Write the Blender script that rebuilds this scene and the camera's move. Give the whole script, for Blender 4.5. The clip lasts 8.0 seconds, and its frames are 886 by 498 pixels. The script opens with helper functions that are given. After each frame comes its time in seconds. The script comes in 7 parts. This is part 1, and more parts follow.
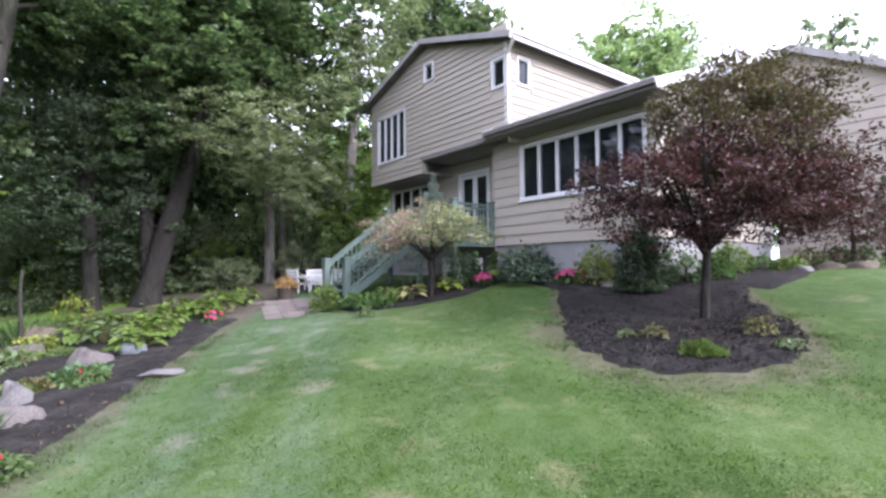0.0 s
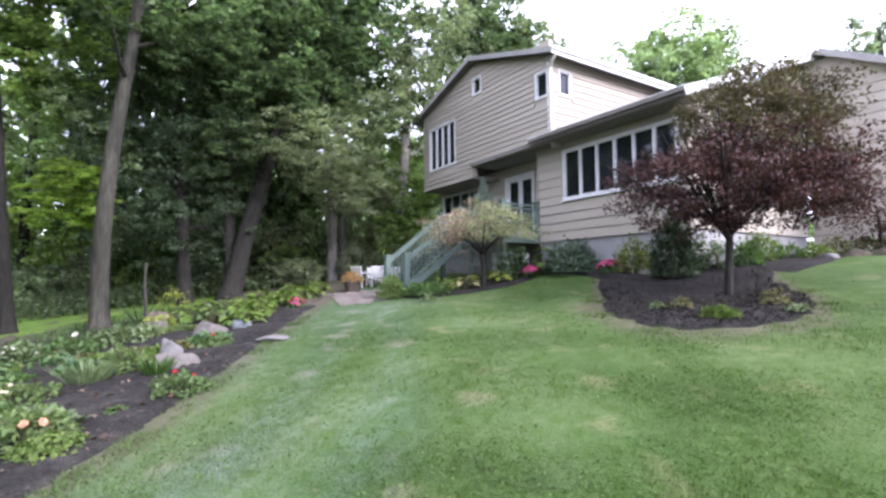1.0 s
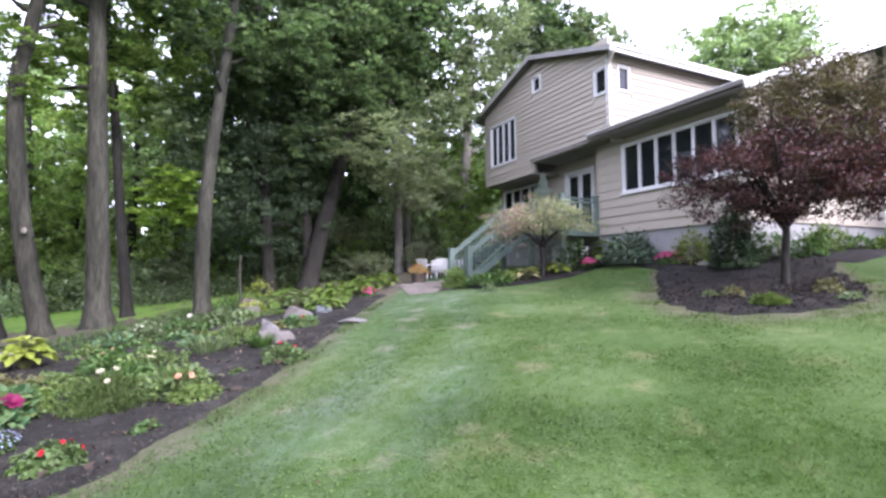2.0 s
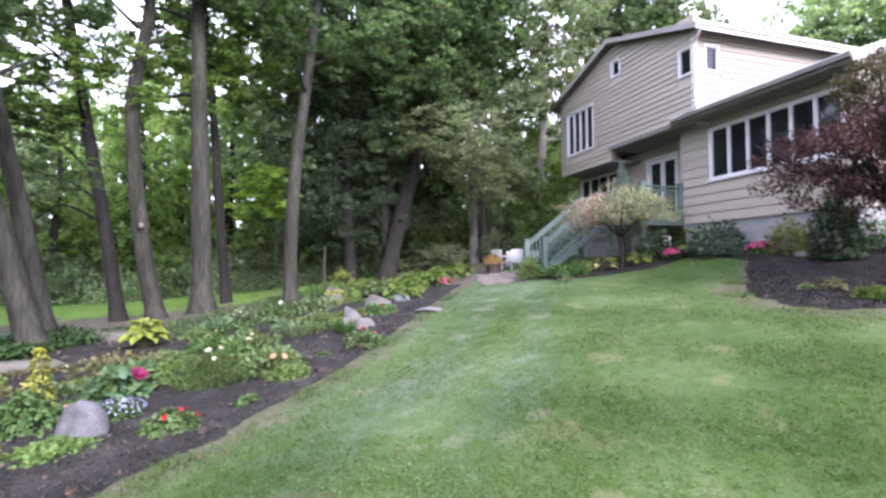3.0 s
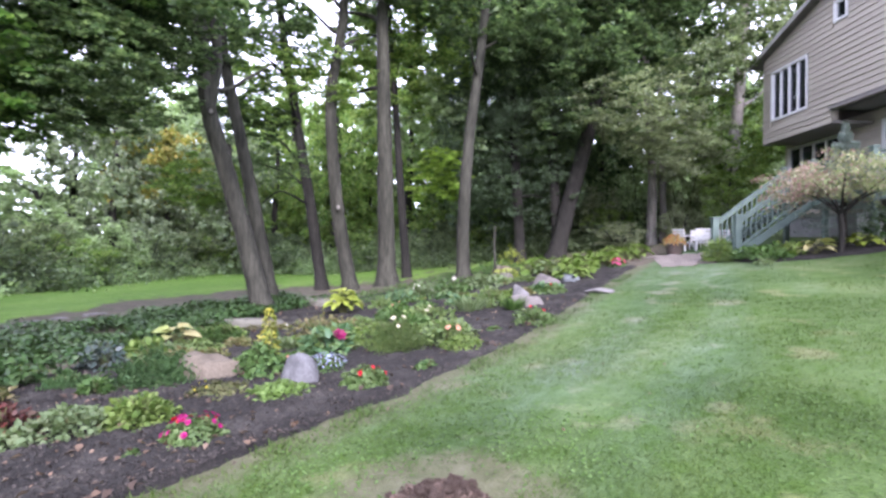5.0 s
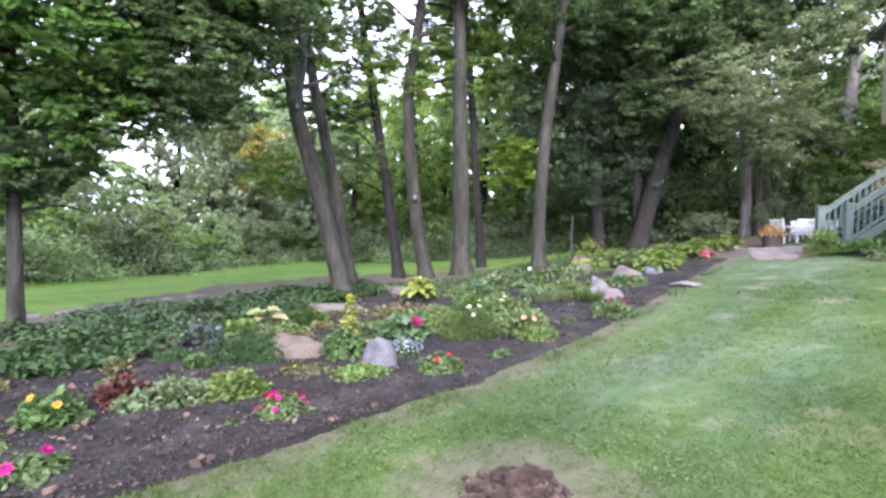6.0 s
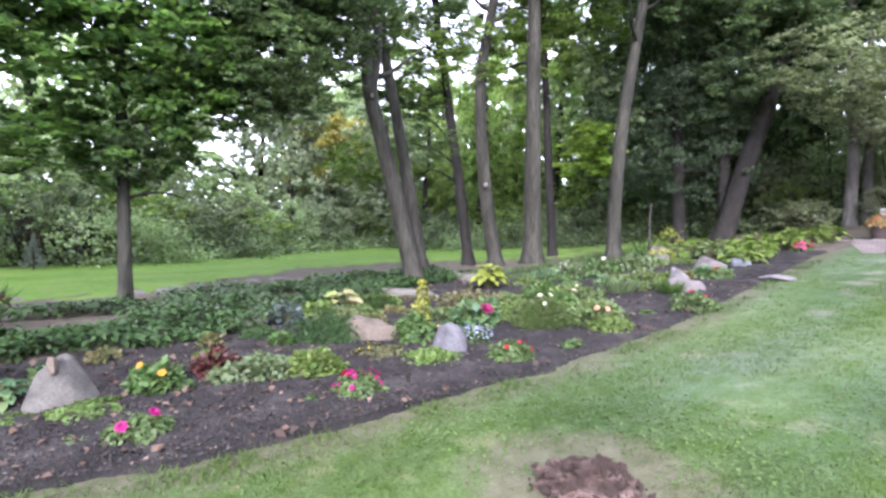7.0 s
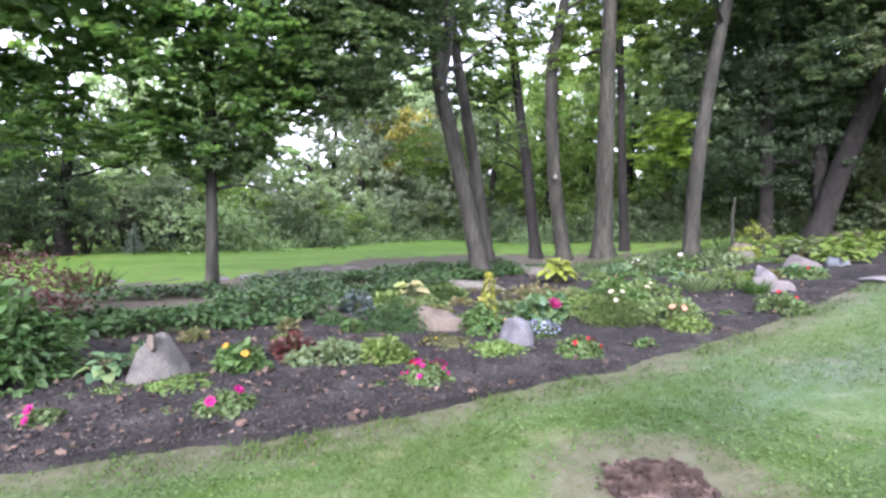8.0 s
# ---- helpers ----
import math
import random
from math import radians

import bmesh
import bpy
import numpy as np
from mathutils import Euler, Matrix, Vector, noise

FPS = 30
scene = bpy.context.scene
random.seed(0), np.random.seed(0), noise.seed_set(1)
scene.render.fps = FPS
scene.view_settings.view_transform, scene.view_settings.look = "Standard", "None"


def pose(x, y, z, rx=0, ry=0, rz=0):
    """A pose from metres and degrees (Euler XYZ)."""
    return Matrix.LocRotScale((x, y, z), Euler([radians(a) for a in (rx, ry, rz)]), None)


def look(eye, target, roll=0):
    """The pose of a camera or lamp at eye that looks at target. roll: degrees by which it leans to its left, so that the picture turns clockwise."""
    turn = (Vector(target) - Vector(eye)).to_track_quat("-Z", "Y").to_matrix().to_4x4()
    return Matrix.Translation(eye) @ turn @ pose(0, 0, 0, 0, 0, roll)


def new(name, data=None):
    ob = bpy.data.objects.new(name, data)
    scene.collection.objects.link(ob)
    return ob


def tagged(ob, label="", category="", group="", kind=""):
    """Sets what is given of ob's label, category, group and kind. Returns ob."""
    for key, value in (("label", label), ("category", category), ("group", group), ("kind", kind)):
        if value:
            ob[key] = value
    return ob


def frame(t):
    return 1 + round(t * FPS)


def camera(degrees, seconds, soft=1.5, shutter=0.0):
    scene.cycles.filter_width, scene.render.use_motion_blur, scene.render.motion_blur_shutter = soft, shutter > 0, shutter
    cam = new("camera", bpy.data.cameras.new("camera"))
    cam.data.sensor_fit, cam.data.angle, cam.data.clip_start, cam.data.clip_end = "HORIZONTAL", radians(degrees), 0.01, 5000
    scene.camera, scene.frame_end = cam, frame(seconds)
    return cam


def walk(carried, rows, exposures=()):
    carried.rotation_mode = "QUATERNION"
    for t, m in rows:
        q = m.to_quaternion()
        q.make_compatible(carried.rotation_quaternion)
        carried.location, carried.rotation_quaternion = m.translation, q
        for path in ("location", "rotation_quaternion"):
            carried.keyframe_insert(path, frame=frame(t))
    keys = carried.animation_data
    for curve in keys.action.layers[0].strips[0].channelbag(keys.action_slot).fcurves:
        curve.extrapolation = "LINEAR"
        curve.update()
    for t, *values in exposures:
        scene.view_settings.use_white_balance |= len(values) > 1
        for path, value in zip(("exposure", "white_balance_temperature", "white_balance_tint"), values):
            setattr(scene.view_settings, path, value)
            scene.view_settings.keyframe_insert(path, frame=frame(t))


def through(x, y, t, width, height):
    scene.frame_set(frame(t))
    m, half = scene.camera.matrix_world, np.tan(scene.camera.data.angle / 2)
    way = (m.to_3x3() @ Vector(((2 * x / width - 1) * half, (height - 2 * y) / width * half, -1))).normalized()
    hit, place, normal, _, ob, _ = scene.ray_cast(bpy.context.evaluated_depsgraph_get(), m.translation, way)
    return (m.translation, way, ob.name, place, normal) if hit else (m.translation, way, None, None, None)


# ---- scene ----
cam = camera(82.66, 8.0, soft=2.7)
ROWS = [
    (0, 0.126, 2.465, 2.045, 0.00, 2.48, 0.41),
    (0.5, -0.066, 1.703, 1.836, 2.37, 2.94, 0.68),
    (1, -0.131, 0.995, 1.613, 4.70, 3.54, 0.69),
    (2.5, 0.000, 0.000, 1.509, 15.89, 2.53, 0.45),
    (3, 0.023, -0.016, 1.509, 20.23, 2.04, 0.35),
    (3.5, 0.048, -0.040, 1.492, 24.74, 1.34, 0.22),
    (4, 0.074, -0.074, 1.497, 29.80, 0.64, 0.03),
    (4.5, 0.085, -0.096, 1.500, 34.51, 0.22, -0.13),
    (5, 0.087, -0.121, 1.503, 39.30, -0.31, -0.32),
    (6.5, 0.086, -0.171, 1.496, 51.65, -2.31, -0.94),
    (7, 0.089, -0.188, 1.494, 55.62, -3.09, -1.19),
    (7.5, 0.092, -0.199, 1.494, 59.36, -3.48, -1.41),
    (8, 0.093, -0.216, 1.496, 63.16, -4.13, -1.68),
]
EXPO = 2.06
walk(cam, [(t, pose(x, y, z, 90 + p, r, w)) for t, x, y, z, w, p, r in ROWS], exposures=[(0.0, EXPO - 0.08, 5950, 27), (1.2, EXPO - 0.04, 5950, 27), (2.5, EXPO + 0.05, 5950, 30), (5.0, EXPO + 0.18, 5900, 31), (8.0, EXPO + 0.3, 5900, 31)])

# ---- sky and sun: bright overcast with a soft sun from the open side ----
world = bpy.data.worlds.new("overcast_sky")
scene.world = world
world.use_nodes = True
wn, wl = world.node_tree.nodes, world.node_tree.links
sky = wn.new("ShaderNodeTexSky")
sky.sky_type, sky.sun_disc = "NISHITA", False
SUN_EL, SUN_AZ = radians(29), math.atan2(-0.62, 0.78)
sky.sun_elevation, sky.sun_rotation = SUN_EL, math.pi / 2 - SUN_AZ
veil = wn.new("ShaderNodeMixRGB")
veil.inputs[0].default_value = 0.85
veil.inputs[2].default_value = (6.3, 6.65, 7.3, 1)
wl.new(sky.outputs[0], veil.inputs[1])
wl.new(veil.outputs[0], wn["Background"].inputs[0])
wn["Background"].inputs[1].default_value = 0.16
sun = new("sun", bpy.data.lights.new("sun", "SUN"))
sun.data.energy, sun.data.angle, sun.data.color = 2.0, radians(24), (1.0, 0.97, 0.93)
sun.matrix_world = look((math.cos(SUN_AZ) * math.cos(SUN_EL) * 50, math.sin(SUN_AZ) * math.cos(SUN_EL) * 50, math.sin(SUN_EL) * 50), (0, 0, 0))


# ---- materials ----
def nodes_of(name):
    m = bpy.data.materials.new(name)
    m.use_nodes = True
    return m, m.node_tree.nodes, m.node_tree.links, m.node_tree.nodes["Principled BSDF"]


def ramp_of(n, cols, lo=0.3, hi=0.7):
    r = n.new("ShaderNodeValToRGB")
    e = r.color_ramp.elements
    while len(e) < len(cols):
        e.new(0.5)
    for i, c in enumerate(cols):
        e[i].position = lo + (hi - lo) * i / max(1, len(cols) - 1)
        e[i].color = (*c, 1)
    return r


def surface(name, cols, scale=3.0, fine=40.0, rough=0.8, bump=0.2, dist=0.01, fine_amt=0.35, vary=0.0, metal=0.0, stretch=(1, 1, 1), spec=0.3):
    """Noise-mottled surface: a broad tone, a fine grain, a fine relief, and a tone of its own for each piece."""
    m, n, l, b = nodes_of(name)
    tc, mp = n.new("ShaderNodeTexCoord"), n.new("ShaderNodeMapping")
    mp.inputs["Scale"].default_value = stretch
    l.new(tc.outputs["Object"], mp.inputs[0])
    n1, n2 = n.new("ShaderNodeTexNoise"), n.new("ShaderNodeTexNoise")
    n1.inputs["Scale"].default_value, n1.inputs["Detail"].default_value = scale, 5
    n2.inputs["Scale"].default_value, n2.inputs["Detail"].default_value = fine, 4
    l.new(mp.outputs[0], n1.inputs["Vector"]), l.new(mp.outputs[0], n2.inputs["Vector"])
    r = ramp_of(n, cols)
    l.new(n1.outputs[0], r.inputs[0])
    f = n.new("ShaderNodeMapRange")
    f.inputs["From Min"].default_value, f.inputs["From Max"].default_value = 0.3, 0.7
    f.inputs["To Min"].default_value, f.inputs["To Max"].default_value = 1 - fine_amt, 1 + fine_amt * 0.6
    l.new(n2.outputs[0], f.inputs[0])
    mul = n.new("ShaderNodeMixRGB")
    mul.blend_type, mul.inputs[0].default_value = "MULTIPLY", 1
    l.new(r.outputs[0], mul.inputs[1]), l.new(f.outputs[0], mul.inputs[2])
    out = mul.outputs[0]
    if vary:
        oi = n.new("ShaderNodeObjectInfo")
        v = n.new("ShaderNodeMapRange")
        v.inputs["To Min"].default_value, v.inputs["To Max"].default_value = 1 - vary, 1 + vary
        l.new(oi.outputs["Random"], v.inputs[0])
        m2 = n.new("ShaderNodeMixRGB")
        m2.blend_type, m2.inputs[0].default_value = "MULTIPLY", 1
        l.new(out, m2.inputs[1]), l.new(v.outputs[0], m2.inputs[2])
        out = m2.outputs[0]
    l.new(out, b.inputs["Base Color"])
    b.inputs["Roughness"].default_value, b.inputs["Metallic"].default_value = rough, metal
    b.inputs["Specular IOR Level"].default_value = spec
    bp = n.new("ShaderNodeBump")
    bp.inputs["Strength"].default_value, bp.inputs["Distance"].default_value = bump, dist
    l.new(n2.outputs[0], bp.inputs["Height"]), l.new(bp.outputs[0], b.inputs["Normal"])
    return m


def leafy(name, cols, through=0.35, rough=0.55, spec=0.25, tint=(1.35, 1.5, 0.85), patch=0.9, deep=0.75):
    """Leaves: a tone for each leaf, light coming through the blade."""
    m, n, l, b = nodes_of(name)
    g = n.new("ShaderNodeNewGeometry")
    r = ramp_of(n, cols, 0.0, 1.0)
    oi, add, frac = n.new("ShaderNodeObjectInfo"), n.new("ShaderNodeMath"), n.new("ShaderNodeMath")
    add.operation, frac.operation = "ADD", "FRACT"
    l.new(g.outputs["Random Per Island"], add.inputs[0]), l.new(oi.outputs["Random"], add.inputs[1]), l.new(add.outputs[0], frac.inputs[0]), l.new(frac.outputs[0], r.inputs[0])
    tc, nz = n.new("ShaderNodeTexCoord"), n.new("ShaderNodeTexNoise")
    nz.inputs["Scale"].default_value = patch
    l.new(tc.outputs["Object"], nz.inputs["Vector"])
    f = n.new("ShaderNodeMapRange")
    f.inputs["From Min"].default_value, f.inputs["From Max"].default_value = 0.35, 0.65
    f.inputs["To Min"].default_value, f.inputs["To Max"].default_value = deep, 1.95 - deep
    l.new(nz.outputs[0], f.inputs[0])
    mul = n.new("ShaderNodeMixRGB")
    mul.blend_type, mul.inputs[0].default_value = "MULTIPLY", 1
    l.new(r.outputs[0], mul.inputs[1]), l.new(f.outputs[0], mul.inputs[2])
    l.new(mul.outputs[0], b.inputs["Base Color"])
    b.inputs["Roughness"].default_value, b.inputs["Specular IOR Level"].default_value = rough, spec
    tr, mix = n.new("ShaderNodeBsdfTranslucent"), n.new("ShaderNodeMixShader")
    br = n.new("ShaderNodeMixRGB")
    br.blend_type, br.inputs[0].default_value, br.inputs[2].default_value = "MULTIPLY", 1, (*tint, 1)
    l.new(mul.outputs[0], br.inputs[1]), l.new(br.outputs[0], tr.inputs[0])
    mix.inputs[0].default_value = through
    l.new(b.outputs[0], mix.inputs[1]), l.new(tr.outputs[0], mix.inputs[2])
    l.new(mix.outputs[0], n["Material Output"].inputs[0])
    return m


def lawn_material(name="lawn", blade=False, cols=((0.041, 0.073, 0.024), (0.053, 0.091, 0.029), (0.073, 0.109, 0.044)), worn=False):
    """Turf: broad patches, pale mown streaks, dry worn spots; blades vary one by one."""
    m, n, l, b = nodes_of(name)
    tc = n.new("ShaderNodeTexCoord")

    def nz(scale, detail=4, stretch=(1, 1, 1), turn=0.0):
        mp, t = n.new("ShaderNodeMapping"), n.new("ShaderNodeTexNoise")
        mp.inputs["Scale"].default_value, mp.inputs["Rotation"].default_value = stretch, (0, 0, turn)
        t.inputs["Scale"].default_value, t.inputs["Detail"].default_value = scale, detail
        l.new(tc.outputs["Object"], mp.inputs[0]), l.new(mp.outputs[0], t.inputs["Vector"])
        return t.outputs[0]

    broad = ramp_of(n, list(cols), 0.32, 0.68)
    l.new(nz(0.5, 5), broad.inputs[0])
    stripes = ramp_of(n, [(0.9, 0.93, 0.84), (1.02, 1.02, 0.98), (1.2, 1.13, 1.3)], 0.34, 0.72)
    l.new(nz(1.0, 2, (1.6, 0.12, 1), 0.25), stripes.inputs[0])
    dry = ramp_of(n, [(0, 0, 0), (1, 1, 1)], 0.58, 0.72)
    l.new(nz(1.7, 6), dry.inputs[0])
    fine = ramp_of(n, [(0.7, 0.74, 0.66), (1.0, 1.0, 1.0), (1.3, 1.25, 1.25)], 0.3, 0.72)
    l.new(nz(38, 5), fine.inputs[0])
    if blade:
        g = n.new("ShaderNodeNewGeometry")
        l.new(g.outputs["Random Per Island"], fine.inputs[0])
        for e_, v_ in zip(fine.color_ramp.elements, (0.0, 0.55, 1.0)):
            e_.position = v_

    def mixed(kind, fac, a, c):
        x = n.new("ShaderNodeMixRGB")
        x.blend_type = kind
        for sock, val in ((0, fac), (1, a), (2, c)):
            if hasattr(val, "links"):
                l.new(val, x.inputs[sock])
            else:
                x.inputs[sock].default_value = val
        return x.outputs[0]

    col = mixed("MULTIPLY", 1.0, broad.outputs[0], stripes.outputs[0])
    clump = ramp_of(n, [(0.8, 0.89, 0.56), (1.0, 1.0, 0.94), (1.18, 1.13, 1.2)], 0.34, 0.66)
    l.new(nz(6.5, 6, (1, 0.7, 1), 0.25), clump.inputs[0])
    col = mixed("MULTIPLY", 1.0, col, clump.outputs[0])
    half = n.new("ShaderNodeMath")
    half.operation, half.inputs[1].default_value = "MULTIPLY", 0.4
    l.new(dry.outputs[0], half.inputs[0])
    col = mixed("MIX", half.outputs[0], col, (0.21, 0.19, 0.12, 1))
    col = mixed("MULTIPLY", 1.0, col, fine.outputs[0])
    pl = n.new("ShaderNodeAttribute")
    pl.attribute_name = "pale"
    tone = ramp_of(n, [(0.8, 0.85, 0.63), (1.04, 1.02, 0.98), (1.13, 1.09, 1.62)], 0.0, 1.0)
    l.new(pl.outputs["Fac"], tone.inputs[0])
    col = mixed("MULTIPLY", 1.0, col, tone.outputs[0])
    if worn:
        # trodden earth beside the beds and round the dug hole, breaking up into the turf
        at = n.new("ShaderNodeAttribute")
        at.attribute_name = "wear"
        add = n.new("ShaderNodeMath")
        add.operation, add.inputs[2].default_value = "MULTIPLY_ADD", -0.48
        add.inputs[1].default_value = 1.0
        l.new(nz(5, 6), add.inputs[0])
        tot = n.new("ShaderNodeMath")
        tot.operation = "ADD"
        l.new(at.outputs["Fac"], tot.inputs[0]), l.new(add.outputs[0], tot.inputs[1])
        edge = n.new("ShaderNodeMapRange")
        edge.interpolation_type = "SMOOTHSTEP"
        edge.inputs["From Min"].default_value, edge.inputs["From Max"].default_value = 0.22, 0.95
        edge.inputs["To Max"].default_value = 0.75
        l.new(tot.outputs[0], edge.inputs[0])
        dirt = ramp_of(n, [(0.06, 0.056, 0.034), (0.088, 0.078, 0.051), (0.112, 0.098, 0.07)], 0.3, 0.7)
        l.new(nz(9, 6), dirt.inputs[0])
        col = mixed("MIX", edge.outputs[0], col, dirt.outputs[0])
    l.new(col, b.inputs["Base Color"])
    b.inputs["Roughness"].default_value, b.inputs["Specular IOR Level"].default_value = 0.85, 0.15
    bp = n.new("ShaderNodeBump")
    bp.inputs["Strength"].default_value, bp.inputs["Distance"].default_value = 0.6, 0.03
    if blade:
        # light comes through the blades
        tr, mx = n.new("ShaderNodeBsdfTranslucent"), n.new("ShaderNodeMixShader")
        mx.inputs[0].default_value = 0.5
        l.new(col, tr.inputs[0]), l.new(b.outputs[0], mx.inputs[1]), l.new(tr.outputs[0], mx.inputs[2]), l.new(mx.outputs[0], n["Material Output"].inputs[0])
    else:
        l.new(nz(45, 4), bp.inputs["Height"]), l.new(bp.outputs[0], b.inputs["Normal"])
    return m


def glass_material():
    m, n, l, b = nodes_of("window_glass")
    b.inputs["Base Color"].default_value = (0.02, 0.025, 0.03, 1)
    b.inputs["Roughness"].default_value, b.inputs["IOR"].default_value = 0.04, 1.5
    b.inputs["Transmission Weight"].default_value = 0.6
    return m


M_LAWN = lawn_material(worn=True)
M_BLADE = lawn_material("grass_blade", True, ((0.061, 0.102, 0.032), (0.077, 0.124, 0.039), (0.101, 0.143, 0.057)))
# brighter copy of the turf: sunlight on the far lawn put into its colour
M_LAWN_SUN = lawn_material("far_lawn", False, ((0.09, 0.168, 0.034), (0.106, 0.19, 0.04), (0.126, 0.205, 0.052)))
M_MULCH = surface("dark_mulch", [(0.0105, 0.0094, 0.008), (0.019, 0.017, 0.0144), (0.044, 0.04, 0.0342)], 2.2, 55, 0.95, 0.9, 0.03, 0.6)
# darker copies of mulch and chip: the purple tree's shade put into colour
M_MULCH_SHADE = surface("fresh_dark_mulch", [(0.0085, 0.0075, 0.0068), (0.0145, 0.0128, 0.0115), (0.026, 0.0228, 0.02)], 2.2, 55, 0.95, 0.9, 0.03, 0.6)
M_CHIP_SHADE = leafy("fresh_dark_chip", [(0.009, 0.0078, 0.007), (0.016, 0.0135, 0.012), (0.03, 0.026, 0.022), (0.012, 0.0105, 0.0095), (0.06, 0.05, 0.04)], 0.0, 0.9)
M_CHIP = leafy("bark_chip", [(0.0136, 0.0118, 0.0108), (0.026, 0.0225, 0.0198), (0.05, 0.0435, 0.037), (0.02, 0.017, 0.0155), (0.1, 0.086, 0.07)], 0.0, 0.9)
M_DUFF = surface("forest_floor", [(0.05, 0.045, 0.03), (0.09, 0.075, 0.055), (0.05, 0.065, 0.03)], 1.4, 45, 0.95, 0.7, 0.03, 0.5)
M_SOIL = surface("turned_soil", [(0.042, 0.027, 0.0195), (0.09, 0.06, 0.044), (0.15, 0.106, 0.08)], 8, 60, 0.95, 0.9, 0.03, 0.5)
M_SIDING = surface("beige_siding", [(0.302, 0.272, 0.226), (0.336, 0.302, 0.25)], 1.2, 22, 0.6, 0.08, 0.004, 0.07, 0.05, stretch=(0.25, 1, 6))
M_WHITE = surface("white_paint", [(0.5566, 0.5566, 0.5566), (0.6182, 0.6182, 0.6109)], 2, 30, 0.45, 0.05, 0.003, 0.06)
M_GUTTER = surface("weathered_gutter", [(0.22, 0.212, 0.2), (0.28, 0.27, 0.255)], 2, 20, 0.5, 0.05, 0.003, 0.1)
M_EAVE = surface("dark_taupe_gutter", [(0.115, 0.105, 0.092), (0.155, 0.142, 0.126)], 2, 20, 0.5, 0.05, 0.003, 0.12)
M_TRIMB = surface("beige_trim", [(0.42, 0.39, 0.34), (0.5, 0.465, 0.41)], 2, 20, 0.55, 0.05, 0.003, 0.1)
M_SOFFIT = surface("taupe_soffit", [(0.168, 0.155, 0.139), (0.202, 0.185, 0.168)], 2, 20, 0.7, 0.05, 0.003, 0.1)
M_ROOF = surface("grey_shingle", [(0.1, 0.095, 0.09), (0.17, 0.16, 0.15)], 3, 50, 0.9, 0.4, 0.01, 0.3)
M_CONC = surface("grey_concrete", [(0.2043, 0.2043, 0.2043), (0.2718, 0.2718, 0.2718)], 1.5, 40, 0.85, 0.25, 0.01, 0.15)
M_GREEN = surface("sage_green_paint", [(0.098, 0.14, 0.118), (0.13, 0.178, 0.152)], 3, 40, 0.6, 0.1, 0.004, 0.12, 0.06)
# near-black: darkness of unlit rooms as a colour; also the fan grille
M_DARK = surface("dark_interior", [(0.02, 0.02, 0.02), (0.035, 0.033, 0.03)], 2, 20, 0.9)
M_GLASS = glass_material()
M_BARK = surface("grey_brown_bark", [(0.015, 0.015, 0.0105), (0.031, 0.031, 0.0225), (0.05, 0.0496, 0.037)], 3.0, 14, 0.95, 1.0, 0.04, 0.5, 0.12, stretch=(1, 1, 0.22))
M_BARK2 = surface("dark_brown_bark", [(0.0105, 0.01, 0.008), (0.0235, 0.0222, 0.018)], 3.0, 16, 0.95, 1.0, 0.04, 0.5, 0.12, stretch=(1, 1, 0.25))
M_BARK4 = surface("light_grey_bark", [(0.1, 0.093, 0.08), (0.16, 0.15, 0.132), (0.21, 0.198, 0.175)], 3.0, 14, 0.95, 1.0, 0.03, 0.4, stretch=(1, 1, 0.25))
M_BARK3 = surface("pale_bark", [(0.22, 0.2, 0.178), (0.36, 0.335, 0.3)], 3.0, 14, 0.9, 0.8, 0.03, 0.35, stretch=(1, 1, 0.3))
M_LEAF = leafy("maple_leaf", [(0.043, 0.072, 0.04), (0.066, 0.103, 0.055), (0.1, 0.145, 0.077), (0.15, 0.195, 0.105)], 0.62, patch=3.2, deep=0.6)
M_LEAF2 = leafy("bright_leaf", [(0.082, 0.146, 0.042), (0.125, 0.2, 0.056), (0.172, 0.245, 0.072), (0.23, 0.285, 0.096)], 0.55, patch=3.2, deep=0.6)
M_FRESH = leafy("fresh_maple_leaf", [(0.05, 0.102, 0.035), (0.074, 0.143, 0.046), (0.105, 0.187, 0.058), (0.155, 0.235, 0.074)], 0.62, patch=3.2, deep=0.6)
# sunlight on one maple's low boughs, put into a brighter yellow-green leaf colour
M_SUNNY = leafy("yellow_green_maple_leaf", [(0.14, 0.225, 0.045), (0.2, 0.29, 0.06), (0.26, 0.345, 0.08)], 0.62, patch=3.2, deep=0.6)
M_LEAF3 = leafy("silvery_leaf", [(0.094, 0.124, 0.07), (0.132, 0.166, 0.098), (0.17, 0.202, 0.126), (0.21, 0.238, 0.16)], 0.55, patch=3.2, deep=0.6)
# pale leaf greens: open light and haze on the foliage put into colour
M_GREYL = leafy("pale_grey_green_leaf", [(0.13, 0.162, 0.1), (0.18, 0.212, 0.136), (0.225, 0.252, 0.172), (0.27, 0.296, 0.212)], 0.55, patch=3.2, deep=0.6)
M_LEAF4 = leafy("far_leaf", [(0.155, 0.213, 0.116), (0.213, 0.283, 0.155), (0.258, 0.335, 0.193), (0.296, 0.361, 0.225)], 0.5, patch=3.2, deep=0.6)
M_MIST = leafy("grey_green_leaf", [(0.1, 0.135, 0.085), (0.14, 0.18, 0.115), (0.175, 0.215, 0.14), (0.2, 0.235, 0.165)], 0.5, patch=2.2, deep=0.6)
M_BRUSH = leafy("brown_brush_leaf", [(0.026, 0.021, 0.015), (0.042, 0.034, 0.024), (0.03, 0.036, 0.02), (0.06, 0.045, 0.032)], 0.3, patch=2.2, deep=0.6)
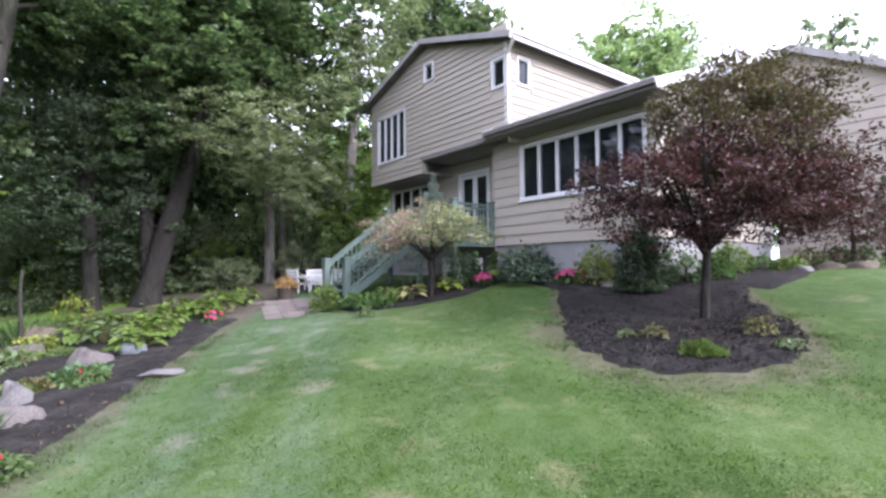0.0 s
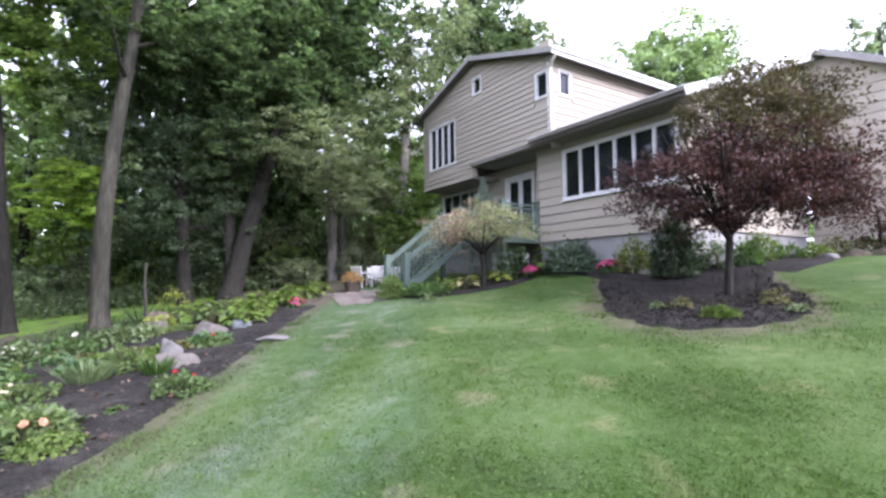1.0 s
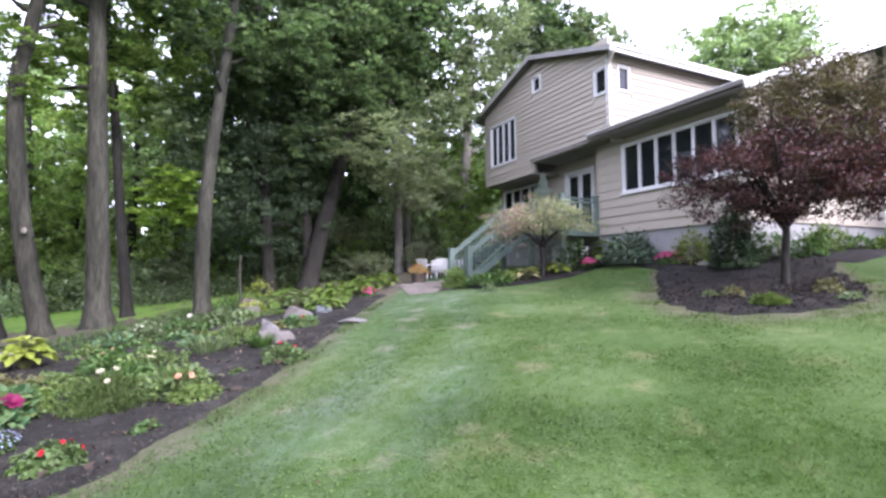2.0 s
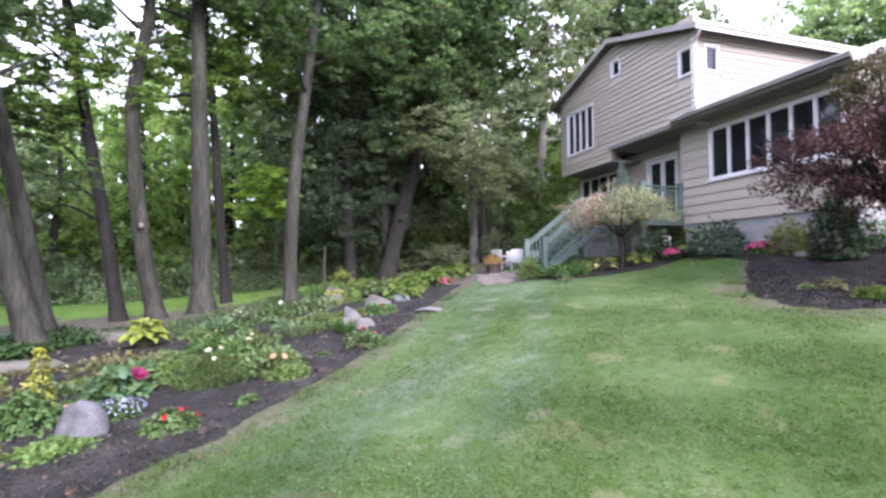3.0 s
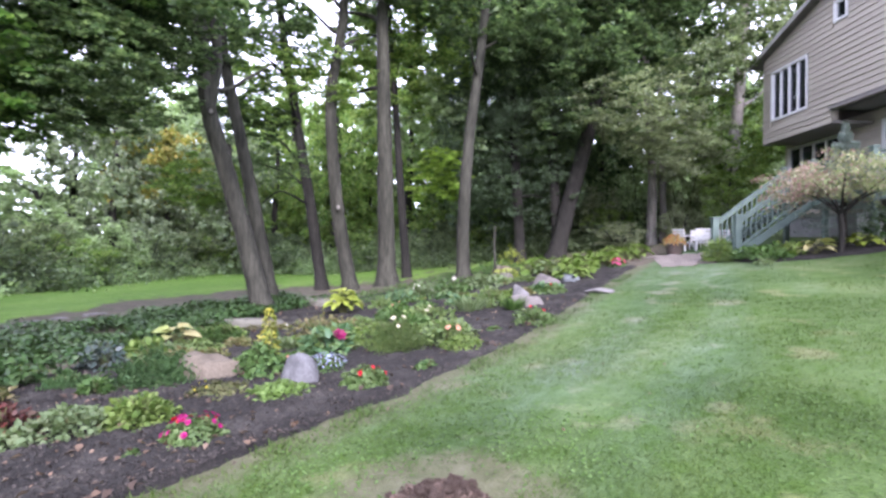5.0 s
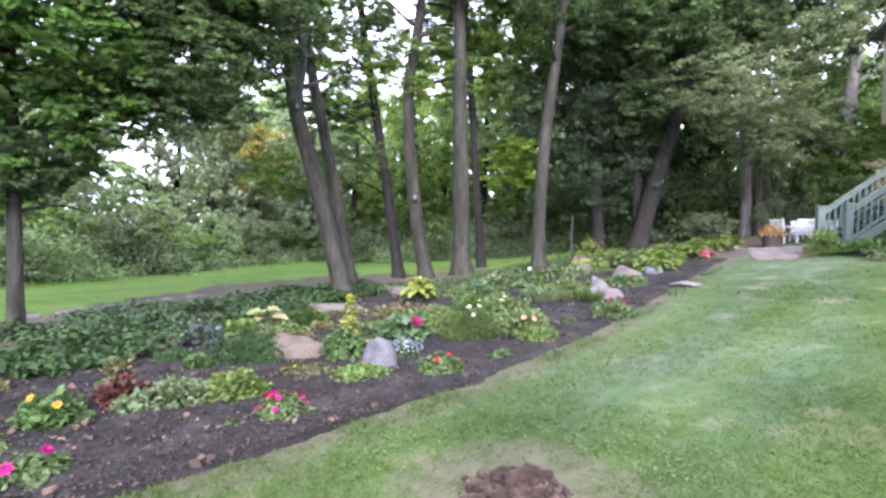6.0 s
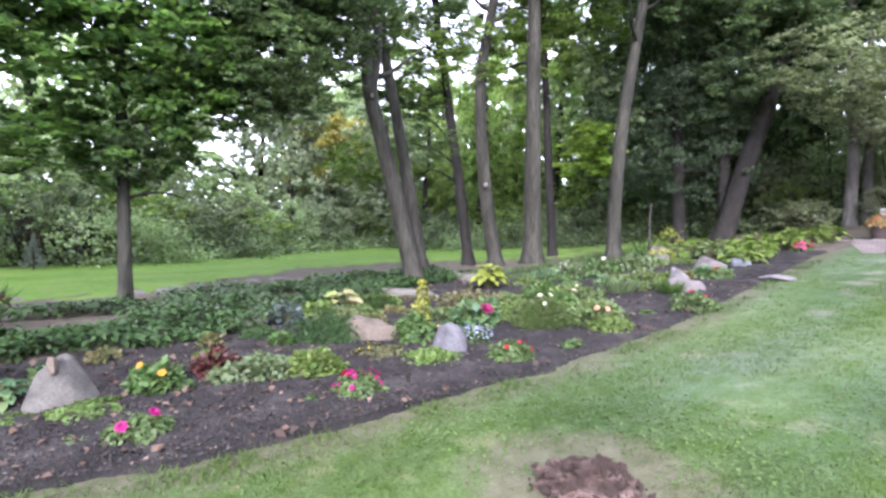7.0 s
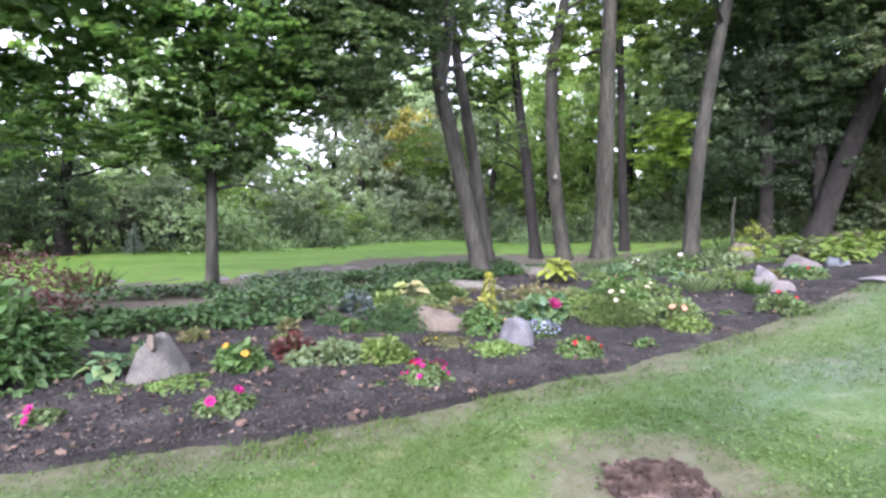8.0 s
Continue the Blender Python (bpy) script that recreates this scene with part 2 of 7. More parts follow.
# far banks too: daylight and haze are lifted into the leaf colour
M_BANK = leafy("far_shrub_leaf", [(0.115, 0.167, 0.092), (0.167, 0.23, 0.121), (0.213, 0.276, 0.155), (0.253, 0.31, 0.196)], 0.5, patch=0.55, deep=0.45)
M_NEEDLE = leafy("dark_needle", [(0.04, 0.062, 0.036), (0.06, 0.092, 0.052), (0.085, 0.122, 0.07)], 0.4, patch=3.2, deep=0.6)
M_YELLOW = leafy("yellowing_leaf", [(0.2, 0.2, 0.05), (0.3, 0.24, 0.06), (0.16, 0.2, 0.05)], 0.4, patch=3.2, deep=0.6)
M_PLUM = leafy("purple_plum_leaf", [(0.022, 0.0088, 0.0104), (0.039, 0.0145, 0.017), (0.056, 0.02, 0.0225), (0.074, 0.029, 0.031), (0.044, 0.034, 0.017)], 0.25, 0.42, 0.3, patch=1.6, deep=0.65)
M_PLUM2 = leafy("bronze_green_plum_leaf", [(0.052, 0.04, 0.02), (0.07, 0.064, 0.028), (0.09, 0.082, 0.038), (0.075, 0.036, 0.036)], 0.3, 0.42, 0.32, patch=1.6, deep=0.65)
M_UNDER = leafy("undergrowth_leaf", [(0.06, 0.088, 0.046), (0.085, 0.118, 0.06), (0.12, 0.155, 0.084), (0.07, 0.102, 0.05)], 0.5)
M_PINKLEAF = leafy("variegated_leaf", [(0.19, 0.27, 0.1), (0.34, 0.36, 0.2), (0.27, 0.34, 0.13), (0.4, 0.41, 0.24), (0.36, 0.29, 0.22)], 0.4, tint=(1.1, 1.1, 0.95))
M_SPRUCE = leafy("blue_spruce_needle", [(0.13, 0.17, 0.155), (0.19, 0.235, 0.215), (0.25, 0.295, 0.27)], 0.15)


# ---- building blocks ----


def gz(x, y):
    """Height of the ground: level by the garden, rising towards the house."""
    p = y + 0.8 * x
    q = (p + np.sqrt(p * p + 4)) / 2 - 1
    rise = np.where(q < 16.5, 0.102 * q, 0.102 * (16.5 + 4 * (1 - np.exp(-np.maximum(q - 16.5, 0) / 4))))
    return rise + 0.2 / (1 + np.exp(np.clip((15.3 - p) / 0.5, -40, 40))) / (1 + np.exp(np.clip((1.0 - x) / 0.5, -40, 40)))


def part(name, bm, material, parent, label=""):
    me = bpy.data.meshes.new(name)
    bm.to_mesh(me)
    bm.free()
    me.materials.append(material)
    ob = new(name, me)
    ob.parent = parent
    return tagged(ob, label)


def solo(name, bm, material, label, category, group="", kind="", smooth=False):
    me = bpy.data.meshes.new(name)
    if smooth:
        for f in bm.faces:
            f.smooth = True
    bm.to_mesh(me)
    bm.free()
    me.materials.append(material)
    return tagged(new(name, me), label, category, group, kind)


def thing(name, x, y, label, category, group="", z=None, turn=0.0):
    e = new(name)
    e.empty_display_size = 0.1
    e.matrix_world = pose(x, y, float(gz(x, y)) if z is None else z, 0, 0, turn)
    return tagged(e, label, category, group)


def box(bm, x0, x1, y0, y1, z0, z1, bevel=0.0):
    r = bmesh.ops.create_cube(bm, size=1, matrix=Matrix.LocRotScale(((x0 + x1) / 2, (y0 + y1) / 2, (z0 + z1) / 2), None, (abs(x1 - x0), abs(y1 - y0), abs(z1 - z0))))
    if bevel:
        es = list({e for v in r["verts"] for e in v.link_edges})
        bmesh.ops.bevel(bm, geom=es, offset=bevel, segments=2, affect="EDGES", profile=0.5)
    return bm


def beam(bm, a, b, w, h):
    """A straight bar from a to b, w wide and h high."""
    a, b = Vector(a), Vector(b)
    d = b - a
    q = d.to_track_quat("X", "Z")
    bmesh.ops.create_cube(bm, size=1, matrix=Matrix.LocRotScale((a + b) / 2, q, (d.length, w, h)))
    return bm


def tube(bm, pts, radii, seg=9, wob=0.0, seed=0):
    """A tapered, slightly uneven stem along points."""
    rnd = random.Random(seed)
    rings = []
    pts = [Vector(p) for p in pts]
    for i, p in enumerate(pts):
        d = (pts[min(i + 1, len(pts) - 1)] - pts[max(i - 1, 0)]).normalized()
        q = Vector((0, 0, 1)).rotation_difference(d)
        ring = []
        for k in range(seg):
            a = 2 * math.pi * k / seg
            r = radii[i] * (1 + wob * (rnd.random() - 0.5))
            ring.append(bm.verts.new(p + q @ Vector((math.cos(a) * r, math.sin(a) * r, 0))))
        rings.append(ring)
    for r0, r1 in zip(rings, rings[1:]):
        for k in range(seg):
            f = bm.faces.new((r0[k], r0[(k + 1) % seg], r1[(k + 1) % seg], r1[k]))
            f.smooth = True
    bm.faces.new(rings[-1])
    return bm


def spline(pts, n):
    """Points along a smooth curve through pts."""
    P = [Vector(p) for p in pts]
    P = [P[0] * 2 - P[1]] + P + [P[-1] * 2 - P[-2]]
    out = []
    for i in range(1, len(P) - 2):
        for k in range(n):
            t = k / n
            a, b, c, d = P[i - 1], P[i], P[i + 1], P[i + 2]
            out.append(0.5 * (2 * b + (c - a) * t + (2 * a - 5 * b + 4 * c - d) * t * t + (3 * b - a - 3 * c + d) * t ** 3))
    return out + [P[-2]]


def mesh_from(name, verts, faces, material, smooth=False):
    """A mesh from arrays; faces all with the same number of corners."""
    me = bpy.data.meshes.new(name)
    k = faces.shape[1]
    me.vertices.add(len(verts))
    me.vertices.foreach_set("co", np.ascontiguousarray(verts, dtype=np.float32).ravel())
    me.loops.add(faces.size)
    me.loops.foreach_set("vertex_index", np.ascontiguousarray(faces, dtype=np.int32).ravel())
    me.polygons.add(len(faces))
    me.polygons.foreach_set("loop_start", np.arange(0, faces.size, k, dtype=np.int32))
    me.polygons.foreach_set("loop_total", np.full(len(faces), k, dtype=np.int32))
    if smooth:
        me.polygons.foreach_set("use_smooth", np.ones(len(faces), dtype=bool))
    me.update(calc_edges=True)
    me.materials.append(material)
    return me


def unit(v):
    return v / np.maximum(np.linalg.norm(v, axis=1, keepdims=True), 1e-6)


def leaves(name, c, size, material, rng, spread=0.6, aspect=0.75, droop=0.15, up=None, direction=None, fold=0.18):
    """Leaf blades, folded along the midrib, at the places c."""
    n = len(c)
    size = np.broadcast_to(np.asarray(size, dtype=float), (n,)) * rng.uniform(0.7, 1.25, n)
    nor = unit((np.array([0, 0, 1.0]) if up is None else up) + rng.normal(0, spread, (n, 3)))
    d = rng.normal(0, 1, (n, 3)) if direction is None else direction + rng.normal(0, 0.25, (n, 3))
    d = unit(d - nor * np.sum(d * nor, axis=1, keepdims=True))
    s = np.cross(nor, d)
    h = size[:, None]
    v = np.empty((n, 4, 3))
    v[:, 0] = c - d * h * 0.5
    v[:, 1] = c + s * h * aspect * 0.5 + nor * h * fold - d * h * 0.08
    v[:, 2] = c + d * h * 0.5 - nor * h * droop
    v[:, 3] = c - s * h * aspect * 0.5 + nor * h * fold - d * h * 0.08
    b = np.arange(n)[:, None] * 4
    f = np.concatenate([b + np.array([[0, 2, 1]]), b + np.array([[0, 3, 2]])])
    return mesh_from(name, v.reshape(-1, 3), f, material)


def sprays(rng, count, per, centre, radii, lo=0.35, disc=0.5, thick=0.12, gap=0.0):
    """Places for leaves, in flat sprays spread through an uneven ellipsoid; thinned where gap is high."""
    u = unit(rng.normal(0, 1, (count * 3, 3)))
    r = rng.uniform(lo ** 3, 1, count * 3) ** (1 / 3)
    bumpy = 1 + 0.22 * np.sin(u[:, 0] * 5.1 + u[:, 2] * 3) * np.cos(u[:, 1] * 4.3 + 1) + 0.12 * np.sin(u[:, 2] * 9 + u[:, 0] * 7)
    p = u * (r * bumpy)[:, None]
    keep = np.sin(p[:, 0] * 6.3 + 1.1) * np.sin(p[:, 1] * 5.7 + 0.4) * np.sin(p[:, 2] * 6.9) > -1 + gap
    p = p[keep][:count]
    c = np.array(centre) + p * np.array(radii)
    tilt = rng.normal(0, 0.25, (len(c), 2))
    a = rng.uniform(0, 2 * math.pi, (len(c), per))
    q = np.sqrt(rng.uniform(0, 1, (len(c), per))) * disc * rng.uniform(0.6, 1.2, (len(c), 1))
    dx, dy = np.cos(a) * q, np.sin(a) * q
    dz = dx * tilt[:, :1] + dy * tilt[:, 1:] - q * 0.25 + rng.normal(0, thick, (len(c), per))
    return (c[:, None, :] + np.stack([dx, dy, dz], 2)).reshape(-1, 3), c


def put(name, me, parent, label="", m=None):
    ob = new(name, me)
    ob.parent = parent
    if m is not None:
        ob.matrix_local = m
    return tagged(ob, label)


def lawn_edge(y):
    """Edge of the lawn along the garden bed."""
    k = np.array([-9, -4, -1.2, 0.3, 1.6, 3.3, 5.1, 7.5, 9.5, 12, 14.0])
    v = np.array([-5.6, -4.2, -3.5, -3.3, -3.3, -3.32, -3.31, -3.64, -3.97, -4.3, -4.5])
    return np.interp(y, k, v) + 0.025 * np.sin(y * 2.3) + 0.012 * np.sin(y * 5.7 + 1)


def bed_back(y):
    """Back of the planted bed, where the low ground cover begins."""
    return np.interp(y, [-9, -1, 0.5, 2, 4, 5.5, 8, 14], [-6.2, -6.6, -7.0, -7.5, -8.8, -9.8, -10.5, -10.5])


RED_C = (3.6, 9.6)
RED_OUT = ([14, 38, 48, 70, 90, 105, 115, 133, 160, 180, 206, 223, 237, 255, 276, 299, 333], [1.46, 2.16, 3.3, 4.2, 4.4, 3.97, 2.97, 2.05, 1.8, 1.72, 1.78, 2.0, 2.06, 1.99, 1.8, 1.5, 1.32])


# ---- ground: one sheet to the horizon ----
def axis(lo, hi, step, far, n):
    mid = np.arange(lo, hi + step / 2, step)
    grow = np.geomspace(1, far, n)
    return np.concatenate([lo - grow[::-1], mid, hi + grow])


gx, gy = axis(-16, 14, 0.18, 900, 26), axis(-6, 22, 0.18, 900, 26)
X, Y = np.meshgrid(gx, gy)
Z = gz(X, Y) + 0.012 * np.sin(X * 2.1 + Y * 1.3) * np.sin(Y * 1.7 - X * 0.9)
vi = np.arange(X.size).reshape(X.shape)
quads = np.stack([vi[:-1, :-1], vi[:-1, 1:], vi[1:, 1:], vi[1:, :-1]], -1).reshape(-1, 4)


def wear_at(x, y):
    """How far the turf is trodden away: beside the beds and round the dug hole."""
    w1 = np.where(y < 14.5, 1 - np.clip((x - lawn_edge(y)) / 0.6, 0, 1), 0) * np.where(x > -8, 1, 0)
    a, q = np.degrees(np.arctan2(y - RED_C[1], x - RED_C[0])) % 360, np.hypot(x - RED_C[0], y - RED_C[1])
    w2 = 1 - np.clip((q - np.interp(a, RED_OUT[0], RED_OUT[1], period=360)) / np.where((a > 140) & (a < 300), 0.9, 0.35), 0, 1) ** 0.8
    w3 = 1.3 * (1 - np.clip((np.hypot((x + 1.72) / 1.15, y - 2.1) - 0.36) / 0.5, 0, 1))
    return np.maximum(np.maximum(w1, 1.15 * w2), w3)


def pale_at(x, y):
    """How far the turf colour is lifted to pale: uneven swathes from the camera's side up to the patio, more by the bed
    and towards the house.
    """
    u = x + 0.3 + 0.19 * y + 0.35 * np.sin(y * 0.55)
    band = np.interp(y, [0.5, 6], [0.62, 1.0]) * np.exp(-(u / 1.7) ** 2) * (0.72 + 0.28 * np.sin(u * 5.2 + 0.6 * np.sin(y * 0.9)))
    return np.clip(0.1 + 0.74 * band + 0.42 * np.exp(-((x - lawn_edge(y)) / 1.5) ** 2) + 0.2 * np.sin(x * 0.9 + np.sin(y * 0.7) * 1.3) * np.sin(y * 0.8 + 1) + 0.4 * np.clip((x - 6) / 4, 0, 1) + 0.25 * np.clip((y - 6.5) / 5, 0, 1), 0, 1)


lawn_sheet = mesh_from("ground", np.stack([X, Y, Z], -1).reshape(-1, 3), quads, M_LAWN, True)
lawn_sheet.attributes.new("wear", "FLOAT", "POINT").data.foreach_set("value", np.ascontiguousarray(wear_at(X, Y).ravel(), dtype=np.float32))
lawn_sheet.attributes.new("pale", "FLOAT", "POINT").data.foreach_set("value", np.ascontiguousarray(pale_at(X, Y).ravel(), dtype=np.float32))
tagged(new("ground", lawn_sheet), "uneven mown green lawn rising towards the house", "lawn", kind="structure")


def strip(name, left, right, y0, y1, ny, nx, lift, material, label, category, rough=0.012, seed=1):
    """A sheet laid on the ground between two edge curves, its rims sunk into the turf."""
    ys = np.linspace(y0, y1, ny)
    t = np.linspace(0, 1, nx)
    yy = np.repeat(ys[:, None], nx, 1)
    xx = left(ys)[:, None] * (1 - t) + right(ys)[:, None] * t
    rim = np.minimum(np.minimum(t, 1 - t)[None, :] * (right(ys) - left(ys))[:, None] / 0.12, 1)
    rim = np.minimum(rim, np.minimum((ys - y0), (y1 - ys))[:, None] / 0.12)
    r = np.random.default_rng(seed)
    zz = gz(xx, yy) - 0.03 + (lift + 0.03) * rim + r.normal(0, rough, xx.shape) * rim
    v = np.stack([xx, yy, zz], -1).reshape(-1, 3)
    ix = np.arange(ny * nx).reshape(ny, nx)
    f = np.stack([ix[:-1, :-1], ix[:-1, 1:], ix[1:, 1:], ix[1:, :-1]], -1).reshape(-1, 4)
    return tagged(new(name, mesh_from(name, v, f, material, True)), label, category, kind="structure")


strip("far_lawn", lambda y: np.interp(y, [-16, 0, 30], [-24, -27, -32]) - 1.5, lambda y: np.interp(y, [-16, -3, 0, 2, 5, 8, 10.5, 12, 14, 17, 20, 30], [-10.4, -10.6, -10.9, -12.6, -15.0, -15.8, -15.6, -13.6, -11.0, -9.4, -9.6, -12.0]) + 0.15 * np.sin(y * 2.1), -16, 30, 160, 60, 0.05, M_LAWN_SUN, "mown lawn beyond the trees, sunlight put into its bright green", "lawn", 0.006, 4)
strip("garden_bed", bed_back, lambda y: lawn_edge(y) - 0.02 + 0.016 * np.sin(y * 4.3 + np.sin(y * 1.7)) + 0.014 * np.sin(y * 9.1 + 2 * np.sin(y * 2.3)) + 0.012 * np.sin(y * 23 + 3 * np.sin(y * 3.1)), -9, 14.1, 520, 70, 0.06, M_MULCH, "dark bark mulch garden bed along the lawn", "bed", 0.014)
strip("forest_floor", lambda y: np.interp(y, [-14, -2, 2, 5, 8, 12, 40], [-10.9, -11.1, -13.3, -15.8, -16.8, -17, -17]), lambda y: np.interp(y, [-14, -9, -1, 14, 14.2, 40], [-6, -6.2, -6.6, -10.5, -4.6, -4.0]) + 0.3, -14, 40, 160, 40, 0.035, M_DUFF, "leaf-littered earth under the trees", "soil", 0.02, 3)


def blob(name, centre, outline, lift, material, label, category, rings=16, seg=110, seed=5, rough=0.012, mound=0.0):
    """A bed with a closed, wavy outline, laid on the ground."""
    r = np.random.default_rng(seed)
    ang = np.linspace(0, 2 * math.pi, seg, endpoint=False)
    rad = np.interp(np.degrees(ang), outline[0], outline[1], period=360)
    rad = rad * (1 + 0.02 * np.sin(ang * 17) + 0.015 * np.sin(ang * 29 + 1) + 0.012 * r.normal(0, 1, seg))
    t = np.linspace(0, 1, rings)
    xx = centre[0] + np.cos(ang)[None, :] * rad[None, :] * t[:, None]
    yy = centre[1] + np.sin(ang)[None, :] * rad[None, :] * t[:, None]
    rim = np.minimum((1 - t)[:, None] * rad[None, :] / 0.15, 1)
    zz = gz(xx, yy) - 0.03 + (lift + 0.03) * rim + mound * np.cos(t * math.pi / 2)[:, None] + r.normal(0, rough, xx.shape) * rim
    ix = np.arange(rings * seg).reshape(rings, seg)
    nx = np.roll(ix, -1, 1)
    f = np.stack([ix[:-1], ix[1:], nx[1:], nx[:-1]], -1).reshape(-1, 4)
    return tagged(new(name, mesh_from(name, np.stack([xx, yy, zz], -1).reshape(-1, 3), f, material, True)), label, category, kind="structure")


blob("tree_bed", RED_C, RED_OUT, 0.035, M_MULCH_SHADE, "mulch bed under the purple tree, darkened as by its shade", "bed", mound=0.0)


# ---- the house: x along its long side towards the lawn, y into the house ----
HX, HY, HT = 1.60, 16.43, -52.18
HM = pose(HX, HY, 0, 0, 0, HT)
house = new("house")
house.matrix_world = HM
tagged(house, "two-storey house with beige lap siding and white windows", "house")
LAP = 0.264


def out_of(face, a, z, n):
    """A point on a wall: along it, up, and out of it."""
    kind, k = face
    return (a, k - n, z) if kind == "side" else (k + n, a, z)


def wbox(bm, face, a0, a1, z0, z1, n0, n1):
    p, q = out_of(face, a0, z0, n0), out_of(face, a1, z1, n1)
    return box(bm, min(p[0], q[0]), max(p[0], q[0]), min(p[1], q[1]), max(p[1], q[1]), z0, z1)


def wall(name, face, a0, a1, z0, z1, holes, label="", gable=None):
    """A wall slab with its openings cut through."""
    bm = bmesh.new()
    xs = sorted({a0, a1, *[h[0] for h in holes], *[h[1] for h in holes]})
    zs = sorted({z0, z1, *[h[2] for h in holes], *[h[3] for h in holes]})
    for x0, x1 in zip(xs, xs[1:]):
        for y0, y1 in zip(zs, zs[1:]):
            if not any(h[0] <= x0 and x1 <= h[1] and h[2] <= y0 and y1 <= h[3] for h in holes):
                wbox(bm, face, x0, x1, y0, y1, -0.16, 0)
    if gable:
        def slope(a):
            return z1 + (gable[1] - z1) * ((a - a0) / (gable[0] - a0) if a < gable[0] else (a1 - a) / (a1 - gable[0]))
        high = [h for h in holes if h[3] > z1]
        outlines = [[(a0, z1), (a1, z1), gable]]
        if high:
            h0, h1, _, ht = high[0]
            outlines = [[(a0, z1), (h0, z1), (h0, slope(h0))], [(h1, z1), (a1, z1), (h1, slope(h1))], [(h0, ht), (h1, ht), (h1, slope(h1)), gable, (h0, slope(h0))]]
        for pts in outlines:
            vs = [[bm.verts.new(out_of(face, a, z, n)) for a, z in pts] for n in (-0.16, 0)]
            bm.faces.new(vs[0]), bm.faces.new(vs[1])
            for i in range(len(pts)):
                k = (i + 1) % len(pts)
                bm.faces.new((vs[0][i], vs[0][k], vs[1][k], vs[1][i]))
    bmesh.ops.recalc_face_normals(bm, faces=bm.faces)
    return part(name, bm, M_SIDING, house, label)


SIDING = []


def siding(parent, face, lo, hi, z0, z1, holes, lap=LAP):
    """Remember the lap boards of a wall; they are laid at the end of the file."""
    SIDING.append((parent, face, lo, hi, z0, z1, holes, lap))


def window(face, a0, a1, z0, z1, panes, deep=0.09, bar=0.03, name="window", sill=False, edge=0.05):
    bm = bmesh.new()
    w = edge
    for q in ((a0 - w, a1 + w, z1, z1 + w), (a0 - w, a1 + w, z0 - w, z0), (a0 - w, a0, z0, z1), (a1, a1 + w, z0, z1)):
        wbox(bm, face, *q, -0.1, 0.045)
    win = part(name, bm, M_WHITE, house, "white-framed window")
    step = (a1 - a0) / panes
    for i in range(panes):
        p0, p1 = a0 + i * step, a0 + (i + 1) * step
        bm = bmesh.new()
        for q in ((p0, p0 + bar, z0, z1), (p1 - bar, p1, z0, z1), (p0 + bar, p1 - bar, z1 - bar, z1), (p0 + bar, p1 - bar, z0, z0 + bar)):
            wbox(bm, face, *q, -0.08, 0.02)
        part("sash", bm, M_WHITE, win)
        bm = bmesh.new()
        wbox(bm, face, p0 + bar, p1 - bar, z0 + bar, z1 - bar, -0.045, -0.037)
        g = part("pane", bm, M_GLASS, win)
        g.visible_shadow = False
    if sill:
        bm = bmesh.new()
        wbox(bm, face, a0 - w - 0.03, a1 + w + 0.03, z0 - w - 0.04, z0 - w, 0.0, 0.09)
        part("sill", bm, M_WHITE, win)
    return win


SIDE, UPPER, PORCH = ("side", 0.0), ("side", -0.5), ("side", 0.7)
FRONT, UPFRONT, GARAGE = ("front", 4.72), ("front", 1.02), ("side", 6.0)
EAVE = 5.66

# wing: side wall with the long window band, its front, and the foundation
band = (1.03, 4.5, 3.91, 5.27)
w1 = wall("wing_side_wall", SIDE, 0.0, 4.72, 2.78, EAVE, [band], "beige lap siding wall")
siding(w1, SIDE, lambda z: 0.0, lambda z: 4.72, 2.74, EAVE, [band])
window(SIDE, *band, 6, bar=0.036, sill=True, edge=0.05)
w2 = wall("wing_front_wall", FRONT, 0.16, 6.0, 2.78, EAVE, [(1.9, 3.1, 3.9, 5.1)], "pale beige lap siding wall", gable=(6.0, 7.75))
siding(w2, FRONT, lambda z: max(0.0, (z - EAVE) / 0.36), lambda z: 6.0, 2.74, 7.7, [(1.9, 3.1, 3.9, 5.1)])
window(FRONT, 1.9, 3.1, 3.9, 5.1, 2)
bm = bmesh.new()
wbox(bm, SIDE, 0.0, 4.72, 0.6, 2.76, -0.2, -0.02)
wbox(bm, FRONT, 0.2, 6.0, 0.6, 2.76, -0.2, -0.02)
part("foundation", bm, M_CONC, house, "bare grey concrete foundation")
bm = bmesh.new()
box(bm, -0.1, 0.0, 0.0, 0.86, 2.6, EAVE)
part("wing_end_wall", bm, M_SIDING, house)

# upper storey with its low gable
holes_u = [(0.49, 0.93, 6.9, 7.62), (-2.6, -2.2, 8.02, 8.52), (-5.45, -3.78, 5.88, 7.46)]
step_u = [(-2.7, 1.02, 5.2, 5.5)]
u1 = wall("upper_side_wall", UPPER, -5.95, 1.02, 5.2, 8.04, holes_u + step_u, "beige lap siding gable wall", gable=(-2.45, 9.13))
siding(u1, UPPER, lambda z: -5.95 if z < 8.04 else -5.95 + (z - 8.04) * 3.2, lambda z: 1.02 if z < 8.04 else 1.02 - (z - 8.04) * 3.18, 5.16, 9.05, holes_u + [(-2.61, 1.0, 5.0, 5.42)], 0.17)
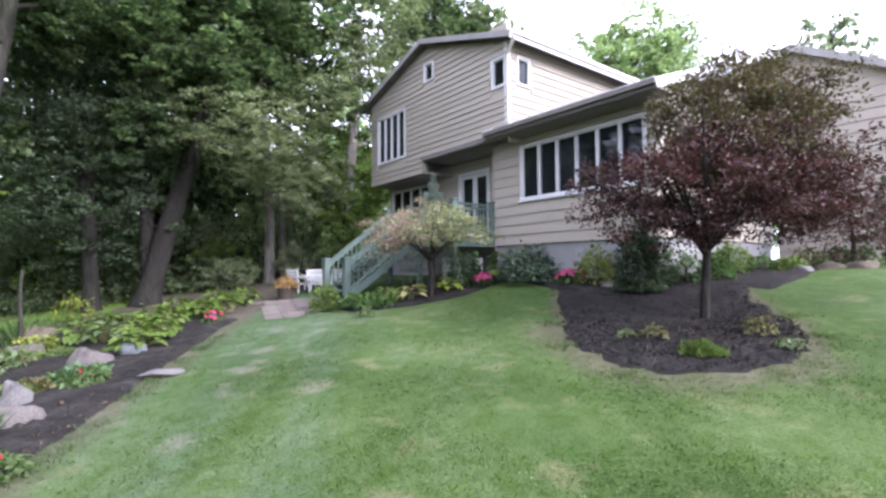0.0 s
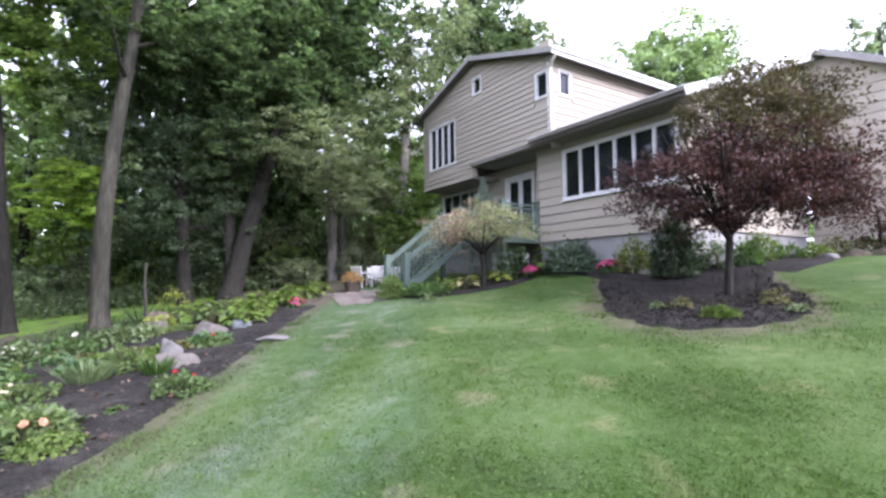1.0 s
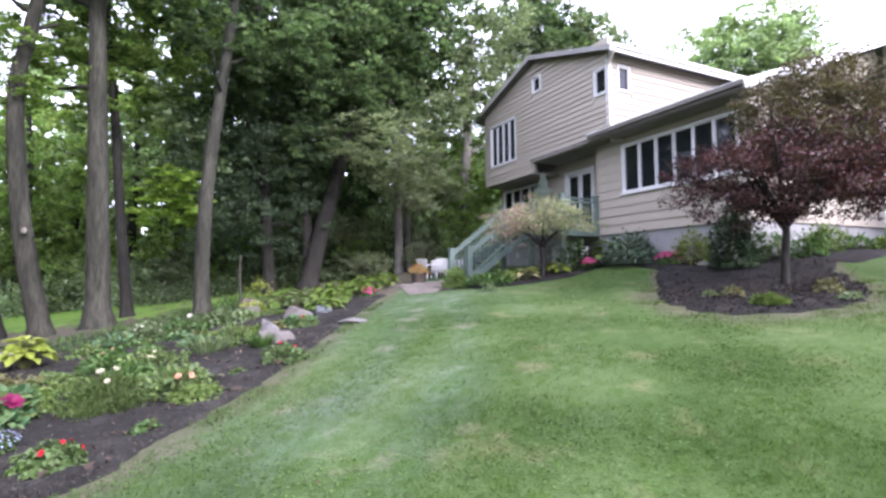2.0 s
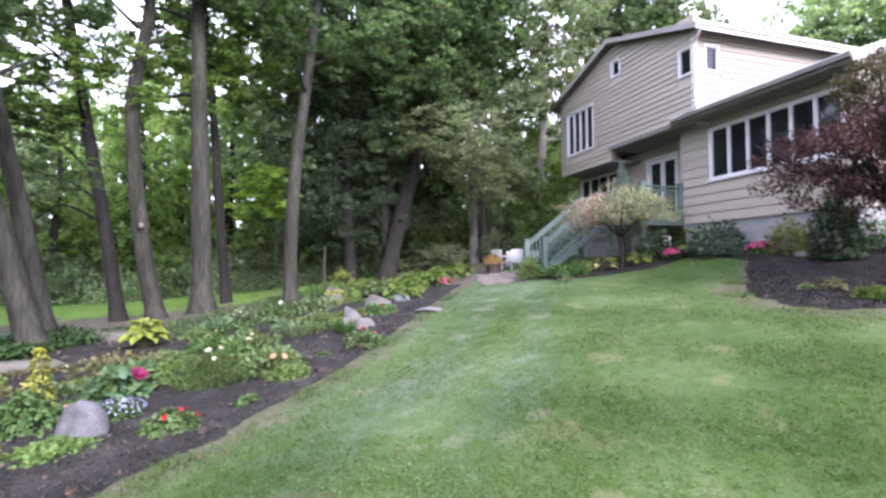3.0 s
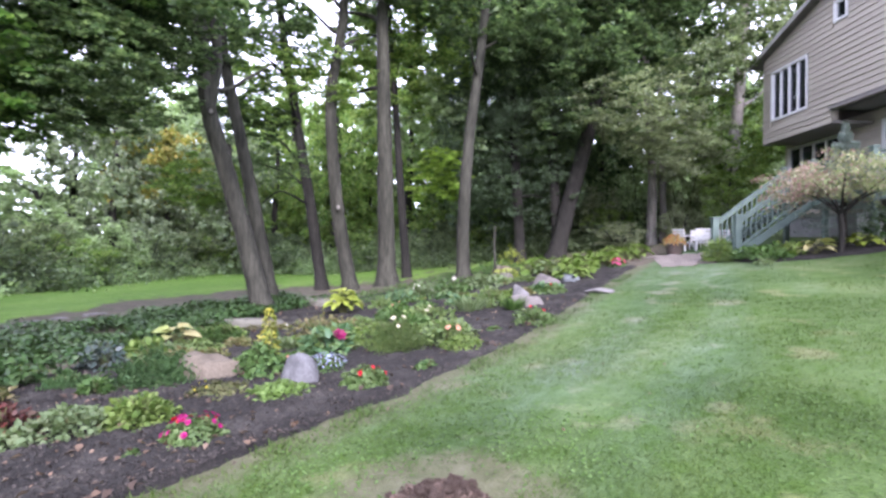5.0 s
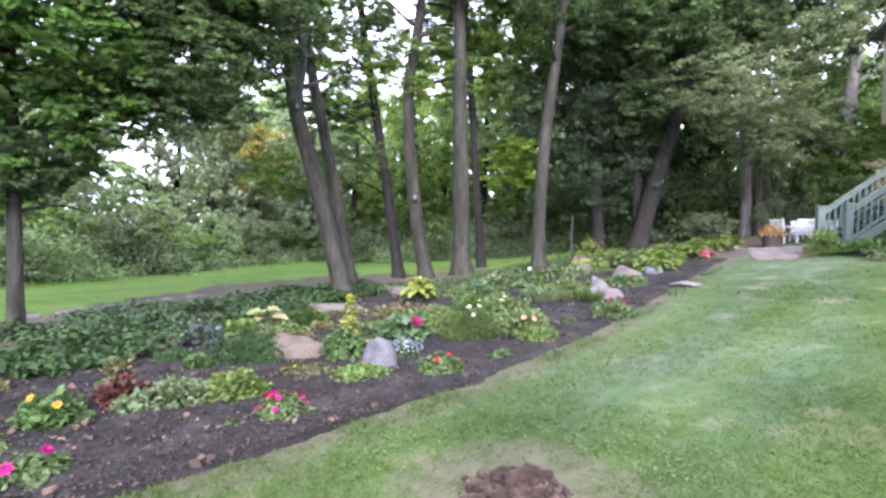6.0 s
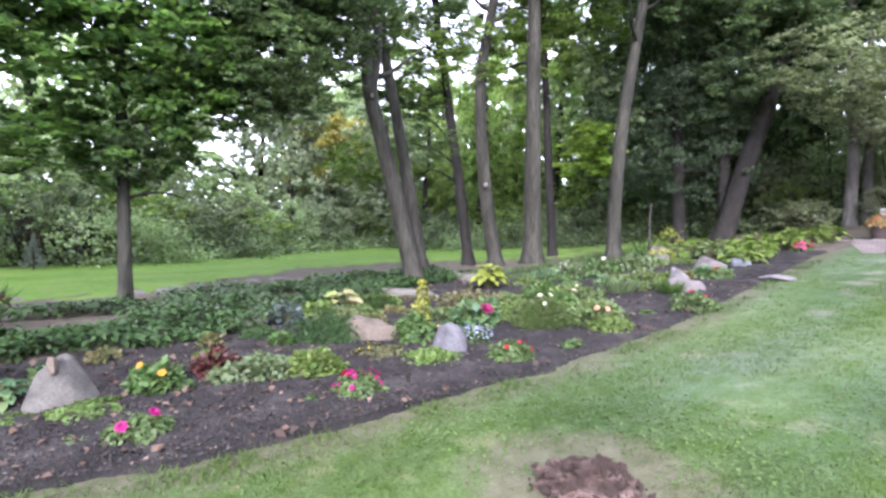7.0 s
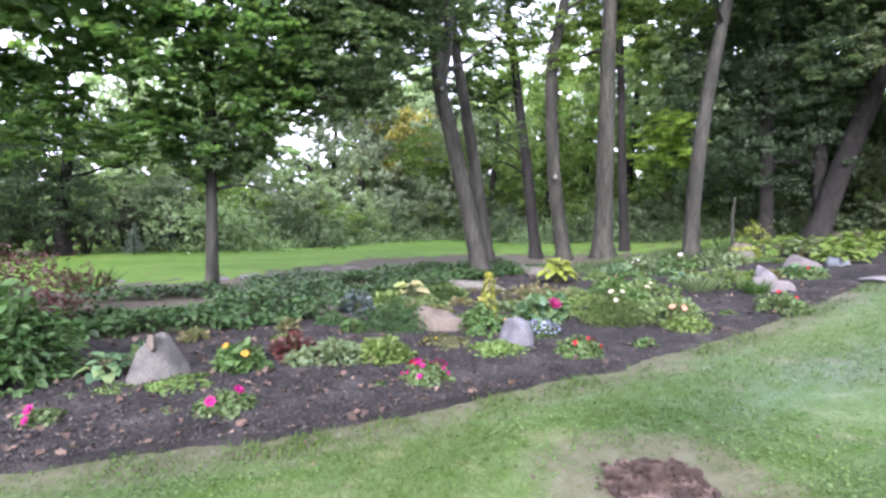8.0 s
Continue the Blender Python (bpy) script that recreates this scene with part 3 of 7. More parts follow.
for h in holes_u:
    wu = window(UPPER, *h, 1 if h[1] - h[0] < 1 else 4)
    if h[1] - h[0] > 1:
        bm = bmesh.new()
        cw = (h[1] - h[0]) / 4
        for k in range(7):
            wbox(bm, UPPER, h[0] + cw * (2.08 + k * 0.12), h[0] + cw * (2.2 + k * 0.12), h[2] + 0.03, h[3] - 0.02, -0.075 - 0.01 * (k % 2), -0.06 - 0.01 * (k % 2))
        part("curtain", bm, M_WHITE, wu, "pale drawn curtain")
u2 = wall("upper_front_wall", UPFRONT, -0.34, 6.5, 5.4, 8.04, [(-0.13, 0.3, 6.96, 7.66)], "pale beige lap siding wall")
siding(u2, UPFRONT, lambda z: -0.5, lambda z: 6.5, 5.4, 8.04, [(-0.13, 0.3, 6.96, 7.66)], 0.2)
window(UPFRONT, -0.13, 0.3, 6.96, 7.66, 1)
bm = bmesh.new()
wbox(bm, UPPER, 0.93, 1.055, 5.6, 8.02, 0.002, 0.035)
wbox(bm, UPFRONT, -0.535, -0.41, 5.6, 8.02, 0.002, 0.035)
part("corner_board", bm, M_WHITE, house, "white corner board")
bm = bmesh.new()
box(bm, -5.95, -5.79, -0.34, 6.5, 5.2, 8.0)
box(bm, -6.6, -6.44, 0.86, 6.5, 2.6, 5.2)
part("upper_end_wall", bm, M_SIDING, house)
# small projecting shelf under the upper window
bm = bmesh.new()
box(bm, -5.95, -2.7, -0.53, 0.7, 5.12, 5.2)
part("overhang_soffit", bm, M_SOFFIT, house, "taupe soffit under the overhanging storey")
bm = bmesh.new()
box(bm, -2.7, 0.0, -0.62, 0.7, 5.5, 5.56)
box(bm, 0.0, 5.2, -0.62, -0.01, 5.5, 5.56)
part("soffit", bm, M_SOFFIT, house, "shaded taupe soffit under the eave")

# porch wall behind the deck, with the double glass door and a low window row
door, lowwin = (-2.3, -1.02, 3.02, 5.06), (-6.4, -4.0, 4.1, 5.05)
p1 = wall("porch_wall", PORCH, -6.6, 0.0, 2.6, 5.5, [door, lowwin], "shaded beige lap siding wall")
siding(p1, PORCH, lambda z: -6.6, lambda z: 0.0, 2.6, 5.5, [door, lowwin])
bm = bmesh.new()
for q in ((door[0] - 0.1, door[0], door[2], door[3] + 0.1), (door[1], door[1] + 0.1, door[2], door[3] + 0.1), (door[0], door[1], door[3], door[3] + 0.1), (door[0], door[1], door[2] - 0.05, door[2])):
    wbox(bm, PORCH, *q, -0.1, 0.06)
frame_door = part("door_frame", bm, M_WHITE, house, "white door frame")
for i in range(2):
    a0 = door[0] + i * 0.64
    bm = bmesh.new()
    for q in ((a0, a0 + 0.1, door[2], door[3]), (a0 + 0.54, a0 + 0.64, door[2], door[3]), (a0 + 0.1, a0 + 0.54, door[3] - 0.1, door[3]), (a0 + 0.1, a0 + 0.54, door[2], door[2] + 0.2)):
        wbox(bm, PORCH, *q, -0.06, -0.01)
    part("door_leaf", bm, M_WHITE, frame_door, "white glazed door leaf")
    bm = bmesh.new()
    wbox(bm, PORCH, a0 + 0.1, a0 + 0.54, door[2] + 0.2, door[3] - 0.1, -0.04, -0.03)
    part("pane", bm, M_GLASS, frame_door).visible_shadow = False
    bm = bmesh.new()
    bmesh.ops.create_uvsphere(bm, u_segments=10, v_segments=6, radius=0.03, matrix=Matrix.Translation(out_of(PORCH, a0 + (0.58 if i == 0 else 0.06), 4.05, 0.03)))
    part("door_knob", bm, M_GUTTER, frame_door)
window(PORCH, lowwin[0], lowwin[1], lowwin[2], lowwin[3], 4)
bm = bmesh.new()
box(bm, -6.6, 0.0, 0.75, 0.95, 0.6, 2.6)
part("porch_foundation", bm, M_CONC, house)

# closing walls inside, near-black: the unlit rooms' darkness is put into their colour
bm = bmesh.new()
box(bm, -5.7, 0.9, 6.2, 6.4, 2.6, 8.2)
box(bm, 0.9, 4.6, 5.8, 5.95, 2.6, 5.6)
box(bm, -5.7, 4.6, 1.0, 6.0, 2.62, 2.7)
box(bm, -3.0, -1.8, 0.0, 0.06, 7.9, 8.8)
part("inner_wall", bm, M_DARK, house, "near-black interior walls, the rooms' dimness painted in")


def roof(name, pts, thick, label, material=M_ROOF):
    """A roof slab from its upper corners."""
    bm = bmesh.new()
    up = [bm.verts.new(p) for p in pts]
    dn = [bm.verts.new((p[0], p[1], p[2] - thick)) for p in pts]
    bm.faces.new(up), bm.faces.new(dn[::-1])
    k = len(pts)
    for i in range(k):
        bm.faces.new((up[i], dn[i], dn[(i + 1) % k], up[(i + 1) % k]))
    bmesh.ops.recalc_face_normals(bm, faces=bm.faces)
    return part(name, bm, material, house, label)


RISE = 0.352
roof("wing_roof", [(0.35, -0.66, 5.68), (5.15, -0.66, 5.68), (5.15, 6.0, 5.68 + 6.66 * RISE), (0.35, 6.0, 5.68 + 6.66 * RISE)], 0.1, "grey shingle lean-to roof")
roof("wing_roof_strip", [(-2.75, -0.62, 5.61), (0.35, -0.62, 5.61), (0.35, -0.5, 5.66), (-2.75, -0.5, 5.66)], 0.05, "grey shingle strip over the porch")
roof("upper_roof", [(1.4, -0.8, 8.06), (1.4, 6.8, 8.06), (-2.45, 6.8, 9.27), (-2.45, -0.8, 9.27)], 0.12, "grey shingle roof slope")
roof("upper_roof_back", [(-6.35, -0.8, 8.03), (-2.45, -0.8, 9.27), (-2.45, 6.8, 9.27), (-6.35, 6.8, 8.03)], 0.12, "grey shingle roof slope")
bm = bmesh.new()
for a, b in (((1.42, -0.82, 7.98), (-2.45, -0.82, 9.19)), ((-2.45, -0.82, 9.19), (-6.37, -0.82, 7.95))):
    beam(bm, a, b, 0.03, 0.15)
part("rake_board", bm, M_GUTTER, house, "weathered grey rake board")
bm = bmesh.new()
beam(bm, (1.43, -0.82, 7.96), (1.43, 6.8, 7.96), 0.05, 0.2)
beam(bm, (1.47, -0.8, 8.02), (1.47, 6.8, 8.02), 0.1, 0.1)
part("fascia", bm, M_WHITE, house, "white eave fascia and gutter")
bm = bmesh.new()
beam(bm, (0.3, -0.68, 5.6), (5.17, -0.68, 5.6), 0.04, 0.17)
beam(bm, (0.35, -0.735, 5.64), (5.17, -0.735, 5.64), 0.1, 0.1)
part("gutter", bm, M_EAVE, house, "dark taupe gutter along the eave")
bm = bmesh.new()
beam(bm, (0.35, -0.735, 5.7), (5.17, -0.735, 5.7), 0.11, 0.018)
part("drip_edge", bm, M_WHITE, house, "thin white drip edge above the gutter")
bm = bmesh.new()
box(bm, 0.33, 0.75, -0.8, -0.55, 5.68, 5.72, 0.01)
part("gutter_end", bm, M_WHITE, house, "white gutter end cap")
bm = bmesh.new()
beam(bm, (5.17, -0.72, 5.6), (5.17, 6.0, 5.6 + 6.72 * RISE), 0.04, 0.2)
part("rake_board", bm, M_WHITE, house, "white rake board")
bm = bmesh.new()
tube(bm, spline([(1.46, -0.74, 7.96), (1.44, -0.72, 7.84), (1.2, -0.62, 7.68), (1.1, -0.57, 7.55), (1.1, -0.57, 6.6), (1.1, -0.57, 5.8)], 4), [0.042] * 21, 8)
part("downspout", bm, M_TRIMB, house, "beige downspout at the upper corner")
# far gable beyond the upper roof
roof("far_roof", [(1.9, 6.9, 8.0), (2.6, 7.6, 8.6), (0.9, 8.0, 8.5), (0.9, 6.9, 8.15)], 0.12, "pale shingle roof end", M_WHITE)

# garage wing: gable wall towards the garden
g1 = wall("garage_wall", GARAGE, 4.88, 9.1, 1.2, 5.9, [], "beige lap siding gable wall", gable=(5.4, 7.9))
siding(g1, GARAGE, lambda z: 4.9, lambda z: 9.1 if z < 5.9 else 9.1 - (z - 5.9) * 1.85, 2.0, 7.8, [])
roof("garage_roof", [(5.4, 5.7, 8.02), (5.4, 12, 8.02), (9.5, 12, 5.77), (9.5, 5.7, 5.77)], 0.12, "grey shingle roof slope")
roof("garage_roof_back", [(5.4, 5.7, 8.02), (-1.0, 5.7, 6.9), (-1.0, 12, 6.9), (5.4, 12, 8.02)], 0.12, "grey shingle roof slope")
bm = bmesh.new()
beam(bm, (5.35, 5.68, 7.95), (9.5, 5.68, 5.67), 0.03, 0.18)
part("rake_board", bm, M_GUTTER, house)
bm = bmesh.new()
wbox(bm, GARAGE, 4.8, 9.1, 0.8, 2.0, -0.2, -0.02)
box(bm, 9.0, 9.1, 6.17, 12, 1.0, 5.9)
part("garage_foundation", bm, M_CONC, house)

# ---- deck, railing and stairs ----
DECK = 2.95
deck = new("deck")
deck.matrix_world = HM
tagged(deck, "raised wooden deck with sage green railing and stairs", "deck")
bm = bmesh.new()
box(bm, -3.4, -0.02, -1.52, -1.47, DECK - 0.26, DECK - 0.03)
box(bm, -0.06, -0.02, -1.47, 0.65, DECK - 0.26, DECK - 0.03)
box(bm, -3.4, -3.36, -1.47, 0.65, DECK - 0.26, DECK - 0.03)
part("rim_joist", bm, M_GREEN, deck, "sage green rim board")
for i in range(15):
    bm = bmesh.new()
    box(bm, -3.4, -0.0, -1.5 + i * 0.145, -1.5 + i * 0.145 + 0.138, DECK - 0.03, DECK)
    part("deck_board", bm, M_GREEN, deck)
for s, o in ((-0.12, -1.4), (-1.7, -1.4), (-3.3, -1.4)):
    bm = bmesh.new()
    box(bm, s - 0.06, s + 0.06, o - 0.06, o + 0.06, 1.0, DECK - 0.26)
    part("support_post", bm, M_GREEN, deck)


def post(s, o, z0, z1, w=0.06):
    bm = bmesh.new()
    box(bm, s - w, s + w, o - w, o + w, z0, z1, 0.006)
    box(bm, s - w - 0.03, s + w + 0.03, o - w - 0.03, o + w + 0.03, z1, z1 + 0.05, 0.012)
    part("post", bm, M_GREEN, deck)


def rail(a, b, n):
    """Top and bottom rail and the balusters between two posts; a and b at the foot."""
    a, b = Vector(a), Vector(b)
    for h, w, t in ((0.88, 0.09, 0.05), (0.78, 0.04, 0.06), (0.12, 0.04, 0.06)):
        bm = bmesh.new()
        beam(bm, a + Vector((0, 0, h)), b + Vector((0, 0, h)), w, t)
        part("handrail" if h > 0.8 else "rail", bm, M_GREEN, deck)
    for i in range(n):
        p = a.lerp(b, (i + 0.5) / n)
        bm = bmesh.new()
        box(bm, p.x - 0.018, p.x + 0.018, p.y - 0.018, p.y + 0.018, p.z + 0.12, p.z + 0.8)
        part("baluster", bm, M_GREEN, deck)


post(-0.06, -1.45, DECK, DECK + 0.95), post(-0.06, -0.1, DECK, DECK + 0.95), post(-2.1, -1.45, DECK, DECK + 0.95), post(-3.35, -1.45, DECK, DECK + 0.95)
rail((-0.06, -1.45, DECK), (-0.06, -0.1, DECK), 11)
rail((-2.1, -1.45, DECK), (-0.06, -1.45, DECK), 15)
rail((-3.35, 0.6, DECK), (-3.35, -1.45, DECK), 15)
FOOT = 1.36
for s in (-2.1, -3.35):
    post(s, -3.5, FOOT - 0.15, FOOT + 1.02, 0.085)
    rail((s, -3.5, FOOT + 0.02), (s, -1.45, DECK), 14)
    bm = bmesh.new()
    beam(bm, (s + 0.05, -3.55, FOOT - 0.06), (s + 0.05, -1.5, DECK - 0.2), 0.04, 0.2)
    part("stringer", bm, M_GREEN, deck)
for i in range(8):
    bm = bmesh.new()
    o = -3.5 + i * 0.25
    z = FOOT + 0.16 + i * 0.19
    box(bm, -3.3, -2.1, o - 0.02, o + 0.27, z - 0.035, z)
    part("tread", bm, M_GREEN, deck)

# white outdoor unit under the deck
ac = new("heat_pump")
ac.matrix_world = HM @ pose(-0.55, -0.75, 1.62)
tagged(ac, "white outdoor heat pump unit under the deck", "heat pump")
bm = bmesh.new()
box(bm, -0.28, 0.28, -0.5, 0.5, 0.0, 0.78, 0.02)
part("body", bm, M_WHITE, ac)
bm = bmesh.new()
for r in (0.08, 0.14, 0.2, 0.26):
    c = [(0.3, r * math.cos(a), 0.4 + r * math.sin(a)) for a in np.linspace(0, 2 * math.pi, 22)]
    tube(bm, c, [0.012] * 22, 5)
part("fan_grille", bm, M_DARK, ac, "dark round fan grille")
bm = bmesh.new()
box(bm, -0.5, 0.5, -0.8, 0.8, -0.6, -0.001)
solo("concrete_pad", bm, M_CONC, "grey concrete pad under the heat pump", "pad").matrix_world = HM @ pose(-0.55, -0.75, 1.62)

# ---- patio, chairs, pot ----
PAT = 1.22
patio = new("patio")
patio.matrix_world = pose(-4.3, 18.3, PAT, 0, 0, -20)
tagged(patio, "round patio of pinkish concrete pavers", "patio", kind="structure")
M_PAVER = surface("pinkish_paver", [(0.115, 0.1, 0.09), (0.16, 0.14, 0.126)], 4, 40, 0.9, 0.3, 0.01, 0.25, 0.12)
bm = bmesh.new()
bmesh.ops.create_cone(bm, cap_ends=True, segments=48, radius1=2.35, radius2=2.35, depth=0.6, matrix=Matrix.Translation((0, 0, -0.35)))
part("base", bm, M_CONC, patio)
for ring in range(1, 8):
    r0, r1 = ring * 0.3, ring * 0.3 + 0.285
    k = max(8, int(2 * math.pi * r0 / 0.42))
    bm = bmesh.new()
    g = 0.012 / r0
    a0, a1 = g, 2 * math.pi / k - g
    vs = [[bm.verts.new((r * math.cos(a), r * math.sin(a), z)) for r, a in ((r0, a0), (r1, a0), (r1, (a0 + a1) / 2), (r1, a1), (r0, a1), (r0, (a0 + a1) / 2))] for z in (-0.05, 0.0)]
    bm.faces.new(vs[1]), bm.faces.new(vs[0][::-1])
    for i in range(6):
        bm.faces.new((vs[0][i], vs[0][(i + 1) % 6], vs[1][(i + 1) % 6], vs[1][i]))
    me = bpy.data.meshes.new("paver")
    bm.to_mesh(me), bm.free()
    me.materials.append(M_PAVER)
    for i in range(k):
        ob = put("paver", me, patio, m=pose(0, 0, 0.012 * random.random(), 0, 0, 360 * i / k + ring * 13))

# the paved way from the lawn to the round patio
bm = bmesh.new()
box(bm, -0.2, 0.2, -0.13, 0.13, -0.08, 0.0, 0.008)
way_me = bpy.data.meshes.new("paver")
bm.to_mesh(way_me), bm.free()
way_me.materials.append(M_PAVER)
for i in range(10):
    wy = 13.85 + 0.28 * i
    wa, wb = np.interp(wy, [13.8, 16.6], [-3.85, -5.0]), np.interp(wy, [13.8, 16.6], [-2.65, -3.2])
    for k in range(int((wb - wa) / 0.42)):
        wx = wa + 0.21 + k * 0.42 + (0.12 if i % 2 else 0)
        put("paver", way_me, patio, m=patio.matrix_world.inverted() @ pose(wx, wy, float(gz(wx, wy)) + 0.04 + 0.008 * random.random(), -5.5, 0, random.uniform(-2, 2)))

# white paint greyed: the patio's shade on the chairs is put into the colour
M_CHAIR = surface("weathered_white_paint", [(0.4, 0.4, 0.39), (0.5, 0.5, 0.485)], 6, 40, 0.5, 0.1, 0.003, 0.12)


def chair(x, y, turn):
    c = thing("garden_chair", x, y, "white painted garden chair on the patio", "chair", "chairs on the patio", z=PAT, turn=turn)
    for sx in (-0.2, 0.2):
        for sy in (-0.2, 0.2):
            bm = bmesh.new()
            beam(bm, (sx * 1.1, sy * 1.15, 0), (sx, sy, 0.44), 0.04, 0.04)
            part("leg", bm, M_CHAIR, c)
        bm = bmesh.new()
        beam(bm, (sx, 0.2, 0.44), (sx * 1.05, 0.3, 0.9), 0.04, 0.04)
        part("back_post", bm, M_CHAIR, c)
        bm = bmesh.new()
        beam(bm, (sx * 1.2, -0.22, 0.66), (sx * 1.2, 0.26, 0.66), 0.05, 0.03)
        part("armrest", bm, M_CHAIR, c)
    bm = bmesh.new()
    box(bm, -0.23, 0.23, -0.23, 0.23, 0.43, 0.47, 0.01)
    part("seat", bm, M_CHAIR, c)
    for i in range(4):
        bm = bmesh.new()
        z = 0.56 + i * 0.1
        beam(bm, (-0.22, 0.215 + (z - 0.44) * 0.2, z), (0.22, 0.215 + (z - 0.44) * 0.2, z), 0.02, 0.075)
        part("back_slat", bm, M_CHAIR, c)
    return c


chair(-4.35, 18.15, 150), chair(-3.75, 17.95, 195), chair(-4.2, 19.4, 20), chair(-3.55, 19.1, -30)
tb = thing("garden_table", -4.05, 18.72, "small white round garden table", "table", z=PAT)
bm = bmesh.new()
bmesh.ops.create_cone(bm, cap_ends=True, segments=28, radius1=0.42, radius2=0.42, depth=0.03, matrix=Matrix.Translation((0, 0, 0.71)))
part("tabletop", bm, M_WHITE, tb)
for a in range(4):
    bm = bmesh.new()
    beam(bm, (0.3 * math.cos(a * 1.571), 0.3 * math.sin(a * 1.571), 0), (0.25 * math.cos(a * 1.571), 0.25 * math.sin(a * 1.571), 0.7), 0.04, 0.04)
    part("leg", bm, M_WHITE, tb)


# ---- trees ----
def limbs(rng, trunk_pts, r0, count, start, reach, seed):
    """Bare limbs leaving the trunk, rising and spreading, a mesh each."""
    made = []
    n = len(trunk_pts)
    for k in range(count):
        i = int(n * (start + (1 - start) * (k + rng.uniform(0, 0.8)) / count))
        p = trunk_pts[min(i, n - 2)]
        a = rng.uniform(0, 2 * math.pi)
        ln = reach * rng.uniform(0.6, 1.1)
        pts = [p]
        d = Vector((math.cos(a), math.sin(a), rng.uniform(0.2, 0.8)))
        for j in range(4):
            d = (d + Vector((rng.normal(0, 0.15), rng.normal(0, 0.15), rng.normal(-0.02, 0.12)))).normalized()
            pts.append(pts[-1] + d * ln / 4)
        pts = spline(pts, 2)
        made.append(tube(bmesh.new(), pts, list(np.linspace(r0 * 0.32, 0.012, len(pts))), 6, 0.15, seed + k))
    return made


def crown_mesh(name, seed, clumps, per, size, material, rx=0.17, flat=0.6, spread=0.75, k=6):
    """A unit crown: leafy boughs with gaps between them, each of a few drooping flat sprays."""
    rng = np.random.default_rng(seed)
    u = unit(rng.normal(0, 1, (clumps, 3)))
    c = u * (rng.uniform(0.1, 1.0, clumps) ** 0.45)[:, None] * (1 + 0.2 * np.sin(u[:, :1] * 5 + seed) * np.cos(u[:, 1:2] * 4))
    rad = rng.uniform(0.6, 1.4, (clumps, 1)) * rx
    v = rng.normal(0, 1, (clumps, k, 3))
    v /= np.linalg.norm(v, axis=2, keepdims=True)
    sc = c[:, None, :] + v * (rad * rng.uniform(0.3, 1.0, (clumps, k)))[:, :, None] * np.array([1, 1, flat])
    sc = sc.reshape(-1, 3)
    n = len(sc)
    a = rng.uniform(0, 2 * math.pi, (n, per))
    q = np.sqrt(rng.uniform(0, 1, (n, per))) * rng.uniform(0.04, 0.13, (n, 1))
    tilt = rng.normal(0, 0.35, (n, 2))
    dx, dy = np.cos(a) * q, np.sin(a) * q
    dz = dx * tilt[:, :1] + dy * tilt[:, 1:] - q * 0.35 + rng.normal(0, 0.018, (n, per))
    p = (sc[:, None, :] + np.stack([dx, dy, dz], 2)).reshape(-1, 3)
    return leaves(name, p, size, material, rng, spread, 0.85, droop=0.2)


CROWN = {
    "maple": [crown_mesh("crown", 11 + i, 92, 11, 0.065, M_LEAF) for i in range(3)],
    "thin": [crown_mesh("crown", 81 + i, 48, 13, 0.055, M_LEAF) for i in range(2)],
}


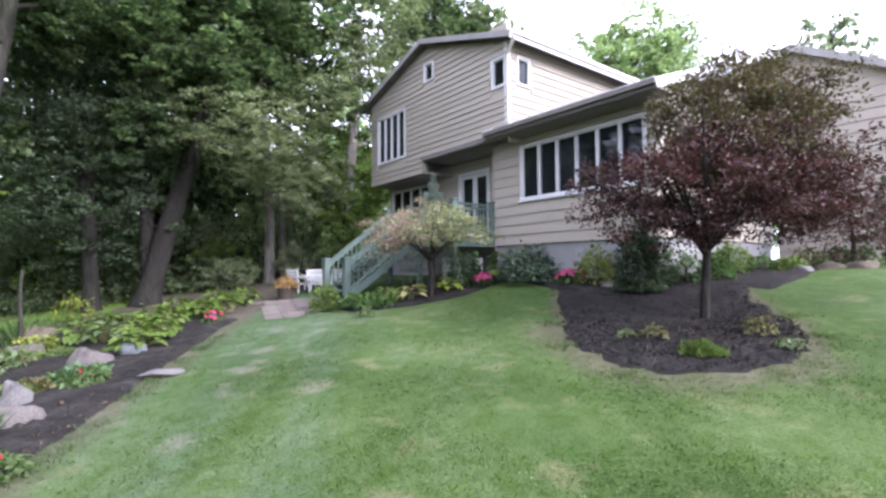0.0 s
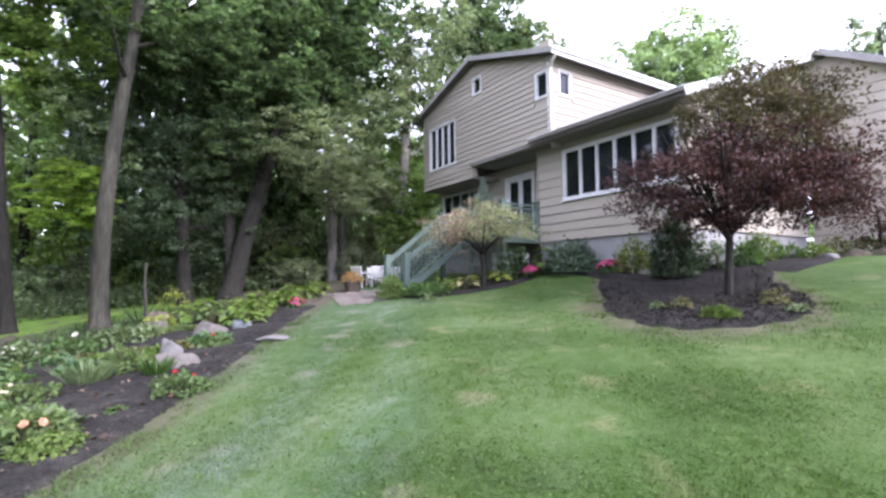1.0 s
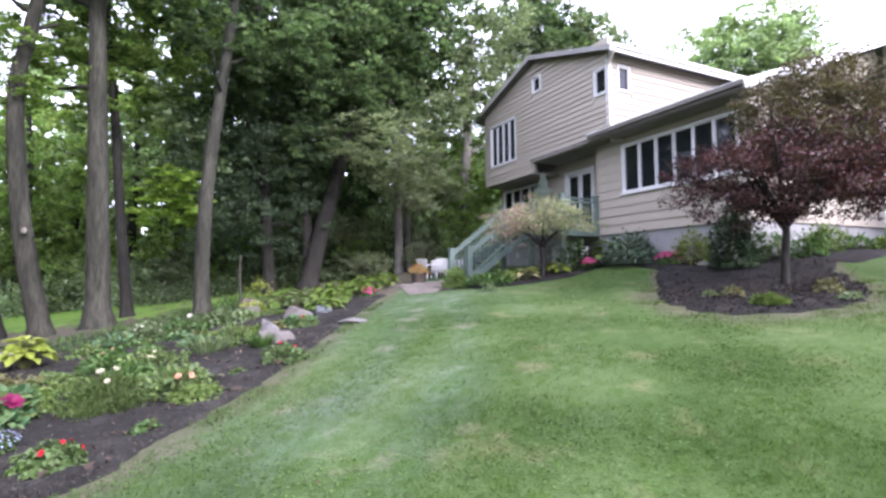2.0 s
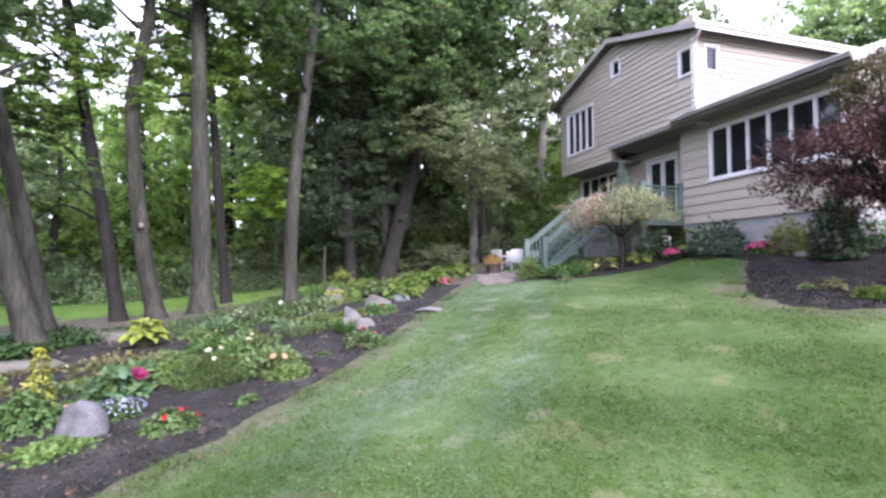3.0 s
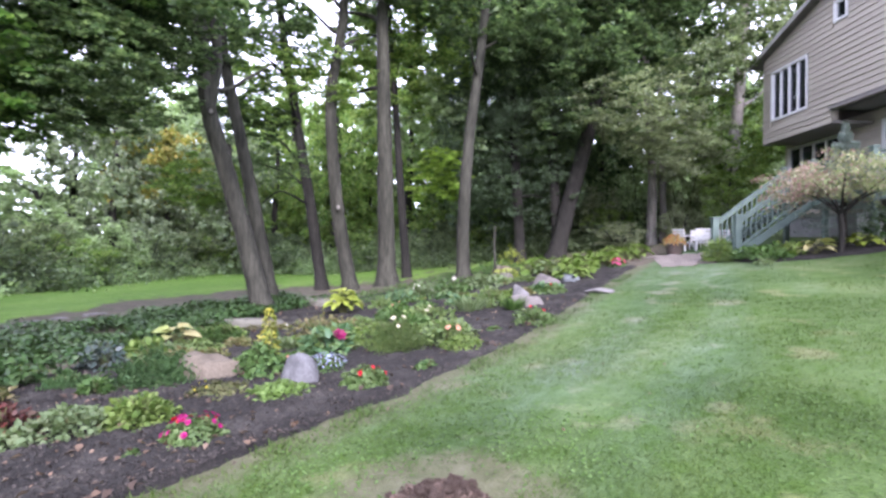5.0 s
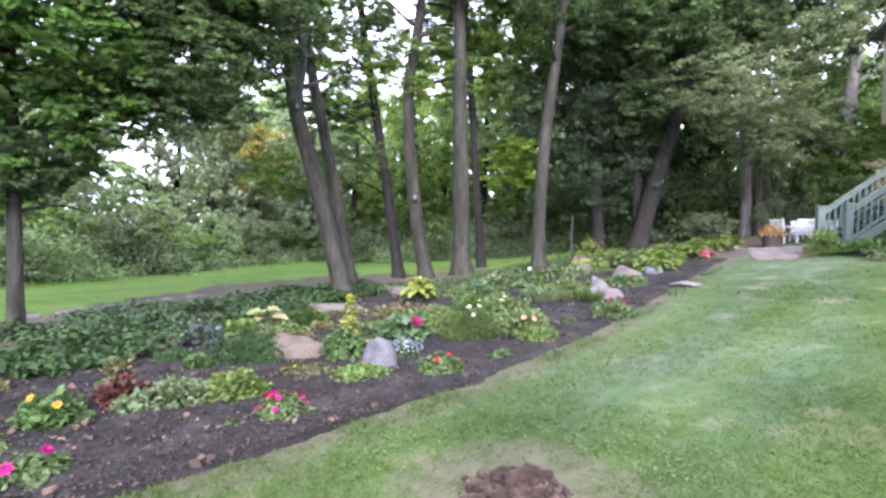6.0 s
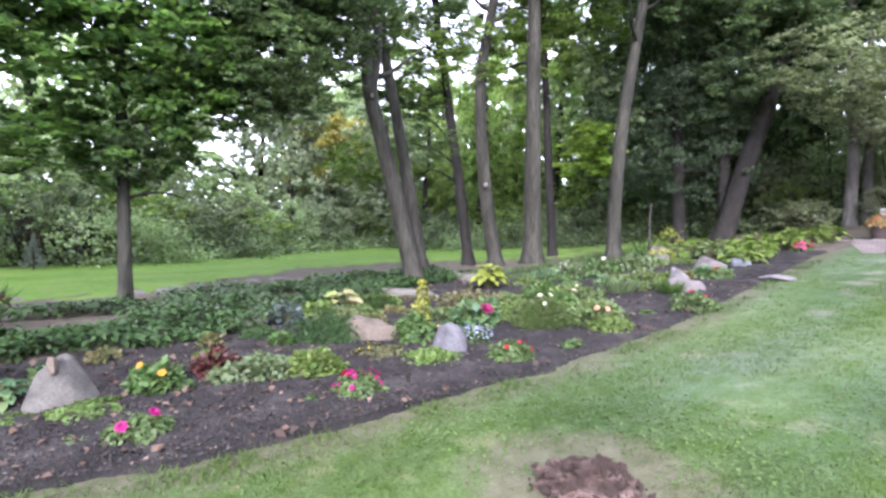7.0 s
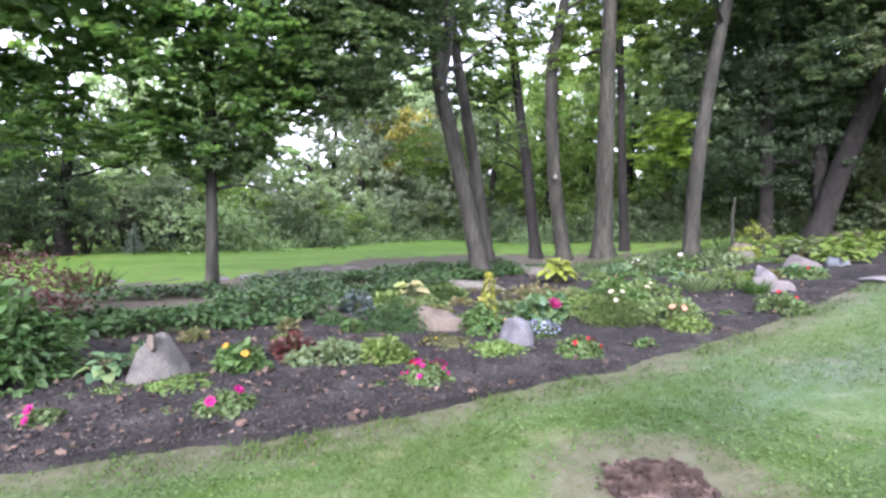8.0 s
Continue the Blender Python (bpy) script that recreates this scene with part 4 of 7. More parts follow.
def tree(name, path, r0, crowns, label, bark=M_BARK, group="", flare=1.5, limb=5, limb_start=0.5, reach=2.2, seed=1, knots=(), forks=(), twigs=(), scars=()):
    """A tree: trunk along its leaning path, limbs, bare twigs, branch scars (place, way out, size) and crown clumps (centre, radii, mesh)."""
    x, y = path[0][0], path[0][1]
    z = float(gz(x, y))
    e = thing(name, x, y, label, "tree", group)
    rng = np.random.default_rng(seed)
    off = Vector((x, y, z))
    pts = [Vector(p) - off for p in path]
    pts[0].z = -0.15
    sp = spline(pts, 10)
    top = sp[-1].z
    rad = [r0 * (1 - 0.55 * max(p.z, 0) / top) * (1 + (flare - 1) * math.exp(-max(p.z, 0) / 0.22)) for p in sp]
    bm = bmesh.new()
    tube(bm, sp, rad, 14, 0.1, seed)
    for k in knots:
        bmesh.ops.create_icosphere(bm, subdivisions=2, radius=k[3], matrix=Matrix.Translation(Vector(k[:3]) - off) @ Matrix.Diagonal((1, 1, 1.3, 1)))
    part("trunk", bm, bark, e)
    for f in forks:
        fp = spline([Vector(p) - off for p in f], 4)
        bm = bmesh.new()
        tube(bm, fp, list(np.linspace(r0 * 0.62, r0 * 0.35, len(fp))), 10, 0.1, seed + 50)
        part("fork", bm, bark, e)
    for f in twigs:
        fp = spline([Vector(p) - off for p in f], 4)
        bm = bmesh.new()
        tube(bm, fp, list(np.linspace(0.045, 0.014, len(fp))), 7, 0.15, seed + 70)
        part("twig", bm, bark, e, "thin bare branch")
    for place, way, size in scars:
        q = Vector(way).to_track_quat("Z", "Y").to_matrix().to_4x4()
        m = Matrix.Translation(Vector(place) - off) @ q
        bm = bmesh.new()
        ring = [m @ Vector((size * math.cos(a), size * 1.25 * math.sin(a), 0)) for a in np.linspace(0, 2 * math.pi, 17)]
        tube(bm, ring, [size * 0.42] * 17, 7, 0.2, seed)
        part("scar_collar", bm, bark, e)
        bm = bmesh.new()
        bmesh.ops.create_icosphere(bm, subdivisions=2, radius=size * 0.9, matrix=m @ Matrix.Diagonal((1, 1.2, 0.35, 1)))
        part("branch_scar", bm, M_BARK4, e, "pale healed branch scar")
    if limb:
        for bm in limbs(rng, sp, r0, limb, limb_start, reach, seed):
            part("limb", bm, bark, e)
    for c, r, me in crowns:
        if c[2] > 9.4 and math.hypot(x, y) < 17.5:
            me = AIRY[seed % 2]  # high tops, mostly unseen, are thinned to let more skylight through
        ob = put("crown", me, e)
        ob.matrix_local = Matrix.Translation(Vector(c) - off) @ Matrix.Rotation(rng.uniform(0, 6.28), 4, "Z") @ Matrix.Diagonal((r[0], r[1], r[2], 1))
    return e
MA = CROWN["maple"]
THIN = CROWN["thin"]
THINB = [crown_mesh("crown", 91 + i, 50, 13, 0.055, M_LEAF2) for i in range(2)]
AIRY = [crown_mesh("crown", 95 + i, 40, 11, 0.075, M_LEAF, 0.22) for i in range(2)]
BRIGHT = [crown_mesh("crown", 31 + i, 90, 12, 0.061, M_LEAF2) for i in range(2)]
FRESH = [crown_mesh("crown", 35 + i, 62, 8, 0.098, M_FRESH, 0.18, 0.5, 0.6) for i in range(2)]
SUNNY = crown_mesh("crown", 39, 46, 10, 0.1, M_SUNNY, 0.2, 0.5)
SILVER = [crown_mesh("crown", 41 + i, 76, 12, 0.059, M_LEAF3, 0.2, 0.8) for i in range(2)]
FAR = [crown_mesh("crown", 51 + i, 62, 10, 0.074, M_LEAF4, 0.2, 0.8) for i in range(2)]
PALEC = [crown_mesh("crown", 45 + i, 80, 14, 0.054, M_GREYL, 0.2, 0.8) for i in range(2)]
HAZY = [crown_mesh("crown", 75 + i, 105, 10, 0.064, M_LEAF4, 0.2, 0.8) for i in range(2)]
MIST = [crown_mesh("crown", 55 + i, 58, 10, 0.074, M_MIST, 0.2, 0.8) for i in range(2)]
LUSH = [crown_mesh("crown", 57 + i, 62, 10, 0.075, M_LEAF2, 0.2, 0.8) for i in range(2)]
DULL = [crown_mesh("crown", 59 + i, 58, 10, 0.074, M_LEAF3, 0.2, 0.8) for i in range(2)]
SHADY = [crown_mesh("crown", 67 + i, 64, 10, 0.078, M_LEAF, 0.2, 0.8) for i in range(2)]
DARKC = [crown_mesh("crown", 61, 125, 12, 0.041, M_NEEDLE, 0.2, 0.4)]
BRUSH = [crown_mesh("crown", 65 + i, 55, 10, 0.066, M_BRUSH, 0.18, 1.2) for i in range(2)]
YEL = [crown_mesh("crown", 71, 62, 10, 0.07, M_YELLOW, 0.2, 0.8)]
WOODS = "trees along the garden"

tree("maple_tree", [(-10.61, 6.37, 0), (-10.82, 6.02, 1.54), (-11.03, 5.62, 3.27), (-11.19, 5.3, 4.58), (-11.24, 5.2, 5.9), (-11.34, 4.99, 7.53), (-11.4, 4.84, 10.5)], 0.23,
     [((-11.4, 3.2, 9.6), (3.2, 3.2, 2.6), MA[0]), ((-10.6, 2.6, 7.2), (2.2, 2.2, 1.6), MA[1]), ((-12.6, 4.2, 7.0), (2.4, 2.4, 1.4), MA[2]), ((-10.8, 3.4, 5.7), (1.9, 1.9, 1.2), MA[0]), ((-10.6, 1.6, 5.0), (1.5, 1.5, 0.9), THIN[0]), ((-12.9, 5.2, 7.0), (1.6, 1.6, 0.8), THIN[1]), ((-13.6, 8.2, 7.6), (1.7, 1.7, 0.8), THIN[0]), ((-12.9, 3.6, 4.6), (1.7, 1.7, 0.7), THINB[0]), ((-9.6, 2.9, 6.0), (2.2, 2.2, 1.2), MA[2]), ((-9.3, 2.6, 3.7), (1.2, 1.2, 0.6), MA[0]), ((-9.7, 1.7, 4.0), (1.2, 1.2, 0.6), MA[2]), ((-9.2, 1.2, 6.6), (1.9, 1.9, 1.0), THIN[1]), ((-9.4, 2.3, 4.5), (1.5, 1.5, 0.8), MA[1]), ((-10.0, 3.4, 4.9), (1.4, 1.4, 0.7), THIN[1]), ((-13.2, 8.4, 3.9), (1.3, 1.3, 0.5), THIN[1])], "tall maple with a leaning, forked grey trunk", group=WOODS, seed=3,
     forks=[[(-11.19, 5.3, 4.5), (-11.1, 5.45, 5.7), (-11.12, 5.4, 6.9), (-11.0, 5.6, 9.0)]], limb_start=0.55, scars=[((-10.93, 5.24, 4.46), (0.87, -0.43, -0.1), 0.06)])
tree("maple_tree", [(-11.96, 7.43, 0), (-12.17, 7.07, 2.13), (-12.37, 6.73, 4.25), (-12.55, 6.39, 6.18), (-12.62, 6.24, 7.69), (-12.69, 6.1, 11)], 0.2,
     [((-13, 6.4, 10.5), (3.0, 3.0, 2.6), MA[1]), ((-15.5, 6.0, 8.4), (2.2, 2.2, 1.4), MA[0]), ((-13.9, 8.6, 6.4), (1.9, 1.9, 1.1), THINB[1]), ((-14.4, 6.6, 3.2), (1.5, 1.5, 0.8), BRIGHT[1])], "tall maple with a leaning grey trunk", group=WOODS, seed=5, limb_start=0.6)
tree("maple_tree", [(-13.85, 10.5, 0), (-14.08, 10.18, 2.68), (-14.32, 9.85, 5.24), (-14.51, 9.56, 7.4), (-14.67, 9.31, 9.53), (-14.88, 8.98, 13)], 0.2,
     [((-15.2, 8.6, 10.6), (3.0, 3.0, 2.6), MA[2]), ((-15.0, 8.3, 5.6), (1.7, 1.7, 0.9), MA[0]), ((-14.6, 10.6, 7.2), (2.2, 2.2, 1.3), THINB[0]), ((-15.6, 8.2, 7.8), (1.9, 1.9, 0.9), THINB[1])], "slender dark maple with low side twigs", M_BARK2, WOODS, seed=7, limb=7, limb_start=0.4, reach=1.8,
     twigs=[[(-14.1, 10.1, 2.85), (-14.02, 9.36, 3.14), (-14.07, 8.9, 3.2), (-14.17, 8.42, 2.81)], [(-14.2, 10.0, 3.5), (-14.02, 9.21, 3.84), (-14.03, 8.59, 3.95), (-14.02, 8.0, 4.05)], [(-14.25, 9.9, 4.2), (-14.0, 8.95, 4.8), (-14.01, 8.27, 4.96)]])
tree("maple_tree", [(-12.56, 10.66, 0), (-12.82, 10.35, 2.28), (-12.95, 10.18, 4.42), (-12.99, 10.14, 6.37), (-12.83, 10.33, 8.0), (-12.75, 10.44, 9.46), (-12.84, 10.32, 12.5)], 0.24,
     [((-12.8, 10.6, 11.6), (3.2, 3.2, 2.8), MA[0]), ((-14.0, 12.2, 7.6), (2.2, 2.2, 1.4), THINB[1])], "tall crooked maple with a knot on its trunk", group=WOODS, seed=9, limb_start=0.6, knots=[(-12.78, 10.3, 2.62, 0.19)], scars=[((-12.6, 10.13, 2.73), (0.85, -0.5, 0.0), 0.08)])
tree("maple_tree", [(-12.0, 11.71, 0), (-12.05, 11.67, 3.25), (-12.09, 11.62, 6.04), (-12.15, 11.56, 9.75), (-12.18, 11.53, 13.5)], 0.31,
     [((-11.4, 12.4, 11.2), (3.2, 3.2, 2.2), MA[1]), ((-13.8, 13.2, 9.3), (2.0, 2.0, 1.3), THIN[1]), ((-13.0, 13.4, 7.6), (2.4, 2.4, 1.5), THINB[0])], "tall straight maple with a thick grey trunk", group=WOODS, seed=11, flare=1.8, limb_start=0.55)
tree("maple_tree", [(-12.96, 13.72, 0), (-13.16, 13.52, 3.69), (-13.32, 13.37, 7.04), (-13.47, 13.22, 9.55), (-13.65, 13.04, 13)], 0.17,
     [((-13.6, 14, 10), (3.0, 3.0, 2.6), BRIGHT[0]), ((-13.6, 15.6, 6.8), (2.4, 2.4, 2.0), FAR[0]), ((-12.4, 14.6, 3.9), (1.5, 1.5, 0.8), SUNNY), ((-11.7, 14.2, 4.7), (1.1, 1.1, 0.5), SUNNY)], "slender dark maple behind a thicker one", M_BARK2, WOODS, seed=13, limb_start=0.4)
tree("maple_tree", [(-9.67, 12.84, 0), (-9.68, 12.83, 2.31), (-9.53, 12.94, 5.03), (-9.28, 13.12, 7.4), (-9.09, 13.25, 9.59), (-8.87, 13.4, 12.5)], 0.22,
     [((-8.8, 13.2, 9.8), (2.8, 2.8, 1.9), MA[2]), ((-8.7, 14.8, 8.8), (1.9, 1.9, 1.2), MA[0])], "tall maple with a pale lower trunk", group=WOODS, seed=15, limb_start=0.5)
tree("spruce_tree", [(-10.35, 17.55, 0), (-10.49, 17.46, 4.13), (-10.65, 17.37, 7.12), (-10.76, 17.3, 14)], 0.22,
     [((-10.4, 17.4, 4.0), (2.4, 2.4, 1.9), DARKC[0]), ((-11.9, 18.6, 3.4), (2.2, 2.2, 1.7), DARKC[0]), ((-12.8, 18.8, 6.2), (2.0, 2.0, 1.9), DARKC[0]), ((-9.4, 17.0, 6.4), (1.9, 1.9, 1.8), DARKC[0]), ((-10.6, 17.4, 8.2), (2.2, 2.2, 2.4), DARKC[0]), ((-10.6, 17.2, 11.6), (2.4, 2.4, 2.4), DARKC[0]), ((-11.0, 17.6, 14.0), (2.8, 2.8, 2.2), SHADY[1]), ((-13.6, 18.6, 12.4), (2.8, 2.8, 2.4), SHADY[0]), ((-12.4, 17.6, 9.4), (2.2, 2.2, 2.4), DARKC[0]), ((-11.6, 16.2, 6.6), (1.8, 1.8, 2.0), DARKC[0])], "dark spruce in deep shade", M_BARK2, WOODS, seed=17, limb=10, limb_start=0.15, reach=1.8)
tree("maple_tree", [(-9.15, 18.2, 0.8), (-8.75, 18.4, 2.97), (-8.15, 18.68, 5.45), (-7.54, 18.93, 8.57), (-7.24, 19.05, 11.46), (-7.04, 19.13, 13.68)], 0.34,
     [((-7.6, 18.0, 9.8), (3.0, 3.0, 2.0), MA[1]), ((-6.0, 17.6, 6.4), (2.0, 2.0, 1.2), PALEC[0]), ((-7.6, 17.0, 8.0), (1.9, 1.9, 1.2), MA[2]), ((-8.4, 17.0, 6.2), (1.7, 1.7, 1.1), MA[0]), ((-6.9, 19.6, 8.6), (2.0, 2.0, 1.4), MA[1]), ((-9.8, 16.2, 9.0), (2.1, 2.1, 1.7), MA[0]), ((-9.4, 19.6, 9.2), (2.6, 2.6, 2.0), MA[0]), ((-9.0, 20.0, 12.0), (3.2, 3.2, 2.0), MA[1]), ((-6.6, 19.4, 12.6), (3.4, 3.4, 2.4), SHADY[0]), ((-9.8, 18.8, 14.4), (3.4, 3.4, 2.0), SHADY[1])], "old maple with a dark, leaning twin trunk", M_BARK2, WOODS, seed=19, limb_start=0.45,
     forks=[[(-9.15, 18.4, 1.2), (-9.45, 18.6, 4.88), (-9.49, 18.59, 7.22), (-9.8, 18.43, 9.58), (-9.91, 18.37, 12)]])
tree("maple_tree", [(-6.58, 21.92, 1.2), (-6.58, 21.92, 5.07), (-6.76, 21.86, 7.55), (-6.88, 21.82, 10.03), (-7.0, 21.79, 14.01)], 0.2,
     [((-5.4, 20.6, 5.8), (2.2, 2.2, 1.4), PALEC[0]), ((-5.0, 19.8, 5.0), (1.7, 1.7, 1.1), PALEC[1]), ((-6.4, 21.2, 10.2), (2.8, 2.8, 2.0), MA[0]), ((-4.2, 20.8, 8.2), (2.2, 2.2, 1.7), SILVER[1])], "pale-trunked maple beside the patio", M_BARK4, WOODS, seed=21, limb_start=0.4)
tree("maple_tree", [(-6.4, 23.01, 1.4), (-6.48, 22.99, 5.2), (-6.59, 22.96, 8.02), (-6.6, 22.95, 11.61), (-6.72, 22.92, 14.46)], 0.15,
     [((-5.8, 23.4, 10.8), (2.8, 2.8, 2.2), MA[1]), ((-4.6, 24.4, 6.8), (2.2, 2.2, 1.8), BRIGHT[1]), ((-7.4, 23.0, 13.4), (3.2, 3.2, 2.2), MA[0]), ((-5.0, 22.6, 13.6), (2.8, 2.8, 2.0), MA[2]), ((-8.6, 22.4, 10.6), (3.0, 3.0, 2.4), SHADY[0])], "slim maple behind the patio", M_BARK4, WOODS, seed=23)
tree("birch_tree", [(-4.09, 23.54, 1.6), (-3.99, 23.56, 4.32), (-3.72, 23.6, 6.99), (-3.55, 23.63, 9.4), (-3.4, 23.65, 13)], 0.3,
     [((-2.9, 22.6, 9.6), (2.4, 2.4, 2.0), SILVER[1]), ((-3.4, 24.6, 5.4), (1.8, 1.8, 1.5), BRIGHT[0]), ((-2.4, 23.4, 12.4), (2.6, 2.6, 2.2), SILVER[0])], "pale-barked tree beside the house", M_BARK3, WOODS, seed=25, limb_start=0.5)
tree("tall_shrub", [(-3.7, 21.2, 1.5), (-3.65, 21.2, 2.4), (-3.6, 21.2, 3.4), (-3.5, 21.2, 4.6)], 0.07,
     [((-3.4, 21.0, 3.3), (1.1, 1.1, 0.9), BRIGHT[0]), ((-3.8, 21.3, 4.6), (1.2, 1.2, 1.1), BRIGHT[1]), ((-3.0, 20.6, 2.5), (0.9, 0.9, 0.6), SILVER[1])], "tall bright green shrub beside the house", group=WOODS, seed=26, limb=6, limb_start=0.3, reach=0.9)
tree("young_maple", [(-9.9, 0.18, 0), (-9.9, 0.18, 0.83), (-9.9, 0.17, 2.15), (-9.9, 0.16, 3.34), (-9.9, 0.15, 4.5), (-9.9, 0.13, 7.5)], 0.11,
     [((-9.8, 0.3, 4.5), (1.8, 1.8, 1.6), FRESH[0]), ((-10.0, 1.6, 5.6), (1.8, 1.8, 1.3), FRESH[0]), ((-9.9, -1.6, 5.4), (2.0, 2.0, 1.5), FRESH[1]), ((-9.4, 0.4, 6.9), (2.6, 2.6, 1.5), FRESH[0]), ((-9.5, 1.0, 4.3), (1.5, 1.5, 1.0), FRESH[1]), ((-9.3, -1.2, 4.3), (1.6, 1.6, 1.2), FRESH[0]), ((-8.8, -2.6, 5.0), (2.2, 2.2, 1.7), FRESH[1]), ((-9.6, -3.4, 3.6), (1.5, 1.5, 1.0), FRESH[0]), ((-9.8, 0.25, 3.0), (1.3, 1.3, 1.1), FRESH[1]), ((-10.2, -2.4, 2.9), (1.3, 1.3, 0.9), FRESH[1]), ((-9.7, 0.35, 2.45), (1.0, 1.0, 0.55), MA[0]), ((-9.6, -0.9, 2.6), (1.1, 1.1, 0.5), FRESH[1]), ((-9.4, 1.15, 3.3), (1.0, 1.0, 0.5), FRESH[1])], "young maple with a dense low crown", group=WOODS, seed=27, limb=10, limb_start=0.3, reach=1.5)
tree("maple_tree", [(-11.5, -5.2, 0), (-11.6, -5.3, 3), (-11.5, -5.4, 6), (-11.5, -5.4, 11)], 0.2,
     [((-10.6, -3.9, 5.2), (2.6, 2.6, 1.8), FRESH[0]), ((-11, -5, 8), (3.4, 3.4, 2.6), MA[1]), ((-9.8, -3.6, 7.4), (2.6, 2.6, 1.8), FRESH[1]), ((-10.8, -2.2, 8.6), (2.6, 2.6, 1.6), MA[0])], "maple with bright green low branches", M_BARK2, WOODS, seed=29, limb_start=0.3,
     twigs=[[(-11.55, -5.3, 3.3), (-11.0, -3.9, 2.8), (-10.71, -2.95, 2.64), (-10.52, -2.02, 2.41), (-10.23, -1.31, 2.1), (-10.04, -0.91, 2.39)]])

# mid-distance and far trees beyond the open lawn: open-grown, leafy almost to the ground
rt = random.Random(12)
KINDS = {"b": (LUSH, "leafy bright green tree at the lawn's far side"), "m": (SHADY, "shaded green tree in the woods"), "f": (FAR, "tree beyond the open lawn, light and haze in its pale green"), "g": (MIST, "tree beyond the open lawn, light and haze in its grey-green"),
         "y": (YEL, "tree turning yellow beyond the open lawn"), "d": (DARKC, "dark evergreen beyond the open lawn")}
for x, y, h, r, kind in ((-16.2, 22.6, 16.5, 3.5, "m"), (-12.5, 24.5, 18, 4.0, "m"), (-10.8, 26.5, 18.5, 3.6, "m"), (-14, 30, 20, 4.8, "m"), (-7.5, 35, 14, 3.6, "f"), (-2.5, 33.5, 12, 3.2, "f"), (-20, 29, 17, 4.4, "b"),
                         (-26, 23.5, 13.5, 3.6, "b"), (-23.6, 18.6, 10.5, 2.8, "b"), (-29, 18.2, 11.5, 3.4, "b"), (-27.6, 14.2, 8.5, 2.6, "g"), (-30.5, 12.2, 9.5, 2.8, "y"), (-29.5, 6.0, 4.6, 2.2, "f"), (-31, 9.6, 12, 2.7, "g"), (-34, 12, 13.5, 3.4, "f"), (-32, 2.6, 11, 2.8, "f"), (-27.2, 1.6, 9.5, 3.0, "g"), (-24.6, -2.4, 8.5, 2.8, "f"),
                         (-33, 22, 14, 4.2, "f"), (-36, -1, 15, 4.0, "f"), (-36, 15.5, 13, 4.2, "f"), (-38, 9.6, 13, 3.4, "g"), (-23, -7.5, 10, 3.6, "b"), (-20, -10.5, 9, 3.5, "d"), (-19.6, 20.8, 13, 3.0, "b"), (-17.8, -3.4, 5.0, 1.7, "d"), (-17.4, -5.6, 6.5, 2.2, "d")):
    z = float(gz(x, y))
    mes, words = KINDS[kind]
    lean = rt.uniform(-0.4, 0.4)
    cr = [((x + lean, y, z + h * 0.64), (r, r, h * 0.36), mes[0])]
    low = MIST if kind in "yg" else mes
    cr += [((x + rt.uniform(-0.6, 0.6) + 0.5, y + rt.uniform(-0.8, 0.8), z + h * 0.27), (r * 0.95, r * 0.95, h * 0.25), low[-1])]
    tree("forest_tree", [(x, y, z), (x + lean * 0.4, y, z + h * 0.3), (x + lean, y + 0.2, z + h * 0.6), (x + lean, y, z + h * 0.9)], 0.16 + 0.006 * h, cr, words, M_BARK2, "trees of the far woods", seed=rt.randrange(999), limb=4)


def far_shrub(x, y, r, h, me, label):
    """A rounded wild shrub, leafy to the ground, on a few bare stems."""
    e = thing("wild_shrub", x, y, label, "shrub", "wild shrubs", turn=rt.uniform(0, 360))
    bm = bmesh.new()
    for k in range(5):
        a = k * 1.26 + x
        tube(bm, [(0, 0, -0.1), (0.3 * r * math.cos(a), 0.3 * r * math.sin(a), 0.4 * h), (0.55 * r * math.cos(a), 0.55 * r * math.sin(a), 0.75 * h)], [0.035, 0.025, 0.01], 5)
    tagged(part("stem", bm, M_BARK2, e), kind="stuff")
    put("crown", me, e, m=pose(0, 0, h * 0.48) @ Matrix.Diagonal((r, r * rt.uniform(0.8, 1.1), h * 0.52, 1)))


SHRUBS = ((MIST, "wild shrub at the far lawn edge, light and haze in its grey-green"), (FAR, "wild shrub at the far lawn edge, light and haze in its pale green"), (LUSH, "fresh green wild shrub at the far lawn edge"), (DULL, "dull green wild shrub at the far lawn edge"))
for k in range(9):
    far_shrub(-17.0 - 0.25 * k + 0.4 * math.sin(k * 2.3), -8.6 + 0.95 * k, 0.8 + 0.2 * math.sin(k * 1.7), 1.45 + 0.3 * math.sin(k * 3.1), BRUSH[k % 2], "dark brown brushy shrub at the far lawn edge")
# the four last, pale ones are added to lighten the woods behind the patio
for fx, fy, fr, fh, fm in ((-5.3, 21.4, 1.0, 1.5, PALEC[0]), (-3.1, 21.0, 0.9, 1.7, BRIGHT[0]), (-7.4, 20.4, 1.1, 1.2, PALEC[1]), (-8.6, 22.6, 1.3, 1.9, BRIGHT[1]), (-6.2, 25.2, 1.8, 4.2, PALEC[0]), (-8.4, 26.0, 1.9, 5.0, HAZY[1]), (-4.6, 26.6, 1.6, 4.0, HAZY[0]), (-9.6, 23.6, 1.4, 3.0, PALEC[1])):
    far_shrub(fx, fy, fr, fh, fm, "leafy wild shrub in the woods behind the patio")
